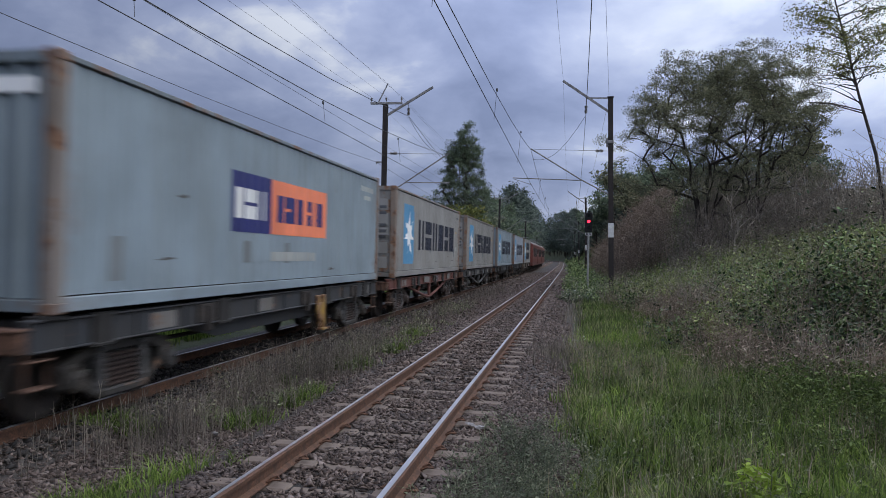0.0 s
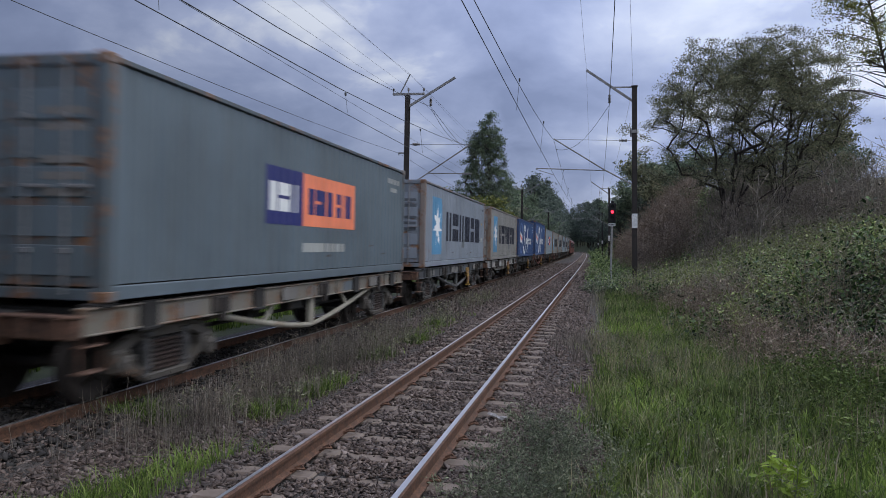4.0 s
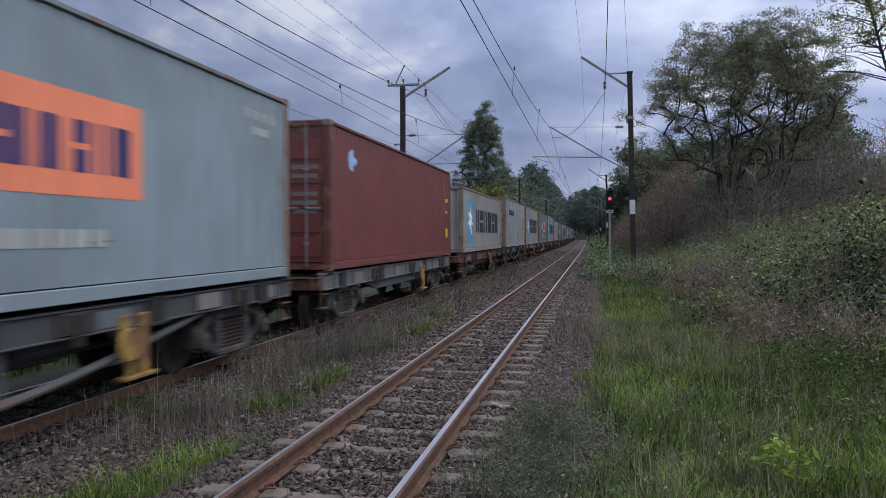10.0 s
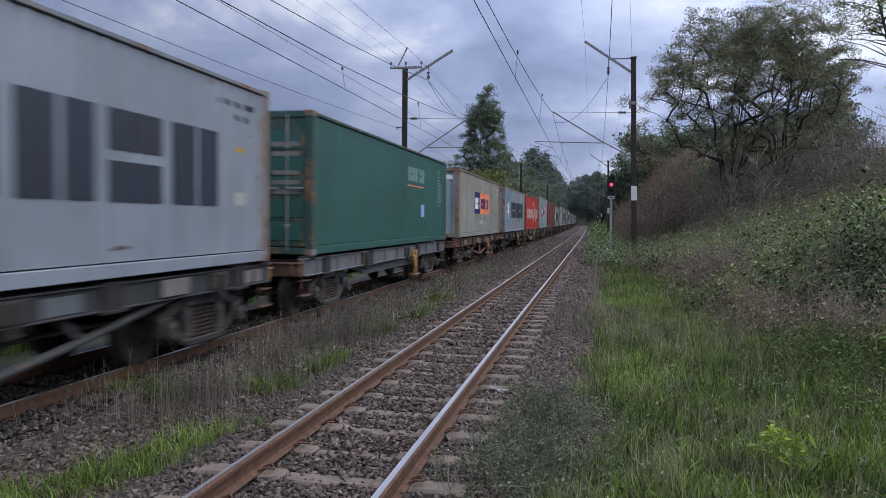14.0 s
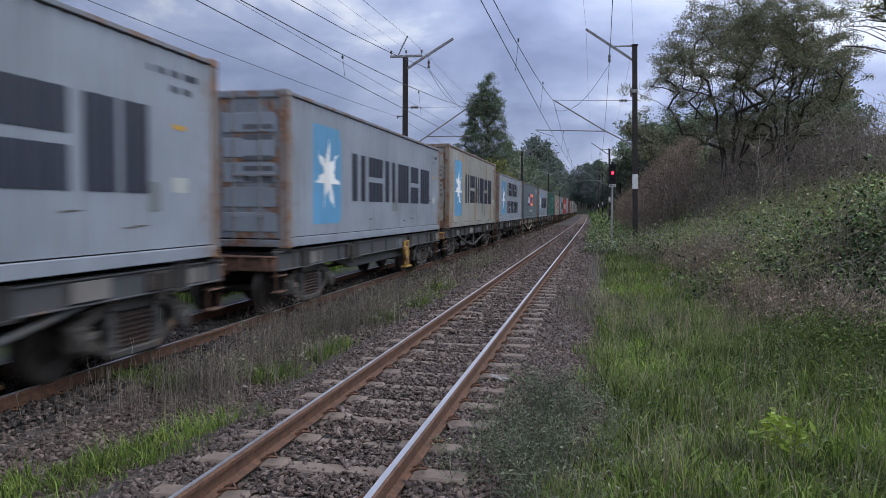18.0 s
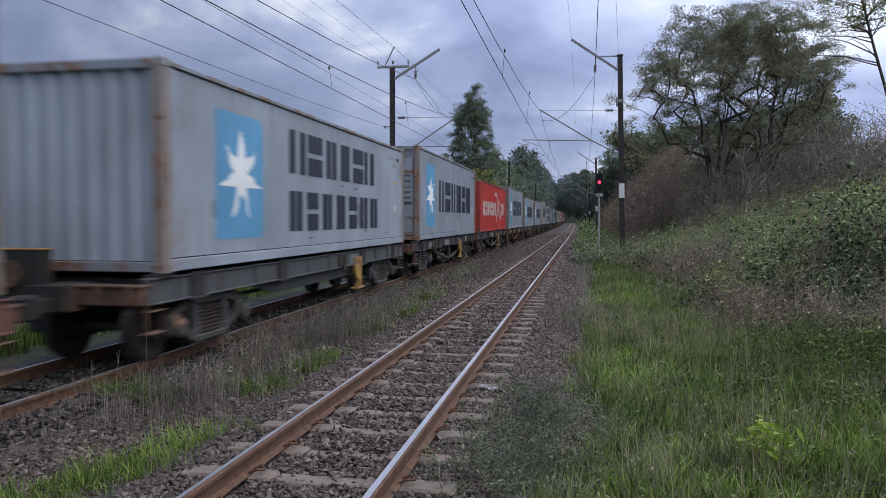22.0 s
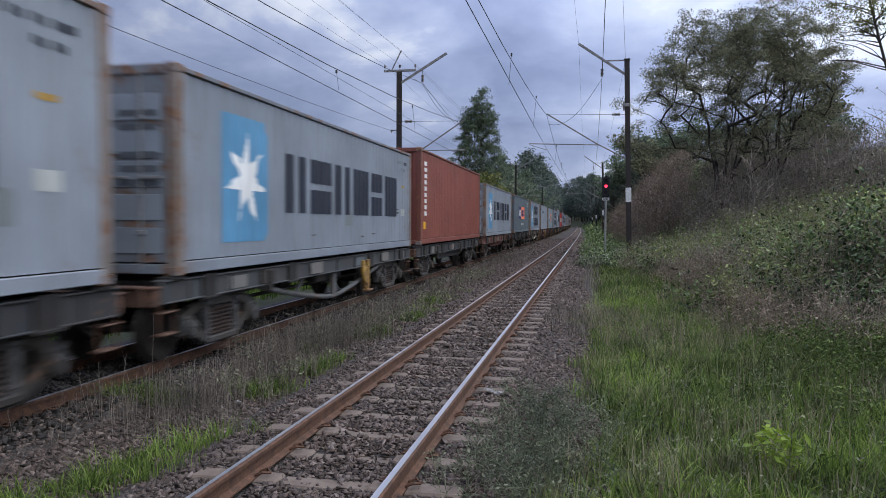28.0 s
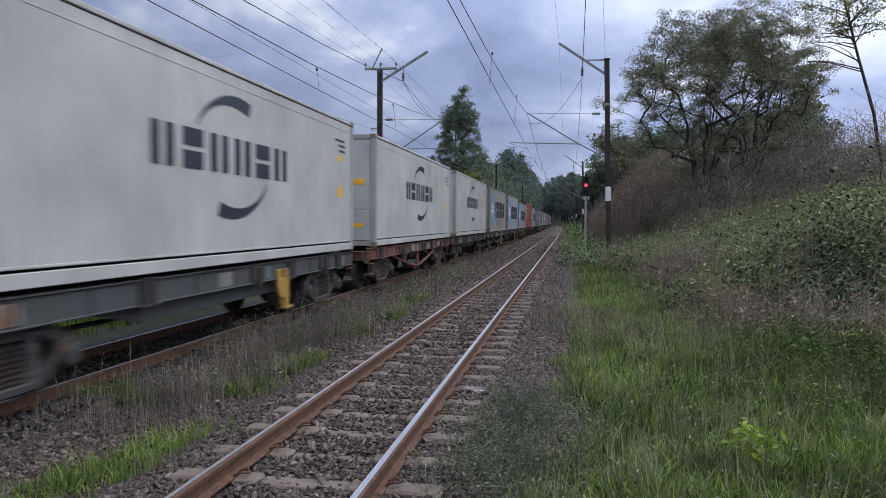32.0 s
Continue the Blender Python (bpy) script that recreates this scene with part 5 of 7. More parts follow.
# place of each container's middle along the line at the start, livery, height, doors at the rear; and its wagon
LIVERY = {
    "star": "with a blue star panel and dark blocks", "star_two_lines": "with a blue star panel, two dark rows",
    "small_star": "with a small star panel", "two_panels": "with navy and orange panels",
    "emblem": "with white ring emblem and brush strokes", "bird": "with white blocks and a bird shape",
    "plain_green": "with a short white line and small bars", "plain_maroon": "with a blue diamond and yellow stickers",
    "plain_brown": "with a column of white bars", "arcs": "with two dark arcs and a dark line"}
TONE = {"cream": "dirty cream steel", "pale": "pale grey steel", "whitegrey": "whitish grey steel", "tan": "rust-streaked tan steel", "bluegrey": "faded blue-grey steel",
        "darkgrey": "dark grey steel", "slate": "slate-green steel", "navy": "deep blue steel", "red": "bright red steel", "maroon": "dark maroon steel",
        "brown": "red-brown steel", "green": "dark green steel", "reefer": "smooth white refrigerated"}
UNITS = (
    (85.16, "cream", "star_two_lines", 0, 1, "plate", "cream", 0), (70.91, "whitegrey", "star", 0, 1, "plate", "dark", 0), (55.99, "bluegrey", "star", 0, 0, "plate", "dark", 0),
    (41.12, "cream", "star", 0, 1, "truss", "grey", 0), (26.65, "cream", "star", 0, 1, "truss", "red", 0), (12.58, "bluegrey", "two_panels", 0, 0, "plate", "dark", 1),
    (-1.60, "navy", "emblem", 1, 0, "truss", "red", 1), (-15.70, "navy", "emblem", 0, 1, "plate", "dark", 2), (-28.93, "cream", "star", 0, 1, "plate", "white", 2),
    (-43.12, "pale", "star", 0, 1, "truss", "grey", 1), (-57.71, "darkgrey", "two_panels", 0, 1, "truss", "cream", 0), (-71.69, "cream", "small_star", 0, 1, "plate", "dark", 2),
    (-85.19, "pale", "star", 1, 1, "plate", "grey", 1), (-99.32, "slate", "two_panels", 1, 1, "truss", "cream", 0), (-113.37, "cream", "star", 1, 1, "truss", "red", 2),
    (-126.60, "rusty", "small_star", 1, 1, "truss", "grey", 0), (-140.95, "cream", "star", 0, 0, "plate", "red", 1), (-155.72, "maroon", "plain_maroon", 1, 1, "plate", "steel", 2),
    (-169.90, "bluegrey", "two_panels", 1, 0, "truss", "grey", 2), (-183.29, "red", "bird", 0, 0, "truss", "cream", 2), (-196.66, "whitegrey", "star", 0, 1, "plate", "dark", 1),
    (-211.04, "tan", "two_panels", 0, 0, "truss", "red", 2), (-225.72, "green", "plain_green", 0, 1, "plate", "steel", 2), (-239.74, "pale", "star", 0, 0, "truss", "dark", 0),
    (-254.32, "darkgrey", "two_panels", 0, 1, "truss", "cream", 0), (-267.95, "whitegrey", "star_two_lines", 0, 1, "plate", "dark", 0), (-281.53, "tan", "star", 1, 1, "truss", "dark", 0),
    (-295.24, "pale", "star", 0, 1, "plate", "grey", 2), (-309.72, "pale", "star", 0, 0, "truss", "grey", 2), (-323.93, "pale", "star", 1, 0, "truss", "red", 0),
    (-338.09, "red", "bird", 0, 1, "truss", "grey", 2), (-352.09, "pale", "star", 1, 1, "truss", "dark", 2), (-366.27, "whitegrey", "star_two_lines", 0, 0, "plate", "grey", 2),
    (-381.03, "bluegrey", "two_panels", 0, 0, "plate", "red", 2), (-395.83, "whitegrey", "small_star", 0, 1, "truss", "red", 1), (-410.58, "pale", "star_two_lines", 0, 0, "truss", "cream", 3),
    (-424.83, "darkgrey", "two_panels", 0, 1, "plate", "dark", 0), (-438.85, "whitegrey", "star", 0, 1, "plate", "red", 0), (-453.10, "brown", "plain_brown", 1, 0, "plate", "dark", 0),
    (-466.54, "pale", "star", 0, 1, "truss", "grey", 1), (-479.99, "whitegrey", "star", 1, 1, "plate", "dark", 1), (-494.11, "cream", "star", 1, 0, "truss", "grey", 2),
    (-508.39, "reefer", "arcs", 1, 0, "plate", "dark", 0), (-522.23, "reefer", "arcs", 1, 0, "truss", "red", 0), (-536.46, "reefer", "arcs", 1, 0, "plate", "grey", 1))
YELLOW_ENDS = (-196.66, -239.74, -281.53, -113.37)
END_BOXES = (-211.04, -295.24, -366.27, -395.83)
WAGON_TONE = {"red": "red-brown", "grey": "weathered grey", "dark": "grimy dark grey", "white": "dirty white", "steel": "pale steel-grey", "cream": "faded cream"}
for s0, colour, kind, tall, doors, style, sill, stand in UNITS:
    tone = "rust-stained pale grey steel" if colour == "rusty" else TONE[colour]
    box = container(colour, kind, tall, doors, "%s container %s" % (tone, LIVERY[kind]))
    RIDERS.append((box, s0, DECK + 0.012))
    RIDERS.append((wagon(style, sill, stand, "%s flat container wagon with %s" % (WAGON_TONE[sill], "truss bracing" if style == "truss" else "deep side sills"), s0 in YELLOW_ENDS, s0 in END_BOXES), s0, 0.0))
for i in range(3):
    RIDERS.append((locomotive(), 100.8 + i * 15.9, 0.0))

# ---- overhead line: masts, arms, wires ----
MAST_S = [34.9 + 58.5 * k for k in range(-2, 4)]


def insulator(s, p, axis, n, r=0.075, step=0.06):
    s.disc(tuple(p), axis, [(i * step + a, r * k) for i in range(n) for a, k in ((-0.022, 0.45), (0.0, 1.0), (0.018, 0.9), (0.026, 0.4))], 12)


def column(h):
    """A rolled-steel column of H section, in one piece."""
    p = [(-0.11, -0.10), (0.11, -0.10), (0.11, -0.085), (0.05, -0.085), (0.05, 0.085), (0.11, 0.085), (0.11, 0.10), (-0.11, 0.10), (-0.11, 0.085), (-0.05, 0.085), (-0.05, -0.085), (-0.11, -0.085)]
    n = len(p)
    return Solid().add([(x, y, z) for z in (0, h) for x, y in p], [(i, (i + 1) % n, n + (i + 1) % n, n + i) for i in range(n)] + [tuple(range(n))[::-1], tuple(range(n, 2 * n))])


def mast_right():
    """A dark steel mast raked towards the track, with a boom, a cantilever and a pull-off arm; its foot is the origin."""
    root = tagged(new("catenary_mast"), "dark rusty steel overhead-line mast with a white band", "mast", "overhead-line masts beside the empty track")
    ox, oz = 3.66, -0.30
    L = lambda x, z, y=0.0: (x - ox, y, z - oz)
    lean = dict(turn=(0, -1.32, 0))
    part("pole", column(9.33).mesh("pole", "mast_steel"), root, **lean)
    part("cap", Solid().box(-0.14, 0.14, -0.13, 0.13, 9.33, 9.39).mesh("cap", "mast_steel"), root, **lean)
    part("footing", Solid().box(-0.35, 0.35, -0.35, 0.35, -0.3, 0.12, 0.05).mesh("footing", "sleeper_concrete"), root, "concrete footing block")
    part("white_band", Solid().box(-0.118, 0.118, -0.108, 0.108, 3.0, 3.64, 0.004).mesh("white_band", "post_white"), root, "white painted band", **lean)
    part("collar", Solid().box(-0.16, 0.13, -0.13, 0.13, 7.25, 7.40, 0.02).box(-0.20, -0.12, -0.05, 0.05, 7.1, 7.5, 0.01).mesh("collar", "arm_steel"), root, **lean)
    part("boom", Solid().bar(L(3.46, 8.35), L(1.30, 9.85), 0.09, 0.10).bar(L(2.36, 9.04), L(3.45, 9.03), 0.05, 0.06).mesh("boom", "arm_steel"), root, "grey angled steel boom with a tie")
    s = Solid().tube([L(2.36, 9.08), L(2.36, 8.70)], 0.012, 5)
    insulator(s, L(2.36, 8.36), 2, 6)
    part("insulator", s.mesh("insulator", "porcelain"), root, "hanging porcelain insulator string")
    part("cantilever", Solid().tube([L(3.50, 4.62), L(2.17, 5.33), L(-0.10, 6.73)], 0.032, 8).mesh("cantilever", "arm_steel"), root, "slanting tubular cantilever")
    part("pull_off_arm", Solid().tube([L(2.23, 5.28), L(-0.89, 5.38)], 0.024, 8).tube([L(-0.89, 5.34), L(-0.08, 5.08)], 0.014, 6).mesh("pull_off_arm", "arm_steel"), root)
    part("stay", Solid().tube([L(-0.10, 6.71), L(3.46, 6.62)], 0.009, 5).mesh("stay", "wire_copper"), root)
    s = Solid()
    insulator(s, L(2.85, 6.63), 0, 6)
    part("insulator", s.mesh("insulator", "porcelain"), root)
    pts = []
    for i in range(15):
        t = i / 14
        pts.append(L(2.36 - 2.36 * t, 8.25 - 2.0 * math.sin(t * math.pi * 0.5) - 0.15 * math.sin(t * math.pi), 0.25 * math.sin(t * math.pi)))
    part("jumper", Solid().tube(pts, 0.009, 5).mesh("jumper", "wire_copper"), root, "drooping feeder jumper")
    return root


def mast_left():
    root = tagged(new("catenary_mast"), "dark rusty steel overhead-line mast with a crossarm on top", "mast", "overhead-line masts beside the train's track")
    ox, oz = -7.05, -0.55
    L = lambda x, z, y=0.0: (x - ox, y, z - oz)
    part("pole", column(9.42).mesh("pole", "mast_steel"), root)
    part("footing", Solid().box(-0.35, 0.35, -0.35, 0.35, -0.3, 0.12, 0.05).mesh("footing", "sleeper_concrete"), root, "concrete footing block")
    part("crossarm", Solid().box(-0.74, 0.82, -0.05, 0.05, 9.42, 9.52).bar(L(-7.41, 8.97), L(-6.95, 9.87), 0.04, 0.05).mesh("crossarm", "arm_steel"), root, "grey steel crossarm with a slanting horn")
    for x in (-7.75, -7.02, -6.27):
        s = Solid().tube([L(x, 8.97), L(x, 9.08)], 0.015, 6)
        insulator(s, L(x, 9.08), 2, 3, 0.055, 0.045)
        part("pin_insulator", s.mesh("pin_insulator", "porcelain"), root)
    part("boom", Solid().bar(L(-7.16, 8.23), L(-4.76, 9.66), 0.09, 0.10).mesh("boom", "arm_steel"), root, "grey angled steel boom")
    s = Solid().tube([L(-5.92, 8.98), L(-5.92, 8.70)], 0.012, 5)
    insulator(s, L(-5.92, 8.36), 2, 6)
    part("insulator", s.mesh("insulator", "porcelain"), root, "hanging porcelain insulator string")
    part("cantilever", Solid().tube([L(-7.05, 4.45), L(-3.92, 6.53)], 0.032, 8).mesh("cantilever", "arm_steel"), root, "slanting tubular cantilever")
    part("pull_off_arm", Solid().tube([L(-6.0, 5.14), L(-3.87, 5.14)], 0.024, 8).tube([L(-3.87, 5.12), L(-4.44, 5.06)], 0.014, 6).mesh("pull_off_arm", "arm_steel"), root)
    part("stay", Solid().tube([L(-7.0, 6.52), L(-4.0, 6.49)], 0.009, 5).mesh("stay", "wire_copper"), root)
    s = Solid()
    insulator(s, L(-6.75, 6.52), 0, 6)
    part("insulator", s.mesh("insulator", "porcelain"), root)
    part("bracket", Solid().box(-0.42, -0.1, -0.03, 0.03, 6.63, 6.69).box(-0.40, -0.36, -0.03, 0.03, 6.55, 6.68).mesh("bracket", "arm_steel"), root)
    pts = []
    for i in range(13):
        t = i / 12
        pts.append(L(-5.92 + 1.6 * t, 8.25 - 1.75 * t - 0.35 * math.sin(t * math.pi), 0.2 * math.sin(t * math.pi)))
    part("jumper", Solid().tube(pts, 0.009, 5).mesh("jumper", "wire_copper"), root, "drooping feeder jumper")
    return root


right_mast, left_mast = mast_right(), mast_left()
for i, s0 in enumerate(MAST_S):
    for m, off, z in ((right_mast, 3.66, -0.30), (left_mast, -7.05, -0.55)):
        x, y, h = course(s0, off)
        p = pose(x, y, z, 0, 0, math.degrees(h))
        if i == 0:
            m.matrix_basis = p
        else:
            copy_thing(m, p)


def wire(name, label, off, z, sag, r, zig=0.0, near=0.0, steps=10):
    """One conductor from mast to mast, sagging in every span; near: its sideways drift by the mast behind the camera."""
    pts = []
    for k, (a, b) in enumerate(zip(MAST_S, MAST_S[1:])):
        for i in range(steps):
            t = i / steps
            side = zig * ((1 - t) * (1 if k % 2 else -1) + t * (-1 if k % 2 else 1))
            side += near * max(0.0, min(1.0, (34.9 - a - (b - a) * t) / 58.5))
            x, y, h = course(a + (b - a) * t, off + side)
            pts.append((x, y, z - 4 * sag * t * (1 - t)))
    x, y, h = course(MAST_S[-1], off)
    pts.append((x, y, z))
    me = Solid().tube(pts, r, 6).mesh(name, "wire_copper", True)
    return tagged(new(name, me), label, "wire", "wires of the overhead line")


def droppers(parent, off, z_low, z_up, sag_low, sag_up, zig_low, zig_up):
    for k, (a, b) in enumerate(zip(MAST_S, MAST_S[1:])):
        for i in range(1, 7):
            t = i / 7
            sd = lambda g: g * ((1 - t) * (1 if k % 2 else -1) + t * (-1 if k % 2 else 1))
            p = course(a + (b - a) * t, off + sd(zig_low))
            q = course(a + (b - a) * t, off + sd(zig_up))
            part("dropper", Solid().tube([(p[0], p[1], z_low - 4 * sag_low * t * (1 - t)), (q[0], q[1], z_up - 4 * sag_up * t * (1 - t))], 0.005, 4).box(q[0] - 0.02, q[0] + 0.02, q[1] - 0.03, q[1] + 0.03, z_up - 4 * sag_up * t * (1 - t) - 0.05, z_up - 4 * sag_up * t * (1 - t) + 0.03).mesh("dropper", "wire_copper"), parent)


wire("contact_wire", "thin dark contact wire over the empty track", 0.055, 5.06, 0.02, 0.0085, 0.1)
w = wire("messenger_wire", "dark messenger wire sagging over the empty track", -0.09, 6.66, 1.08, 0.009)
droppers(w, -0.02, 5.06, 6.66, 0.02, 1.08, 0.1, -0.04)
wire("feeder_wire", "dark feeder wire hung from the mast booms", 2.36, 8.30, 1.5, 0.010, 0.0, -0.60)
wire("feeder_wire", "thin dark wire from the mast tops", 3.38, 9.06, 0.4, 0.005, 0.0, -3.1)
wire("feeder_wire", "thin dark wire high over the empty track", 1.31, 9.88, 1.5, 0.004)
wire("contact_wire", "thin dark contact wire over the train", -4.44, 5.06, 0.02, 0.0085)
w = wire("messenger_wire", "dark messenger wire sagging over the train", -4.30, 6.50, 1.2, 0.010)
droppers(w, -4.37, 5.06, 6.50, 0.02, 1.2, -0.07, 0.07)
wire("feeder_wire", "dark feeder wire hung from the booms over the train", -5.92, 8.30, 1.52, 0.011)
wire("feeder_wire", "thin dark wire clamped to the mast", -6.85, 6.80, 0.0, 0.006)
for x, z, sag in ((-7.75, 9.22, 0.65), (-7.02, 9.22, 0.5), (-6.95, 9.86, 0.5), (-6.27, 9.22, 0.3)):
    wire("feeder_wire", "thin dark wire on the crossarm's pins", x, z, sag, 0.004)
wire("feeder_wire", "thin dark return wire on the mast's side bracket", -7.43, 6.10, 0.58, 0.007)

# ---- the signal ----
sig = tagged(new("railway_signal"), "colour-light railway signal showing red on a pale post", "signal")
sx, sy_, _h = course(45.0, 2.80)
sig.matrix_basis = pose(sx, sy_, -0.35)
part("post", Solid().tube([(0, 0, 0), (0, 0, 3.45)], 0.057, 12).mesh("post", "post_grey"), sig, "pale grey tubular post")
part("base", Solid().box(-0.2, 0.2, -0.2, 0.2, -0.2, 0.10, 0.03).mesh("base", "sleeper_concrete"), sig)
head = part("signal_head", Solid().box(-0.21, 0.21, -0.06, 0.10, 3.62, 4.78, 0.06).mesh("signal_head", "signal_black"), sig, "black signal head with hooded lamps")
part("cap", Solid().box(-0.09, 0.09, -0.06, 0.08, 4.77, 4.88, 0.02).mesh("cap", "signal_black"), sig)
for z, m in ((4.58, "lamp_off"), (4.24, "lamp_red"), (3.88, "lamp_off")):
    part("lamp", Solid().disc((0, -0.075, z), 1, [(0.02, 0.085), (-0.005, 0.08), (-0.02, 0.05)], 18).mesh("lamp", m), head, "lit red lamp" if m == "lamp_red" else "unlit lamp")
    hood = Solid()
    for i in range(10):
        a0, a1 = math.pi * (0.0 + i / 10), math.pi * (0.0 + (i + 1) / 10)
        hood.bar((0.13 * math.cos(a0), -0.06, z + 0.13 * math.sin(a0)), (0.13 * math.cos(a0), -0.26, z + 0.13 * math.sin(a0)), 0.045, 0.012)
    part("hood", hood.mesh("hood", "signal_black"), head)
plate = part("number_plate", Solid().box(-0.20, 0.20, -0.05, -0.03, 3.42, 3.58, 0.006).mesh("number_plate", "post_white"), sig, "small white plate with dark bars")
part("plate_bars", solid("plate_bars", "signal_black", *[(-0.15 + i * 0.08, -0.10 + i * 0.08, -0.056, -0.052, 3.46, 3.54) for i in range(4)]), plate)

# ---- plants ----


def unit(v):
    return v / np.maximum(np.linalg.norm(v, axis=-1, keepdims=True), 1e-9)


def surface(x, y):
    u = lateral(x, y)
    return np.where((u > -6.6) & (u < 1.8), np.maximum(bed_level(u), height(x, y)), height(x, y))


def blades(x, y, h, w, lean, r, z=None):
    """Grass blades as bent tapering strips: vertices and triangles."""
    n = len(x)
    z = surface(x, y) if z is None else z
    a = r.uniform(0, 2 * np.pi, n)
    side = np.stack([np.cos(a), np.sin(a), 0 * a], 1) * w[:, None] / 2
    b = r.uniform(0, 2 * np.pi, n)
    ln = (r.uniform(0.1, 1.0, n) * lean * h)
    bend = np.stack([np.cos(b) * ln, np.sin(b) * ln, 0 * b], 1)
    p0 = np.stack([x, y, z - 0.02], 1)
    p1 = p0 + bend * 0.32 + np.stack([0 * h, 0 * h, h * 0.55], 1)
    p2 = p0 + bend + np.stack([0 * h, 0 * h, h * (1 - 0.25 * ln / h)], 1)
    V = np.stack([p0 - side, p0 + side, p1 - side * 0.8, p1 + side * 0.8, p2], 1)
    F = (np.array([(0, 1, 3), (0, 3, 2), (2, 3, 4)])[None] + (np.arange(n) * 5)[:, None, None]).reshape(-1, 3)
    return V.reshape(-1, 3), F


def leaves(c, size, r, flat=0.35, ratio=0.45):
    """Leaves as pointed, folded rhombs about the centres c."""
    n = len(c)
    d = unit(r.normal(size=(n, 3)) * np.array([1, 1, 0.7]))
    up = unit(r.normal(size=(n, 3)) * flat + np.array([0, 0, 1.0]))
    s = unit(np.cross(d, up))
    u = np.cross(s, d)
    size = (size * r.uniform(0.6, 1.3, n))[:, None]
    tip, root = c + d * size * 0.5, c - d * size * 0.5
    mid = c + u * size * 0.06
    V = np.stack([root, mid + s * size * ratio / 2, tip, mid - s * size * ratio / 2], 1)
    F = (np.array([(0, 1, 2), (0, 2, 3)])[None] + (np.arange(n) * 4)[:, None, None]).reshape(-1, 3)
    return V.reshape(-1, 3), F


def stems(p0, p1, r0, r1):
    """Thin three-sided stalks."""
    n = len(p0)
    d = unit(p1 - p0)
    s = unit(np.cross(d, np.array([0.31, 0.95, 0.0])))
    u = np.cross(s, d)
    ring = [s * math.cos(t) + u * math.sin(t) for t in (0, 2.094, 4.189)]
    V = np.stack([p0 + q * r0[:, None] for q in ring] + [p1 + q * r1[:, None] for q in ring], 1)
    f = np.array([(0, 1, 4), (0, 4, 3), (1, 2, 5), (1, 5, 4), (2, 0, 3), (2, 3, 5)])
    return V.reshape(-1, 3), (f[None] + (np.arange(n) * 6)[:, None, None]).reshape(-1, 3)


def joined(name, pieces, mat, label, category):
    V, F, o = [], [], 0
    for v, f in pieces:
        V.append(v)
        F.append(f + o)
        o += len(v)
    return tagged(new(name, mesh_of(name, np.concatenate(V), np.concatenate(F), mat)), label, category, kind="stuff")


def patch_noise(x, y, s=1.0, k=0.0):
    return 0.5 + 0.25 * (np.sin(x * 1.7 * s + k) * np.cos(y * 1.3 * s - k) + np.sin(x * 0.6 * s - y * 0.9 * s + 2 * k)) + 0.12 * np.sin(x * 4.1 * s + y * 3.3 * s + k)


def meadow(name, n, x0, x1, y0, y1, h0, h1, w, lean, mat, label, seed, keep, per=14, spread=0.075):
    """Grass in tufts: blades fan out from shared roots."""
    r = np.random.RandomState(seed)
    m = n // per
    cx, cy = r.uniform(x0, x1, m), r.uniform(y0, y1, m)
    k = r.uniform(0, 1, m) < keep(cx, cy)
    cx, cy = cx[k], cy[k]
    tall = r.uniform(0.55, 1.25, len(cx)) * (0.65 + 0.7 * patch_noise(cx, cy, 1.3, seed))
    i = np.repeat(np.arange(len(cx)), per)
    x, y = cx[i] + r.normal(0, spread, len(i)), cy[i] + r.normal(0, spread, len(i))
    h = r.uniform(h0, h1, len(i)) * tall[i]
    return joined(name, [blades(x, y, h, r.uniform(0.6, 1.3, len(i)) * w, lean, r)], mat, label, "grass")


def mound(cx, cy, rx, ry):
    return lambda x, y: np.exp(-((x - cx) / rx) ** 2 - ((y - cy) / ry) ** 2)


def brush_edge(y):
    """Where the scrub takes over from the grass verge, along the line."""
    return np.interp(y, (0, 6, 10, 12, 15, 22, 27, 33, 37), (8.5, 7.2, 5.7, 5.0, 4.5, 4.5, 4.0, 2.7, 1.3))


def verge(x, y):
    """How thick the grass grows on the right-hand verge."""
    edge = 1.83 + 0.10 * np.sin(y * 1.1) + 0.10 * np.sin(y * 2.7) + 0.06 * np.sin(y * 6.1) - 0.55 * np.exp(-((y - 4.2) / 1.6) ** 2)
    return smooth((x - edge) / 0.3) * (0.12 + 0.88 * smooth((brush_edge(y) + 1.5 - x) / 1.0))


def lush(x, y):
    """The brightest, freshest patches of the verge."""
    return np.clip(np.exp(-((x - 2.9) / 0.9) ** 2 - ((y - 23.0) / 8.0) ** 2) + np.exp(-((x - 4.6) / 1.1) ** 2 - ((y - 7.2) / 1.1) ** 2) + 0.8 * np.exp(-((x - 2.5) / 0.5) ** 2 - ((y - 10.0) / 2.2) ** 2) + 0.5 * np.exp(-((x - 2.4) / 1.0) ** 2 - ((y - 5.0) / 0.8) ** 2), 0, 1)


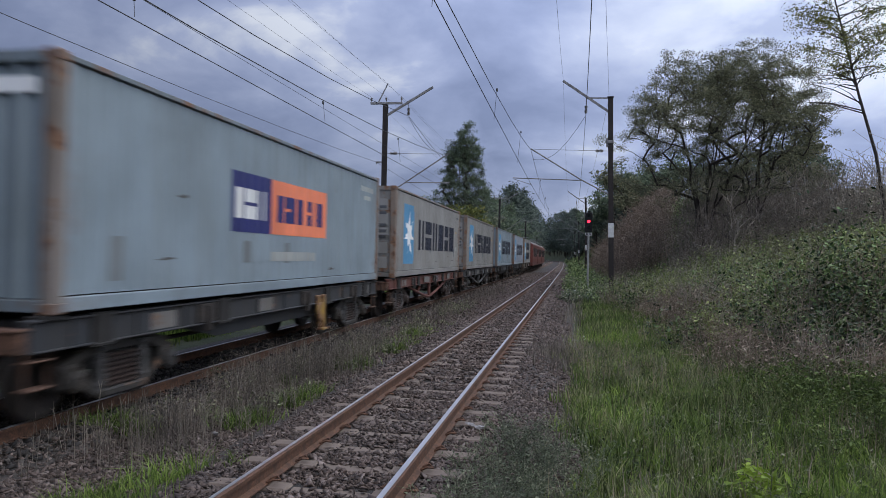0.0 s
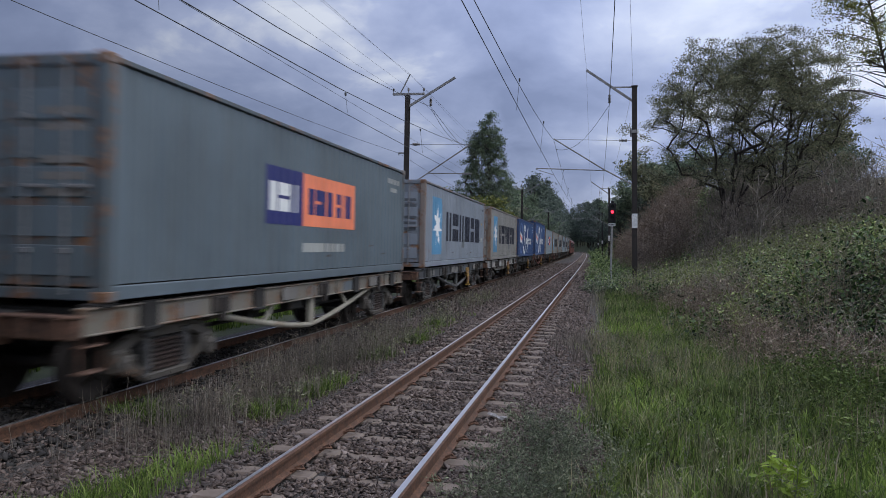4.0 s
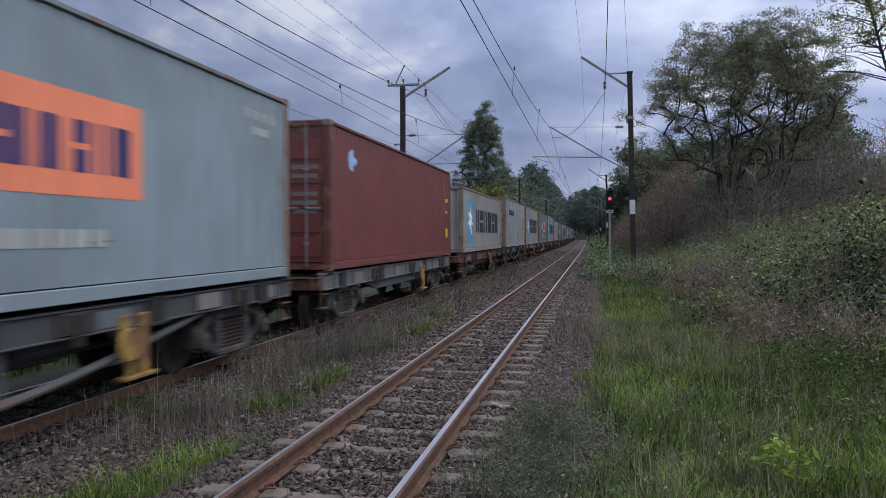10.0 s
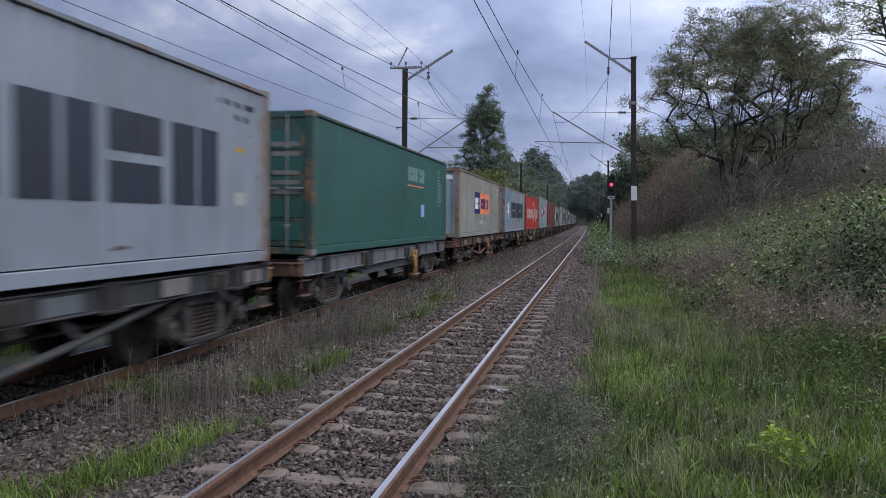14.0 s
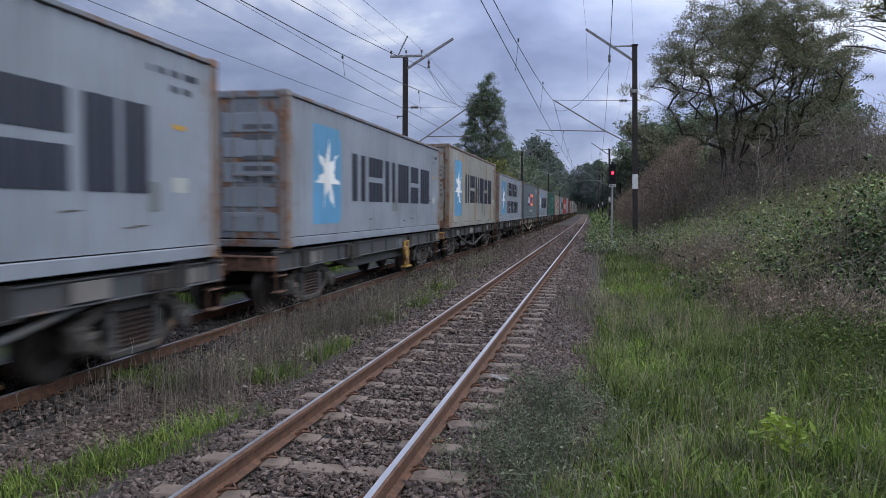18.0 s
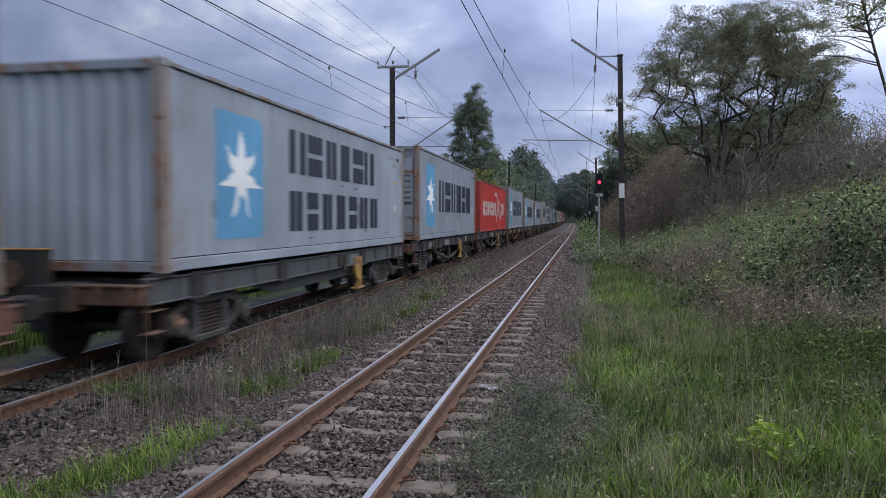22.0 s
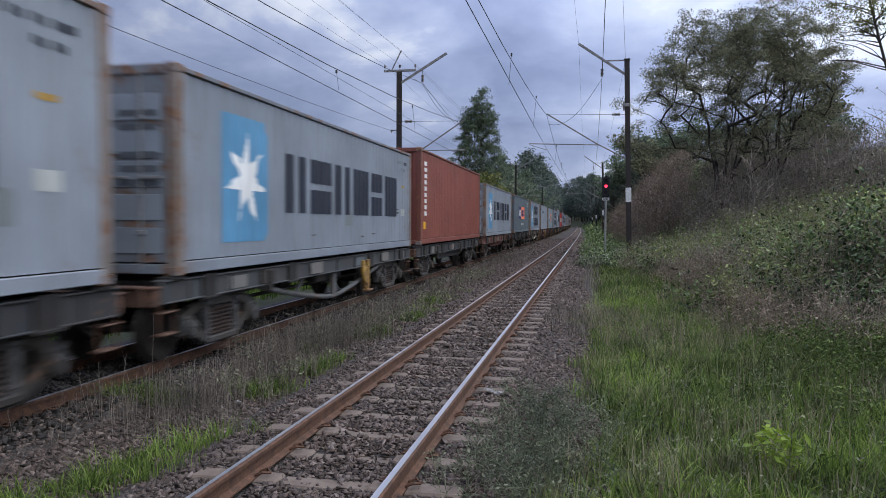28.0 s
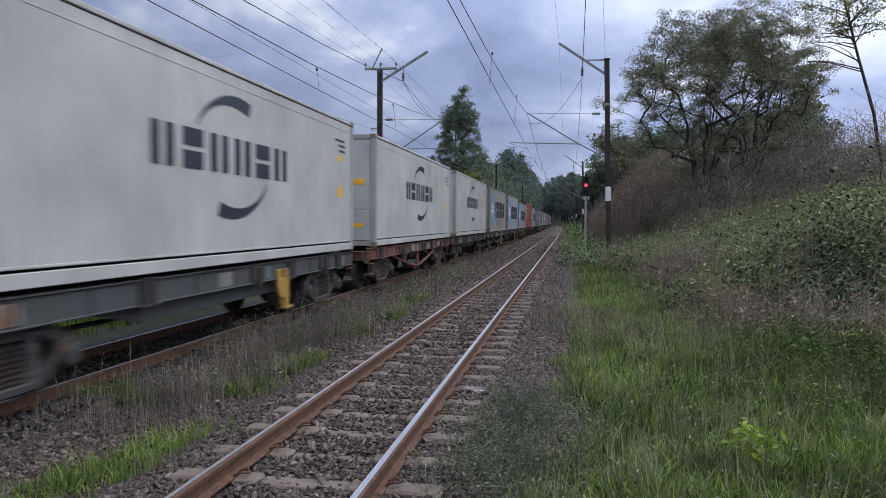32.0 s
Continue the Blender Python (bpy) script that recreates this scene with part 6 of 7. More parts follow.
meadow("verge_grass", 52000, 1.2, 9.0, 2.8, 9.5, 0.14, 0.36, 0.014, 0.85, "grass_green", "thick green grass on the verge beside the track", 21, lambda x, y: verge(x, y) * np.clip(0.15 + 0.45 * patch_noise(x, y, 1.1) + 0.6 * lush(x, y), 0, 1), 16, 0.06)
meadow("verge_grass", 30000, 1.2, 9.0, 2.8, 9.5, 0.12, 0.34, 0.016, 0.9, "grass_deep", "dark green grass in the shade of the verge", 61, lambda x, y: verge(x, y) * np.clip(1.1 * patch_noise(x, y, 1.4, 2.0) - 0.6 * lush(x, y), 0, 1), 16, 0.07)
meadow("verge_grass", 22000, 1.2, 9.0, 2.8, 9.5, 0.18, 0.42, 0.010, 0.7, "grass_dull", "dull grey-green grass among the green", 22, lambda x, y: verge(x, y) * (1 - 0.8 * patch_noise(x, y, 1.1)) * (1 - 0.7 * lush(x, y)))
meadow("verge_grass", 50000, 1.5, 8.0, 9.5, 20.0, 0.12, 0.32, 0.016, 0.85, "grass_green", "thick green grass at the foot of the bank", 23, lambda x, y: verge(x, y) * np.clip(0.12 + 0.5 * patch_noise(x, y, 0.8) + 0.6 * lush(x, y), 0, 1), 16, 0.08)
meadow("verge_grass", 34000, 1.5, 8.0, 9.5, 20.0, 0.14, 0.36, 0.018, 0.9, "grass_deep", "dark green grass at the foot of the bank", 62, lambda x, y: verge(x, y) * np.clip(1.1 * patch_noise(x, y, 1.0, 2.0) - 0.7 * lush(x, y), 0, 1), 16, 0.09)
meadow("verge_grass", 22000, 1.5, 8.0, 9.5, 20.0, 0.2, 0.45, 0.012, 0.6, "grass_dull", "dull grey-green grass at the foot of the bank", 24, lambda x, y: verge(x, y) * (1 - 0.7 * patch_noise(x, y, 0.8)) * (1 - 0.8 * lush(x, y)))
meadow("verge_grass", 11000, 1.7, 5.2, 20.0, 36.0, 0.14, 0.30, 0.022, 0.7, "grass_green", "short bright green grass along the verge further on", 25, lambda x, y: verge(x, y) * smooth((x - 2.1) / 0.3) * (0.4 + 0.6 * patch_noise(x, y, 0.9, 3)), 14, 0.12)
meadow("verge_grass", 13000, 1.7, 5.2, 20.0, 36.0, 0.16, 0.36, 0.024, 0.8, "grass_deep", "darker green grass along the verge further on", 74, lambda x, y: verge(x, y) * smooth((x - 2.1) / 0.3) * 0.8, 14, 0.12)
meadow("verge_grass", 7000, 1.7, 5.2, 20.0, 36.0, 0.18, 0.40, 0.020, 0.7, "grass_dull", "dull yellowish grass along the verge further on", 84, lambda x, y: verge(x, y) * smooth((x - 2.1) / 0.3) * 0.9, 12, 0.12)
meadow("verge_grass", 16000, 1.7, 9.0, -6.0, 2.9, 0.12, 0.34, 0.020, 0.85, "grass_green", "thick green grass on the verge beside the ballast", 79, lambda x, y: smooth((x - 2.0) / 0.3) * (0.4 + 0.6 * patch_noise(x, y, 1.1)), 14, 0.08)
meadow("verge_grass", 9000, 2.0, 9.0, -6.0, 2.9, 0.14, 0.36, 0.018, 0.85, "grass_deep", "dark green grass on the verge beside the ballast", 80, lambda x, y: patch_noise(x, y, 1.4, 2.0), 14, 0.08)
meadow("dry_grass", 11000, 0.95, 3.2, 13.5, 18.5, 0.16, 0.42, 0.009, 0.6, "weed_dry", "dry grass heads on the ballast's edge", 26, lambda x, y: np.exp(-((x - 1.95) / 0.55) ** 2 - ((y - 15.6) / 1.3) ** 2))
meadow("straw_grass", 6000, 1.6, 4.2, 12.0, 19.0, 0.25, 0.5, 0.008, 0.5, "straw", "straw-coloured grass on the verge", 63, lambda x, y: np.exp(-((x - 2.5) / 0.6) ** 2 - ((y - 15.0) / 1.6) ** 2))
meadow("straw_grass", 7000, 1.6, 9.0, 2.8, 20.0, 0.25, 0.52, 0.006, 0.5, "straw", "thin straw-coloured grass stems in the verge", 29, lambda x, y: verge(x, y) * (0.2 + 0.8 * patch_noise(x, y, 0.9, 5)))
meadow("dry_grass", 2600, 1.6, 3.0, 20.0, 38.0, 0.25, 0.65, 0.012, 0.5, "weed_dry", "tall dry grass along the edge of the ballast", 64, lambda x, y: np.exp(-((x - 2.0) / 0.28) ** 2) * patch_noise(x, y, 1.0, 2) * 0.9)
# strip and tufts of grass between the tracks


def strip(x, y):
    c = -2.22 + 0.30 * (y - 4.2) + 0.05 * np.sin(y * 5.0)
    return np.exp(-((x - c) / 0.26) ** 2) * smooth((6.9 - y) / 1.0) + 0.12 * np.exp(-((x + 2.3) / 0.25) ** 2 - ((y - 14.0) / 1.4) ** 2) + 0.15 * np.exp(-((x + 2.0) / 0.3) ** 2 - ((y - 19.0) / 2.0) ** 2)


meadow("track_grass", 110000, -3.7, -1.0, 3.4, 22.0, 0.08, 0.22, 0.010, 1.1, "grass_green", "fresh green grass tufts between the tracks", 27, lambda x, y: strip(x, y))
meadow("cess_grass", 13000, -13.0, -6.7, -4.0, 60.0, 0.35, 0.8, 0.022, 0.6, "grass_green", "long green grass beyond the train", 28, lambda x, y: 0.5 + 0.5 * patch_noise(x, y, 0.5))

meadow("cess_grass", 15000, -9.2, -6.6, 2.0, 26.0, 0.30, 0.70, 0.020, 0.6, "grass_green", "long green grass close beyond the train's track", 85, lambda x, y: 0.6 + 0.4 * patch_noise(x, y, 0.9), 12, 0.09)


def weeds(name, n, xs, ys, h0, h1, mat, label, seed, keep, rad=0.0028, twigs=5, leafmat=None, leafsize=0.03, fan=0.22):
    """Dry branching stalks with side twigs and withered leaves."""
    r = np.random.RandomState(seed)
    x, y = r.uniform(*xs, n), r.uniform(*ys, n)
    k = r.uniform(0, 1, n) < keep(x, y)
    x, y = x[k], y[k]
    n = len(x)
    h = r.uniform(h0, h1, n)
    p0 = np.stack([x, y, surface(x, y) - 0.02], 1)
    p1 = p0 + np.stack([r.normal(0, 0.73 * fan, n) * h, r.normal(0, 0.73 * fan, n) * h, h], 1)
    rr = np.full(n, rad)
    out = [stems(p0, p1, rr, rr * 0.5)]
    for i in range(twigs):
        t = r.uniform(0.3, 0.95, n)[:, None]
        q0 = p0 + (p1 - p0) * t
        q1 = q0 + np.stack([r.normal(0, fan, n) * h, r.normal(0, fan, n) * h, r.uniform(0.05, 0.28, n) * h], 1)
        out.append(stems(q0, q1, rr * 0.7, rr * 0.35))
        out.append(leaves(q1, np.full(n, leafsize), r, 0.8))
        if i % 2 == 0:
            out.append(leaves(q0 + (q1 - q0) * 0.5, np.full(n, leafsize), r, 0.8))
    return joined(name, out, leafmat or mat, label, "weeds")


weeds("dry_weeds", 4860, (-3.5, -1.35), (5.4, 14.0), 0.14, 0.46, "weed_dry", "dry grey-brown weed stalks between the tracks", 31, lambda x, y: np.clip(1.9 * patch_noise(x, y, 1.6, 1.0) - 0.3, 0, 1) * np.exp(-((x + 2.45) / 0.7) ** 2) * smooth((y - 5.4) / 2.5) * 0.6, 0.004, 4, None, 0.014, 0.10)
weeds("dry_weeds", 2025, (-3.5, -1.35), (6.0, 14.0), 0.25, 0.55, "stalk_pale", "pale dry weed stalks between the tracks", 39, lambda x, y: np.clip(1.9 * patch_noise(x, y, 1.1, 2.0) - 0.3, 0, 1) * np.exp(-((x + 2.4) / 0.55) ** 2) * smooth((y - 6.0) / 2.5) * 0.6, 0.0032, 2, None, 0.012, 0.10)
weeds("dry_weeds", 2700, (-3.6, -1.35), (14.0, 45.0), 0.2, 0.6, "weed_dry", "dry grey-brown weeds further between the tracks", 37, lambda x, y: np.clip(1.6 * patch_noise(x, y, 0.9, 1.0) - 0.2, 0, 1) * np.exp(-((x + 2.3) / 0.6) ** 2) * 0.6, 0.006, 4, None, 0.025, 0.10)


def tussocks(name, spots, n, h, mat, label, seed, lean=1.05):
    """Grass tussocks whose long blades arch outwards."""
    r = np.random.RandomState(seed)
    out = []
    for x, y, k in spots:
        m = int(n * k)
        a, d = r.uniform(0, 2 * np.pi, m), np.abs(r.normal(0, 0.11 * k ** 0.5, m))
        out.append(blades(x + np.cos(a) * d * 1.5, y + np.sin(a) * d, r.uniform(0.45, 1.1, m) * h, r.uniform(0.007, 0.015, m), lean, r))
    return joined(name, out, mat, label, "grass")


TUSSOCKS = ((-3.07, 7.8, 1.3), (-2.85, 7.65, 0.7), (-3.3, 7.55, 0.5), (-1.87, 8.62, 1.2), (-1.95, 8.25, 0.9), (-1.81, 9.6, 0.8), (-1.83, 10.07, 0.9), (-1.8, 10.6, 0.6), (-2.0, 12.9, 1.1), (-1.9, 13.4, 0.8), (-1.85, 15.3, 1.0), (-1.8, 15.9, 0.8), (-2.1, 19.0, 1.2), (-2.5, 11.2, 0.5))
tussocks("grass_tussocks", TUSSOCKS, 190, 0.26, "grass_deep", "dark green spreading tussocks of grass between the tracks", 71, 1.6)
tussocks("grass_tussocks", TUSSOCKS, 60, 0.28, "grass_green", "fresh green blades in the tussocks between the tracks", 72, 1.3)
tussocks("verge_tussocks", tuple((2.2 + 0.37 * i + 0.5 * math.sin(i * 2.1), 4.2 + 0.31 * ((i * 7) % 23), 0.7 + 0.3 * math.sin(i)) for i in range(16)), 150, 0.42, "grass_dull", "arching grey-green grass tussocks in the verge", 73)
weeds("green_weeds", 700, (-3.4, -1.5), (8.0, 30.0), 0.15, 0.4, "shrub_dull", "small green weeds between the tracks", 38, lambda x, y: np.exp(-((x + 2.3) / 0.6) ** 2) * patch_noise(x, y, 1.2, 6), 0.003, 8, None, 0.06)
weeds("dry_weeds", 500, (-3.2, -1.5), (8.6, 16.0), 0.35, 0.75, "weed_dry", "tall dry weed stalks between the tracks", 32, lambda x, y: np.exp(-((x + 2.3) / 0.5) ** 2))
weeds("grey_weeds", 900, (0.85, 2.3), (4.2, 9.0), 0.14, 0.46, "weed_soft", "soft grey-green weeds growing at the edge of the ballast", 33, lambda x, y: np.exp(-((x - 1.5) / 0.42) ** 2) * smooth((y - 4.0) / 0.8) * smooth((8.6 - y) / 1.2) * np.clip(1.5 * patch_noise(x, y, 2.2, 3), 0, 1), 0.003, 16, None, 0.032)
weeds("verge_herbs", 1900, (1.9, 7.5), (3.6, 16.0), 0.12, 0.32, "grass_deep", "low dark-leaved herbs among the grass", 65, lambda x, y: verge(x, y) * patch_noise(x, y, 1.3, 8) * (1 - 0.6 * lush(x, y)), 0.003, 8, None, 0.055)
weeds("verge_weeds", 900, (1.8, 7.0), (4.0, 18.0), 0.30, 0.6, "shrub_dull", "tall grey-green weeds among the grass", 34, lambda x, y: verge(x, y) * 0.8 * patch_noise(x, y, 1.1, 3), 0.003, 7, None, 0.032)
weeds("brown_weeds", 2600, (2.6, 8.5), (13.0, 27.0), 0.35, 0.9, "weed_brown", "brown dead weed stalks at the foot of the bank", 35, lambda x, y: np.exp(-((x - brush_edge(y) - 0.6) / 0.8) ** 2), 0.005, 6, None, 0.06)
weeds("tall_stalk", 1, (-3.46, -3.45), (8.45, 8.47), 0.82, 0.86, "stalk_pale", "single dry stalk beside the train's rail", 36, lambda x, y: x * 0 + 1.0, 0.006, 2)

weeds("nettles", 2000, (4.0, 8.0), (7.4, 13.5), 0.30, 0.75, "grass_deep", "dark-leaved nettles at the edge of the scrub", 81, lambda x, y: mound(5.9, 10.4, 1.0, 1.9)(x, y), 0.004, 14, None, 0.055)
weeds("brown_canes", 420, (5.2, 8.0), (8.5, 13.0), 0.5, 1.2, "weed_brown", "brown withered canes at the edge of the scrub", 82, lambda x, y: mound(6.5, 10.8, 0.7, 1.5)(x, y), 0.006, 6, None, 0.07)
meadow("seed_heads", 4200, 1.7, 7.0, 4.5, 15.0, 0.30, 0.55, 0.007, 0.35, "weed_brown", "brown seeding grass stems standing in the verge", 83, lambda x, y: verge(x, y) * np.clip(1.7 * patch_noise(x, y, 1.0, 9.0) - 0.5, 0, 1) * (1 - 0.6 * lush(x, y)), 9, 0.10)

# a bright broad-leaved plant in the verge
for px, py, hh, sd in ((3.36, 6.45, 0.48, 41), (3.46, 6.35, 0.42, 42), (3.30, 6.6, 0.40, 43), (3.52, 6.55, 0.36, 44)):
    r = np.random.RandomState(sd)
    z0 = float(height(np.array([px]), np.array([py]))[0])
    n = 30
    up = r.uniform(0.25, 1.0, n)
    c = np.stack([px + r.normal(0, 0.055, n), py + r.normal(0, 0.055, n), z0 + up * hh], 1)
    v, f = leaves(c, np.full(n, 0.13), r, 0.7, 0.34)
    p = tagged(new("broadleaf_weed"), "bright yellow-green leafy weed in the grass", "weed", "bright weeds")
    part("leaves", mesh_of("leaves", v, f, "grass_bright"), p)
    part("stalk", Solid().tube([(px, py, z0 - 0.02), (px + 0.03, py, z0 + hh)], 0.007, 6, 0.004).mesh("stalk", "grass_bright"), p)


def scrub(name, n, x0, x1, y0, y1, top, size, mat, label, seed, keep, rad=(0.35, 0.9), per=90, ratio=0.5, upright=0.0):
    """Low leafy scrub in uneven mounds."""
    r = np.random.RandomState(seed)
    m = n // per
    cx, cy = r.uniform(x0, x1, m), r.uniform(y0, y1, m)
    k = r.uniform(0, 1, m) < keep(cx, cy)
    cx, cy = cx[k], cy[k]
    m = len(cx)
    rad = r.uniform(*rad, m)
    hh = top * r.uniform(0.35, 1.25, m)
    i = np.repeat(np.arange(m), per)
    d = unit(r.normal(size=(len(i), 3)))
    d[:, 2] = np.abs(d[:, 2])
    q = r.uniform(0.45, 1.08, len(i))
    bump = 1 + 0.28 * np.sin(d[:, 0] * 5 + i) * np.cos(d[:, 1] * 6 + i * 1.7)
    x, y = cx[i] + d[:, 0] * rad[i] * q * bump, cy[i] + d[:, 1] * rad[i] * q * bump
    c = np.stack([x, y, height(x, y) + d[:, 2] * hh[i] * q * bump], 1)
    return joined(name, [leaves(c, np.full(len(c), size), r, 0.6 + upright, ratio)], mat, label, "scrub")


def on_bank(x, y):
    w = x - brush_edge(y)
    thick = np.exp(-((x - 7.2) / 1.3) ** 2 - ((y - 16.0) / 2.0) ** 2)
    return smooth((w + 0.1) / 0.6) * smooth((16.0 - w) / 3.0) * (1 - 0.92 * thick)


def kind_of(x, y, k):
    """Which plant grows where on the bank: three patchy shares that add up to about one."""
    a = patch_noise(x, y, 0.45, 1.2) + 0.15 * np.sin(x * 2.3 + y * 1.1)
    b = patch_noise(x, y, 0.60, 4.1)
    if k == 0:
        return smooth((a - 0.50) / 0.15)
    if k == 1:
        return (1 - smooth((a - 0.45) / 0.15)) * smooth((b - 0.36) / 0.15)
    return (1 - smooth((a - 0.5) / 0.2)) * (1 - smooth((b - 0.45) / 0.15))


scrub("bramble", 100000, 3.0, 19.0, 9.0, 34.0, 0.95, 0.085, "shrub_green", "dark green bramble mounds on the bank", 51, lambda x, y: on_bank(x, y) * kind_of(x, y, 0), (0.4, 1.0), 170)
scrub("grey_scrub", 120000, 3.0, 19.0, 9.0, 34.0, 0.85, 0.072, "shrub_dull", "grey-green feathery scrub on the bank", 52, lambda x, y: on_bank(x, y) * (0.2 + kind_of(x, y, 1)), (0.3, 0.7), 110, 0.26, 0.8)
scrub("pale_scrub", 80000, 4.0, 19.0, 9.0, 34.0, 0.8, 0.078, "shrub_light", "pale yellow-green leafy weeds on the bank's crest", 58, lambda x, y: on_bank(x, y) * (0.05 + 0.95 * smooth((x - foot(y) - 3.0) / 2.5)), (0.25, 0.6), 95, 0.34, 0.4)
scrub("bank_scrub", 60000, 1.2, 22.0, 33.0, 75.0, 1.0, 0.17, "shrub_green", "green scrub along the bank further on", 53, lambda x, y: on_bank(x, y) * smooth((lateral(x, y) - 1.35) / 0.4) * 0.75)
scrub("bank_scrub", 56000, 1.2, 22.0, 33.0, 75.0, 0.95, 0.15, "shrub_dull", "grey-green scrub along the bank further on", 54, lambda x, y: on_bank(x, y) * smooth((lateral(x, y) - 1.35) / 0.4) * 0.75, (0.4, 0.9), 90, 0.3, 0.6)
# a dark bramble thicket near the verge and smaller dark clumps between the pale weeds
scrub("bramble", 44000, 5.4, 9.4, 13.6, 19.6, 2.0, 0.11, "bramble_leaf", "dense dark bramble thicket beside the verge", 55, mound(7.35, 16.5, 0.95, 1.5), (0.45, 0.9), 150)
for bx, by, bh, sd in ((5.6, 23.5, 1.2, 66), (7.3, 21.0, 1.0, 67), (3.4, 33.5, 0.95, 68), (4.6, 29.0, 0.9, 69), (9.8, 19.0, 1.1, 166), (4.9, 17.8, 0.7, 167), (2.4, 37.0, 0.8, 168)):
    scrub("bramble", 5200, bx - 1.6, bx + 1.6, by - 1.8, by + 1.8, bh, 0.12, "bramble_leaf", "dark green bramble clump among the weeds", sd, mound(bx, by, 0.8, 0.9), (0.35, 0.7), 120)
weeds("bramble_canes", 420, (5.6, 9.2), (13.8, 19.0), 1.0, 2.1, "weed_brown", "arching brown canes in the bramble thicket", 75, mound(7.3, 16.2, 1.1, 1.7), 0.006, 5, None, 0.07)
scrub("pale_scrub", 9000, 6.6, 10.6, 16.0, 21.0, 2.1, 0.10, "shrub_light", "bright yellow-green shoots over the bramble thicket", 76, mound(8.5, 18.6, 1.0, 1.2), (0.35, 0.6), 100)
scrub("flowering_bush", 5200, 1.6, 4.2, 33.5, 38.0, 1.0, 0.13, "weed_soft", "grey-green bush with small pale flowers by the mast", 169, mound(2.9, 35.5, 1.1, 1.4), (0.35, 0.7), 100)
scrub("white_flowers", 300, 1.7, 4.2, 32.5, 38.0, 1.1, 0.075, "petal_white", "small white flower heads on the bush by the mast", 170, mound(2.9, 35.3, 1.0, 1.4), (0.4, 0.8), 12, 0.8)
scrub("white_flowers", 160, 1.7, 2.6, 16.6, 19.0, 0.5, 0.05, "petal_white", "small white flower heads at the ballast's edge", 171, mound(2.1, 17.8, 0.3, 0.8), (0.1, 0.25), 8, 0.8)
weeds("dead_stalks", 6500, (3.0, 18.0), (10.0, 36.0), 0.6, 1.5, "stem_pale", "dry pale stalks standing in the scrub", 56, lambda x, y: on_bank(x, y) * (0.12 + 0.6 * kind_of(x, y, 2)), 0.005, 4, None, 0.04)
weeds("leafy_stalks", 1800, (3.2, 17.0), (15.5, 36.0), 0.6, 1.4, "shrub_light", "leafy green stalks standing in the scrub", 57, lambda x, y: on_bank(x, y) * patch_noise(x, y, 0.9, 7) * 0.8, 0.005, 11, None, 0.10)
weeds("brown_weeds", 2600, (2.8, 9.0), (11.0, 32.0), 0.45, 0.95, "weed_brown", "brown dead weeds in the scrub", 59, lambda x, y: on_bank(x, y) * (0.2 + 0.8 * kind_of(x, y, 2)) * smooth((brush_edge(y) + 2.6 - x) / 1.5), 0.006, 7, None, 0.06)


def thicket(name, n, x0, x1, y0, y1, h0, h1, rad, mat, label, seed, keep, twigs=7):
    return weeds(name, n, (x0, x1), (y0, y1), h0, h1, mat, label, seed, keep, rad, twigs, None, 0.10)


thicket("brown_thicket", 4400, 3.2, 15.0, 44.0, 96.0, 1.4, 3.2, 0.016, "weed_brown", "tall brown leafless brush on the hillside", 61, lambda x, y: smooth((x - foot(y) - 0.6) / 1.5) * smooth((1.9 + 0.135 * y - x) / 1.5) * 0.95)
thicket("pale_thicket", 420, 11.5, 19.0, 25.0, 37.0, 2.2, 4.6, 0.014, "stem_pale", "tall pale leafless stems on the bank's crest", 62, lambda x, y: 0 * x + 0.8, 6)
thicket("brown_thicket", 900, 7.0, 19.0, 34.0, 44.0, 1.4, 3.4, 0.012, "twig_dark", "dull brown twiggy brush under the trees", 63, lambda x, y: 0 * x + 0.8)
thicket("dark_thicket", 900, 8.0, 19.0, 46.0, 58.0, 1.4, 3.0, 0.014, "twig_dark", "dull grey-brown brush behind the trees", 77, lambda x, y: smooth((x - 0.125 * y - 1.9) / 1.5) * 0.9)
scrub("under_brush", 34000, 8.0, 21.0, 46.0, 60.0, 1.9, 0.17, "tree_leaf", "dull olive undergrowth behind the trees", 78, lambda x, y: smooth((x - 0.125 * y - 1.9) / 1.5) * 0.7, (0.7, 1.5), 100, 0.3, 0.8)
scrub("under_brush", 56000, 6.0, 20.0, 33.0, 46.0, 2.0, 0.14, "tree_leaf", "dull olive undergrowth beneath the trees", 64, lambda x, y: smooth((x - 7.5) / 2.0) * 0.6, (0.6, 1.3), 90, 0.3, 0.8)

# ---- trees ----


def grow(r, p, d, length, rad, level, segs, tips, droop, split, spread):
    n = 4 if level < 2 else 3
    for i in range(n):
        d = (d + Vector((r.gauss(0, 0.13), r.gauss(0, 0.13), r.gauss(0.02, 0.08) - droop * level * 0.03))).normalized()
        q = p + d * (length / n)
        ra = rad * (1 - 0.5 * i / n)
        rb = rad * (1 - 0.5 * (i + 1) / n)
        segs.append((p.copy(), q.copy(), ra, rb))
        p = q
        if level < len(split) and i >= (1 if level else 1):
            for _ in range(split[level]):
                a = r.uniform(0, 2 * math.pi)
                out = Vector((math.cos(a), math.sin(a), 0))
                nd = (d * r.uniform(0.5, 1.0) + out * spread * r.uniform(0.6, 1.2)).normalized()
                grow(r, p.copy(), nd, length * r.uniform(0.48, 0.72), rb * 0.62, level + 1, segs, tips, droop, split, spread)
    tips.append(p.copy())
    if level >= 2:
        tips.append(p - d * length * 0.35)


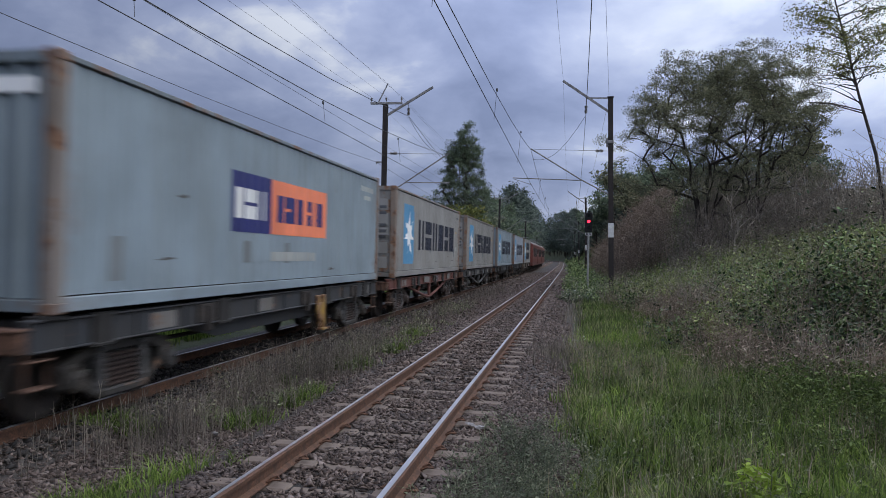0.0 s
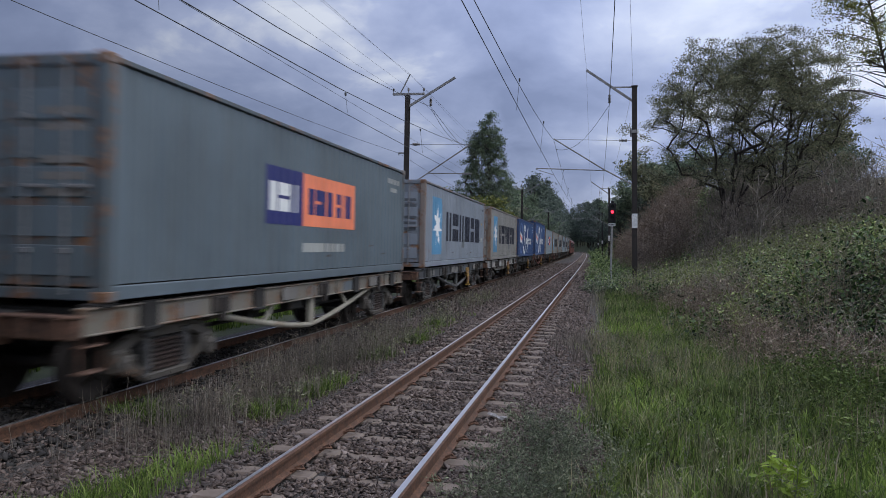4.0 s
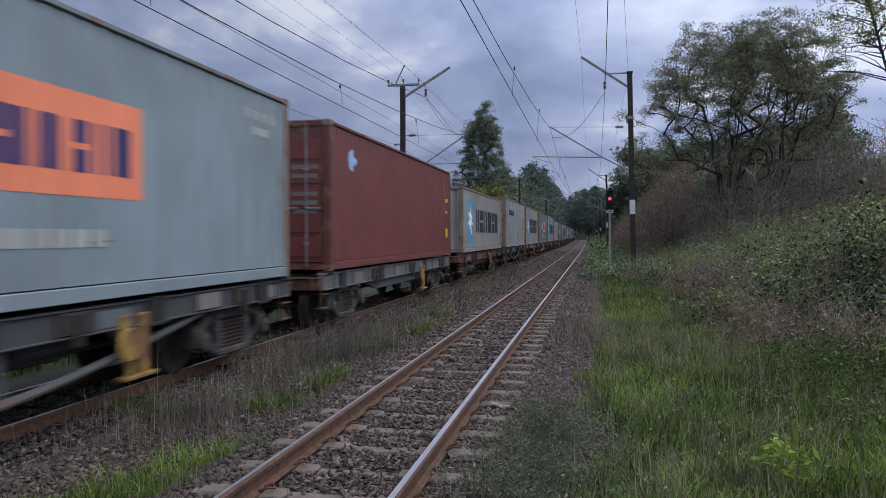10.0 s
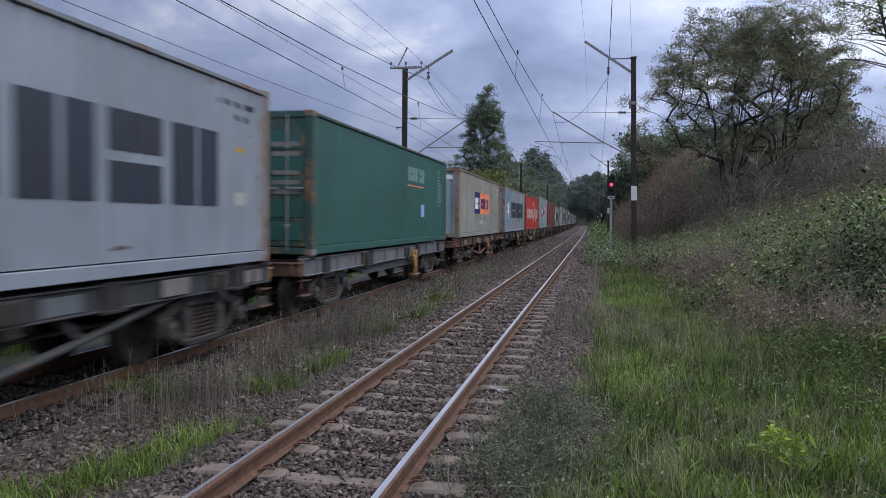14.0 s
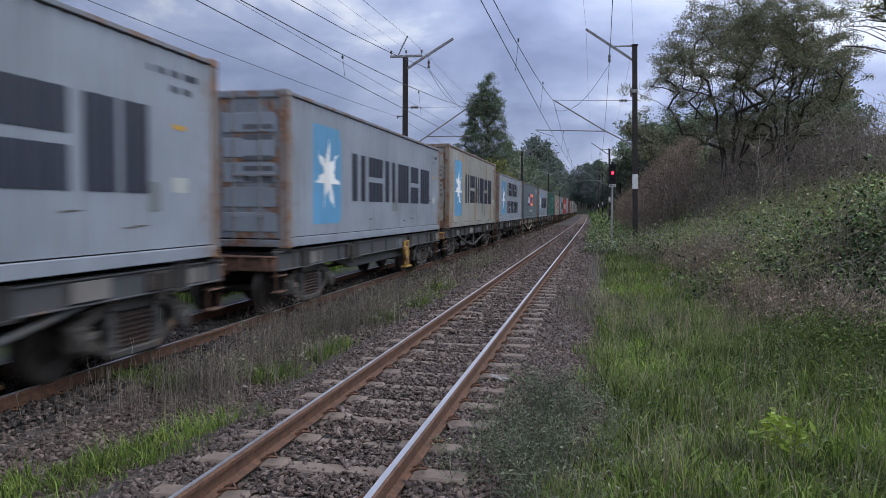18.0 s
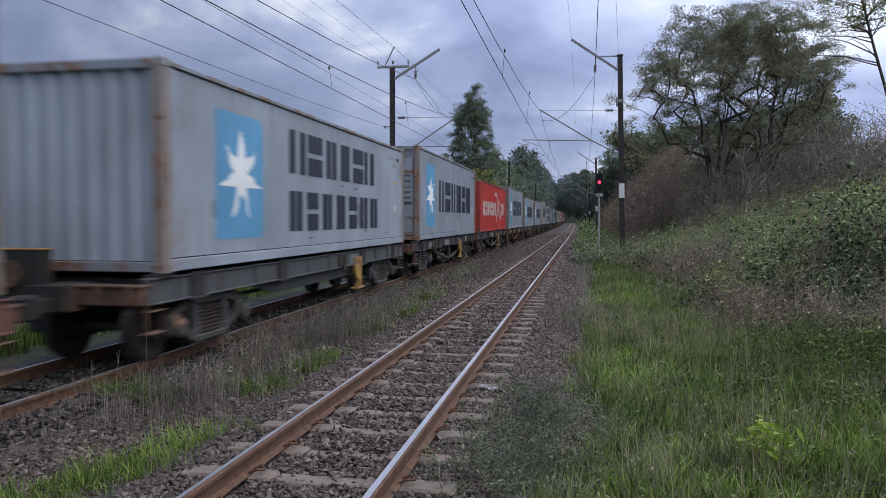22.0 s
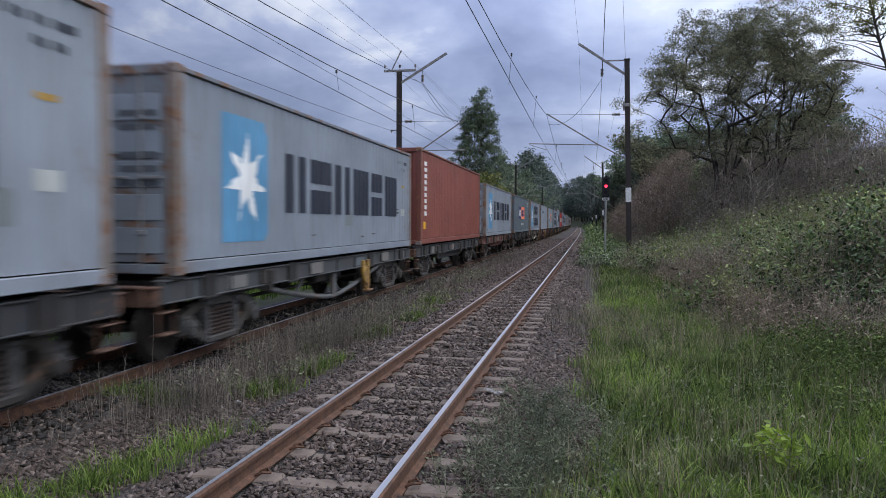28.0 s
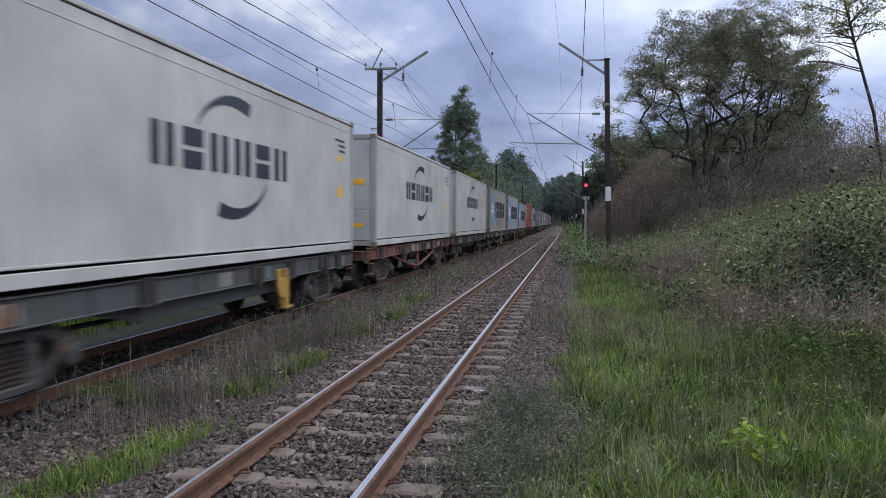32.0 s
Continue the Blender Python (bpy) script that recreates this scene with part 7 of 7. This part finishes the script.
def tree_meshes(seed, height_, rad, split, spread, droop, per_tip, blob, leaf, leafmat, bark, first=0.45, ratio=0.45):
    r = random.Random(seed)
    segs, tips = [], []
    grow(r, Vector((0, 0, -0.25)), Vector((r.uniform(-0.1, 0.1), r.uniform(-0.1, 0.1), 1)).normalized(), height_ * first, rad, 0, segs, tips, droop, split, spread)
    top = max(t.z for t in tips)
    k = height_ / top
    s = Solid()
    for a, b, ra, rb in segs:
        s.tube([a * k, b * k], max(ra, 0.012), 6 if ra > 0.05 else 4, max(rb, 0.008), cap=False)
    q = np.random.RandomState(seed)
    c = np.array([tuple(t * k) for t in tips])
    ball = unit(q.normal(0, 1, (len(c) * per_tip, 3))) * q.uniform(0.15, 1.0, (len(c) * per_tip, 1)) ** 0.6
    c = np.repeat(c, per_tip, 0) + ball * np.array([blob, blob, blob * 0.55])
    v, f = leaves(c, np.full(len(c), leaf), q, 0.9, ratio)
    me = mesh_of("crown", v, f, leafmat)
    tm = bpy.data.meshes.new("trunk")
    tm.from_pydata([tuple(p) for p in s.v], [], s.f)
    tm.materials.append(MATS[bark])
    tm.polygons.foreach_set("use_smooth", [True] * len(tm.polygons))
    return tm, me


def tree(x, y, meshes, label, turn=0.0, group="trees", drop=0.0):
    root = tagged(new("tree"), label, "tree", group)
    root.matrix_basis = pose(x, y, float(height(np.array([x]), np.array([y]))[0]) - drop, 0, 0, turn)
    part("trunk", meshes[0], root, "dark branching trunk and limbs")
    part("crown", meshes[1], root, "leafy crown")
    return root


def shaped_tree(seed, h, wide, stems_, tips_, per_tip, blob, leaf, leafmat, bark, low=0.28, lean=(0.0, 0.0), thick=0.008, shell=0.30, taper=0.0, crest=0.0):
    """A many-stemmed tree: twigs reach for points all through a domed crown and join the nearest limb below."""
    q = np.random.RandomState(seed)
    n = tips_
    d = unit(q.normal(size=(n, 3)))
    d[:, 2] = np.where((d[:, 2] < -0.1) & (q.uniform(0, 1, n) < crest), -d[:, 2], d[:, 2])
    rad = q.uniform(shell, 1.0, (n, 1)) ** 0.5
    lump = 1 + 0.14 * np.sin(d[:, 0:1] * 5 + seed) * np.cos(d[:, 1:2] * 4 - seed) + 0.08 * np.sin(d[:, 2:3] * 9 + seed)
    tip = d * rad * lump * np.array([wide, wide, h * (1 - low) / 2]) + np.array([0, 0, h * (1 + low) / 2])
    tip[:, :2] *= 1 - taper * smooth((tip[:, 2:3] / h - 0.35) / 0.65)
    tip[:, 0] += lean[0] * tip[:, 2] / h
    tip[:, 1] += lean[1] * tip[:, 2] / h
    pts, par = [np.array([0, 0, -0.3]), np.array([0, 0, 0.25])], [-1, 0]
    for k in range(stems_):
        a = 2 * math.pi * (k + q.uniform(-0.3, 0.3)) / stems_
        goal = np.array([math.cos(a) * wide * q.uniform(0.15, 0.55) + lean[0] * 0.7, math.sin(a) * wide * q.uniform(0.15, 0.55) + lean[1] * 0.7, h * q.uniform(0.55, 0.8)])
        last = 1
        for i in range(1, 9):
            t = i / 8
            p = goal * np.array([t ** 1.25, t ** 1.25, t]) + q.normal(0, 0.07, 3) * np.array([1, 1, 0.3])
            pts.append(p)
            par.append(last)
            last = len(pts) - 1
    ends = []
    for i in np.argsort(np.linalg.norm(tip - np.array([0, 0, h * 0.3]), axis=1)):
        P = np.array(pts)
        dv = tip[i] - P
        cost = np.linalg.norm(dv, axis=1) + 1.1 * np.maximum(0, -dv[:, 2] + 0.15) + np.where(P[:, 2] < h * 0.12, 4.0, 0)
        j = int(np.argmin(cost))
        m = max(2, int(cost[j] / 0.9))
        last, a = j, pts[j]
        for s_ in range(1, m + 1):
            t = s_ / m
            p = a + (tip[i] - a) * t + np.array([0, 0, 0.05 * math.sin(math.pi * t) * cost[j]]) + q.normal(0, 0.03, 3) * (t < 1)
            pts.append(p)
            par.append(last)
            last = len(pts) - 1
        ends.append(last)
    load = np.zeros(len(pts))
    for e in ends:
        load[e] += 1
    for i in range(len(pts) - 1, 0, -1):
        load[par[i]] += load[i]
    width = thick * np.maximum(load, 1) ** 0.46
    P = np.array(pts)
    p1, p0 = np.arange(1, len(pts)), np.array(par[1:])
    dd = unit(P[p1] - P[p0])
    sd = unit(np.cross(dd, np.array([0.31, 0.95, 0.05])))
    uu = np.cross(sd, dd)
    ring = [(math.cos(2 * math.pi * j / 5), math.sin(2 * math.pi * j / 5)) for j in range(5)]
    w0, w1 = np.minimum(width[p0], width[p1] * 1.5)[:, None], width[p1][:, None]
    V = np.stack([P[p0] + (sd * c + uu * s_) * w0 for c, s_ in ring] + [P[p1] + (sd * c + uu * s_) * w1 for c, s_ in ring], 1)
    f = np.array([(j, (j + 1) % 5, 5 + (j + 1) % 5, 5 + j) for j in range(5)])
    tm = mesh_of("trunk", V.reshape(-1, 3), (f[None] + (np.arange(len(p1)) * 10)[:, None, None]).reshape(-1, 4), bark)
    c = P[np.array(ends)]
    ball = unit(q.normal(0, 1, (len(c) * per_tip, 3))) * q.uniform(0.1, 1.0, (len(c) * per_tip, 1)) ** 0.6
    size = np.repeat(q.uniform(0.6, 1.25, len(c)), per_tip)[:, None]
    c = np.repeat(c, per_tip, 0) + ball * size * np.array([blob, blob, blob * 0.55])
    v, f = leaves(c, np.full(len(c), leaf), q, 0.9, 0.42)
    return tm, mesh_of("crown", v, f, leafmat)


BROAD = [shaped_tree(70, 11.6, 5.5, 10, 620, 200, 0.66, 0.100, "tree_leaf", "bark", 0.20, (0.9, 0.0), thick=0.0100, shell=0.30, crest=0.50), shaped_tree(71, 12.0, 3.9, 9, 340, 170, 0.56, 0.095, "tree_leaf", "bark", 0.24, thick=0.0100, shell=0.30, crest=0.40)]
for x, y, k, t in ((9.2, 45.0, 0, 0), (11.8, 44.0, 1, 150)):
    tree(x, y, BROAD[k], "broad acacia-like tree with open dark branches on the bank", t, "trees on the bank")


def slender(seed):
    """A thin leaning trunk with a few long twigs and leaf sprays near the top."""
    q = np.random.RandomState(seed)
    line = [(0, 0, -0.3), (-0.15, 0, 2.0), (-0.45, 0.05, 4.0), (-1.05, 0.1, 6.2), (-1.55, 0.1, 8.2), (-2.1, 0.2, 10.6)]
    s = Solid().tube(line, 0.085, 7, 0.022, cap=False)
    ends = [np.array(line[-1])]
    for i in range(46):
        t = q.uniform(2.6, 5.0)
        k = int(min(t, 4))
        p = Vector(line[k]).lerp(Vector(line[k + 1]), t - k if t < 5 else 1)
        a = q.uniform(0, 2 * np.pi)
        n = q.uniform(0.9, 2.4)
        e = p + Vector((math.cos(a) * n, math.sin(a) * n, q.uniform(0.1, 1.2)))
        s.tube([p, p.lerp(e, 0.5) + Vector((0, 0, 0.12)), e], 0.026, 4, 0.008, cap=False)
        if p.z > 6.9:
            ends += [np.array(e), np.array(p.lerp(e, 0.7)), np.array(p.lerp(e, 0.4))]
    c = np.repeat(np.array(ends), 110, 0)
    c = c + unit(q.normal(0, 1, c.shape)) * q.uniform(0.05, 0.62, (len(c), 1)) * np.array([1, 1, 0.6])
    v, f = leaves(c, np.full(len(c), 0.10), q, 0.9, 0.42)
    return s.mesh("trunk", "bark", True), mesh_of("crown", v, f, "tree_leaf_sunny")


tree(13.3, 30.0, slender(85), "slender sparse tree with yellow-green leaves", 0, "trees on the bank")
BARE = tree_meshes(83, 4.2, 0.034, (2, 1), 0.6, 0.0, 0, 0.2, 0.1, "stem_pale", "stem_pale", 0.5)
for x, y, t in ((8.6, 34.0, 0), (13.2, 30.0, 50), (14.6, 32.5, 160), (15.8, 31.0, 250)):
    b = tagged(new("bare_sapling", BARE[0]), "pale leafless sapling standing in the scrub", "sapling", "bare saplings")
    b.matrix_basis = pose(x, y, float(height(np.array([x]), np.array([y]))[0]), 0, 0, t)


def spire(seed, h, wid, leaf, n, mat, bark="bark"):
    """A tall narrow tree: a straight trunk with many short limbs and hanging leaf clumps."""
    r = random.Random(seed)
    q = np.random.RandomState(seed)
    s = Solid()
    s.tube([(0, 0, -0.3), (0.1, 0.05, h * 0.5), (0.0, 0.1, h * 0.97)], h * 0.014, 7, 0.03, cap=False)
    cs = []
    for i in range(70):
        t = 0.16 + 0.82 * (i / 70) ** 0.9
        a = r.uniform(0, 2 * math.pi)
        w = wid * (math.sin(math.pi * min(1, (t - 0.08) / 0.92) ** 0.75) * 0.9 + 0.12) * r.uniform(0.45, 1.1)
        p0 = Vector((0, 0, h * t))
        p1 = Vector((math.cos(a) * w, math.sin(a) * w, h * t + w * r.uniform(0.1, 0.7)))
        s.tube([p0, p0.lerp(p1, 0.5) + Vector((0, 0, 0.15)), p1], 0.05 * (1 - t) + 0.02, 4, 0.012, cap=False)
        for u in (0.55, 0.8, 1.0):
            cs.append(tuple(p0.lerp(p1, u)))
    c = np.repeat(np.array(cs), n, 0) + q.normal(0, 1, (len(cs) * n, 3)) * np.array([0.5, 0.5, 0.42]) * (h / 18)
    v, f = leaves(c, np.full(len(c), leaf), q, 1.0, 0.4)
    tm = bpy.data.meshes.new("trunk")
    tm.from_pydata([tuple(p) for p in s.v], [], s.f)
    tm.materials.append(MATS[bark])
    return tm, mesh_of("crown", v, f, mat)


GUM = shaped_tree(91, 19.8, 3.55, 3, 560, 110, 0.80, 0.20, "gum_leaf", "bark", 0.12, (0.3, 0.0), 0.016, 0.25, 0.36)
tree(-12.3, 96.0, GUM, "tall narrow dark green gum tree beyond the train", 0, "trees beyond the train")
PINE = [spire(92 + i, h, w, 0.40, 24, "gum_leaf") for i, (h, w) in enumerate(((12.0, 3.0), (15.0, 3.6), (10.5, 3.2)))]
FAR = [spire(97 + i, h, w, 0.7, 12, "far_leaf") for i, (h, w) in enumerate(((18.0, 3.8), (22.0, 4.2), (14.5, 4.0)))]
BUSHY = [tree_meshes(101 + i, h, 0.16, (2, 2), 0.8, 0.1, 44, 1.15, 0.42, m, "bark", 0.4) for i, (h, m) in enumerate(((7.5, "tree_leaf_sunny"), (9.5, "gum_leaf"), (8.5, "tree_leaf")))]
r = random.Random(5)
tree(-12.2, 84.0, BUSHY[0], "bushy light green tree beyond the train", 0, "trees beyond the train")
tree(-14.0, 88.0, BUSHY[0], "bushy light green tree beyond the train", 130, "trees beyond the train")
for i in range(92):
    s0 = 92 + i * 2.7 + r.uniform(-2, 2)
    x, y, h = course(s0, -10.2 - r.uniform(0, 6.0) - (2.0 if i < 6 else 0))
    ms = r.choice(BUSHY[1:] if s0 < 122 else PINE + BUSHY[1:] if s0 < 190 else FAR)
    tree(x, y, ms, "dark green tree in the wood beyond the train", r.uniform(0, 360), "trees beyond the train")
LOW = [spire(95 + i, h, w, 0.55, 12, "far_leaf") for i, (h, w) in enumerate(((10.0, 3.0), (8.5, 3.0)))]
for i in range(62):
    s0 = 100 + i * 4.0 + r.uniform(-2, 2)
    x, y, h = course(s0, 6.6 + r.uniform(0, 7) + (2.5 if s0 < 140 else 0))
    tree(x, y, r.choice(BUSHY[1:] + LOW[1:] if s0 < 170 else LOW), "dark green tree on the hillside along the line", r.uniform(0, 360), "trees on the hillside")
for i in range(90):
    x, y = r.uniform(-70, 46), r.uniform(355, 480)
    u = float(lateral(np.array([x]), np.array([y]))[0])
    if -11.0 < u < 7.0:
        continue
    tree(x, y, r.choice(FAR), "dark green tree in the far wood where the line bends", r.uniform(0, 360), "trees of the far wood")
for i in range(34):
    x, y, h = course(335 + i * 4.2, 6.2 + r.uniform(0, 3.5))
    tree(x, y, r.choice(FAR), "dark green tree in the far wood where the line bends", r.uniform(0, 360), "trees of the far wood")
for i in range(3, 14):
    y = 60 + i * 9 + r.uniform(-3, 3)
    x = min(18 + r.uniform(0, 22), 0.30 * y)
    tree(x, y, r.choice(BUSHY[1:]), "dark green tree on the hilltop", r.uniform(0, 360), "trees on the hillside")
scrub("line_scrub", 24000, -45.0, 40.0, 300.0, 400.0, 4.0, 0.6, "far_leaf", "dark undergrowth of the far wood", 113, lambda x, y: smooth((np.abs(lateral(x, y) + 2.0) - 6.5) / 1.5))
scrub("line_scrub", 28000, -16.0, -7.6, 50.0, 300.0, 1.8, 0.30, "shrub_green", "green undergrowth beyond the train", 111, lambda x, y: smooth((-lateral(x, y) - 7.8) / 0.8))
scrub("line_scrub", 34000, -3.0, 12.0, 62.0, 320.0, 1.6, 0.28, "shrub_green", "green undergrowth along the empty track", 112, lambda x, y: smooth((lateral(x, y) - 1.4) / 0.5))

# ---- litter ----
for x, y, w, sd in ((0.82, 8.25, 0.09, 1), (0.93, 8.15, 0.06, 2), (-1.95, 7.75, 0.07, 3), (1.95, 18.0, 0.10, 4)):
    rr = random.Random(sd)
    s = Solid()
    z = float(np.maximum(bed_level(np.array([x])), height(np.array([x]), np.array([y])))[0]) + (0.035 if sd != 4 else 0.12)
    vs = [(x + rr.uniform(-w, w), y + rr.uniform(-w, w), z + rr.uniform(0, 0.05)) for _ in range(8)]
    bm = bmesh.new()
    for v in vs:
        bm.verts.new(v)
    bmesh.ops.convex_hull(bm, input=bm.verts)
    me = bpy.data.meshes.new("litter")
    bm.to_mesh(me)
    bm.free()
    me.materials.append(MATS["litter_white"])
    tagged(new("litter", me), "crumpled scrap of pale paper lying on the stones", "litter", "scraps of litter")


# ---- movement ----
SPEED = ((0, 17.745), (32, 16.448))


def run(t):
    """Metres that the train has gone by t seconds."""
    out = 0.0
    for (a, va), (b, vb) in zip(SPEED, SPEED[1:]):
        d = min(max(t - a, 0.0), b - a)
        out += va * d + (vb - va) * d * d / (2 * (b - a))
    return out


def motions():
    steps = [float(t) for t in range(0, 33)]
    for ob, s0, z in RIDERS:
        rows = []
        for t in steps:
            x, y, h = course(s0 + run(t), TRAIN_X)
            rows.append((t, pose(x, y, TRAIN_Z + z, 0, 0, math.degrees(h))))
        walk(ob, rows)
    # all wheelsets turn alike: two are keyed in small steps, the rest share those turns
    first = {}
    for w, k in WHEELSETS:
        if k not in first:
            y = -0.92 if k == 0 else 0.92
            walk(w, [(i / FPS, pose(0, y, WHEEL_R, -math.degrees(run(i / FPS) / WHEEL_R) % 360, 0, 0)) for i in range(32 * FPS + 1)])
            first[k] = w
        else:
            w.rotation_mode = "QUATERNION"
            keys = w.animation_data_create()
            keys.action = first[k].animation_data.action
            keys.action_slot = first[k].animation_data.action_slot


motions()
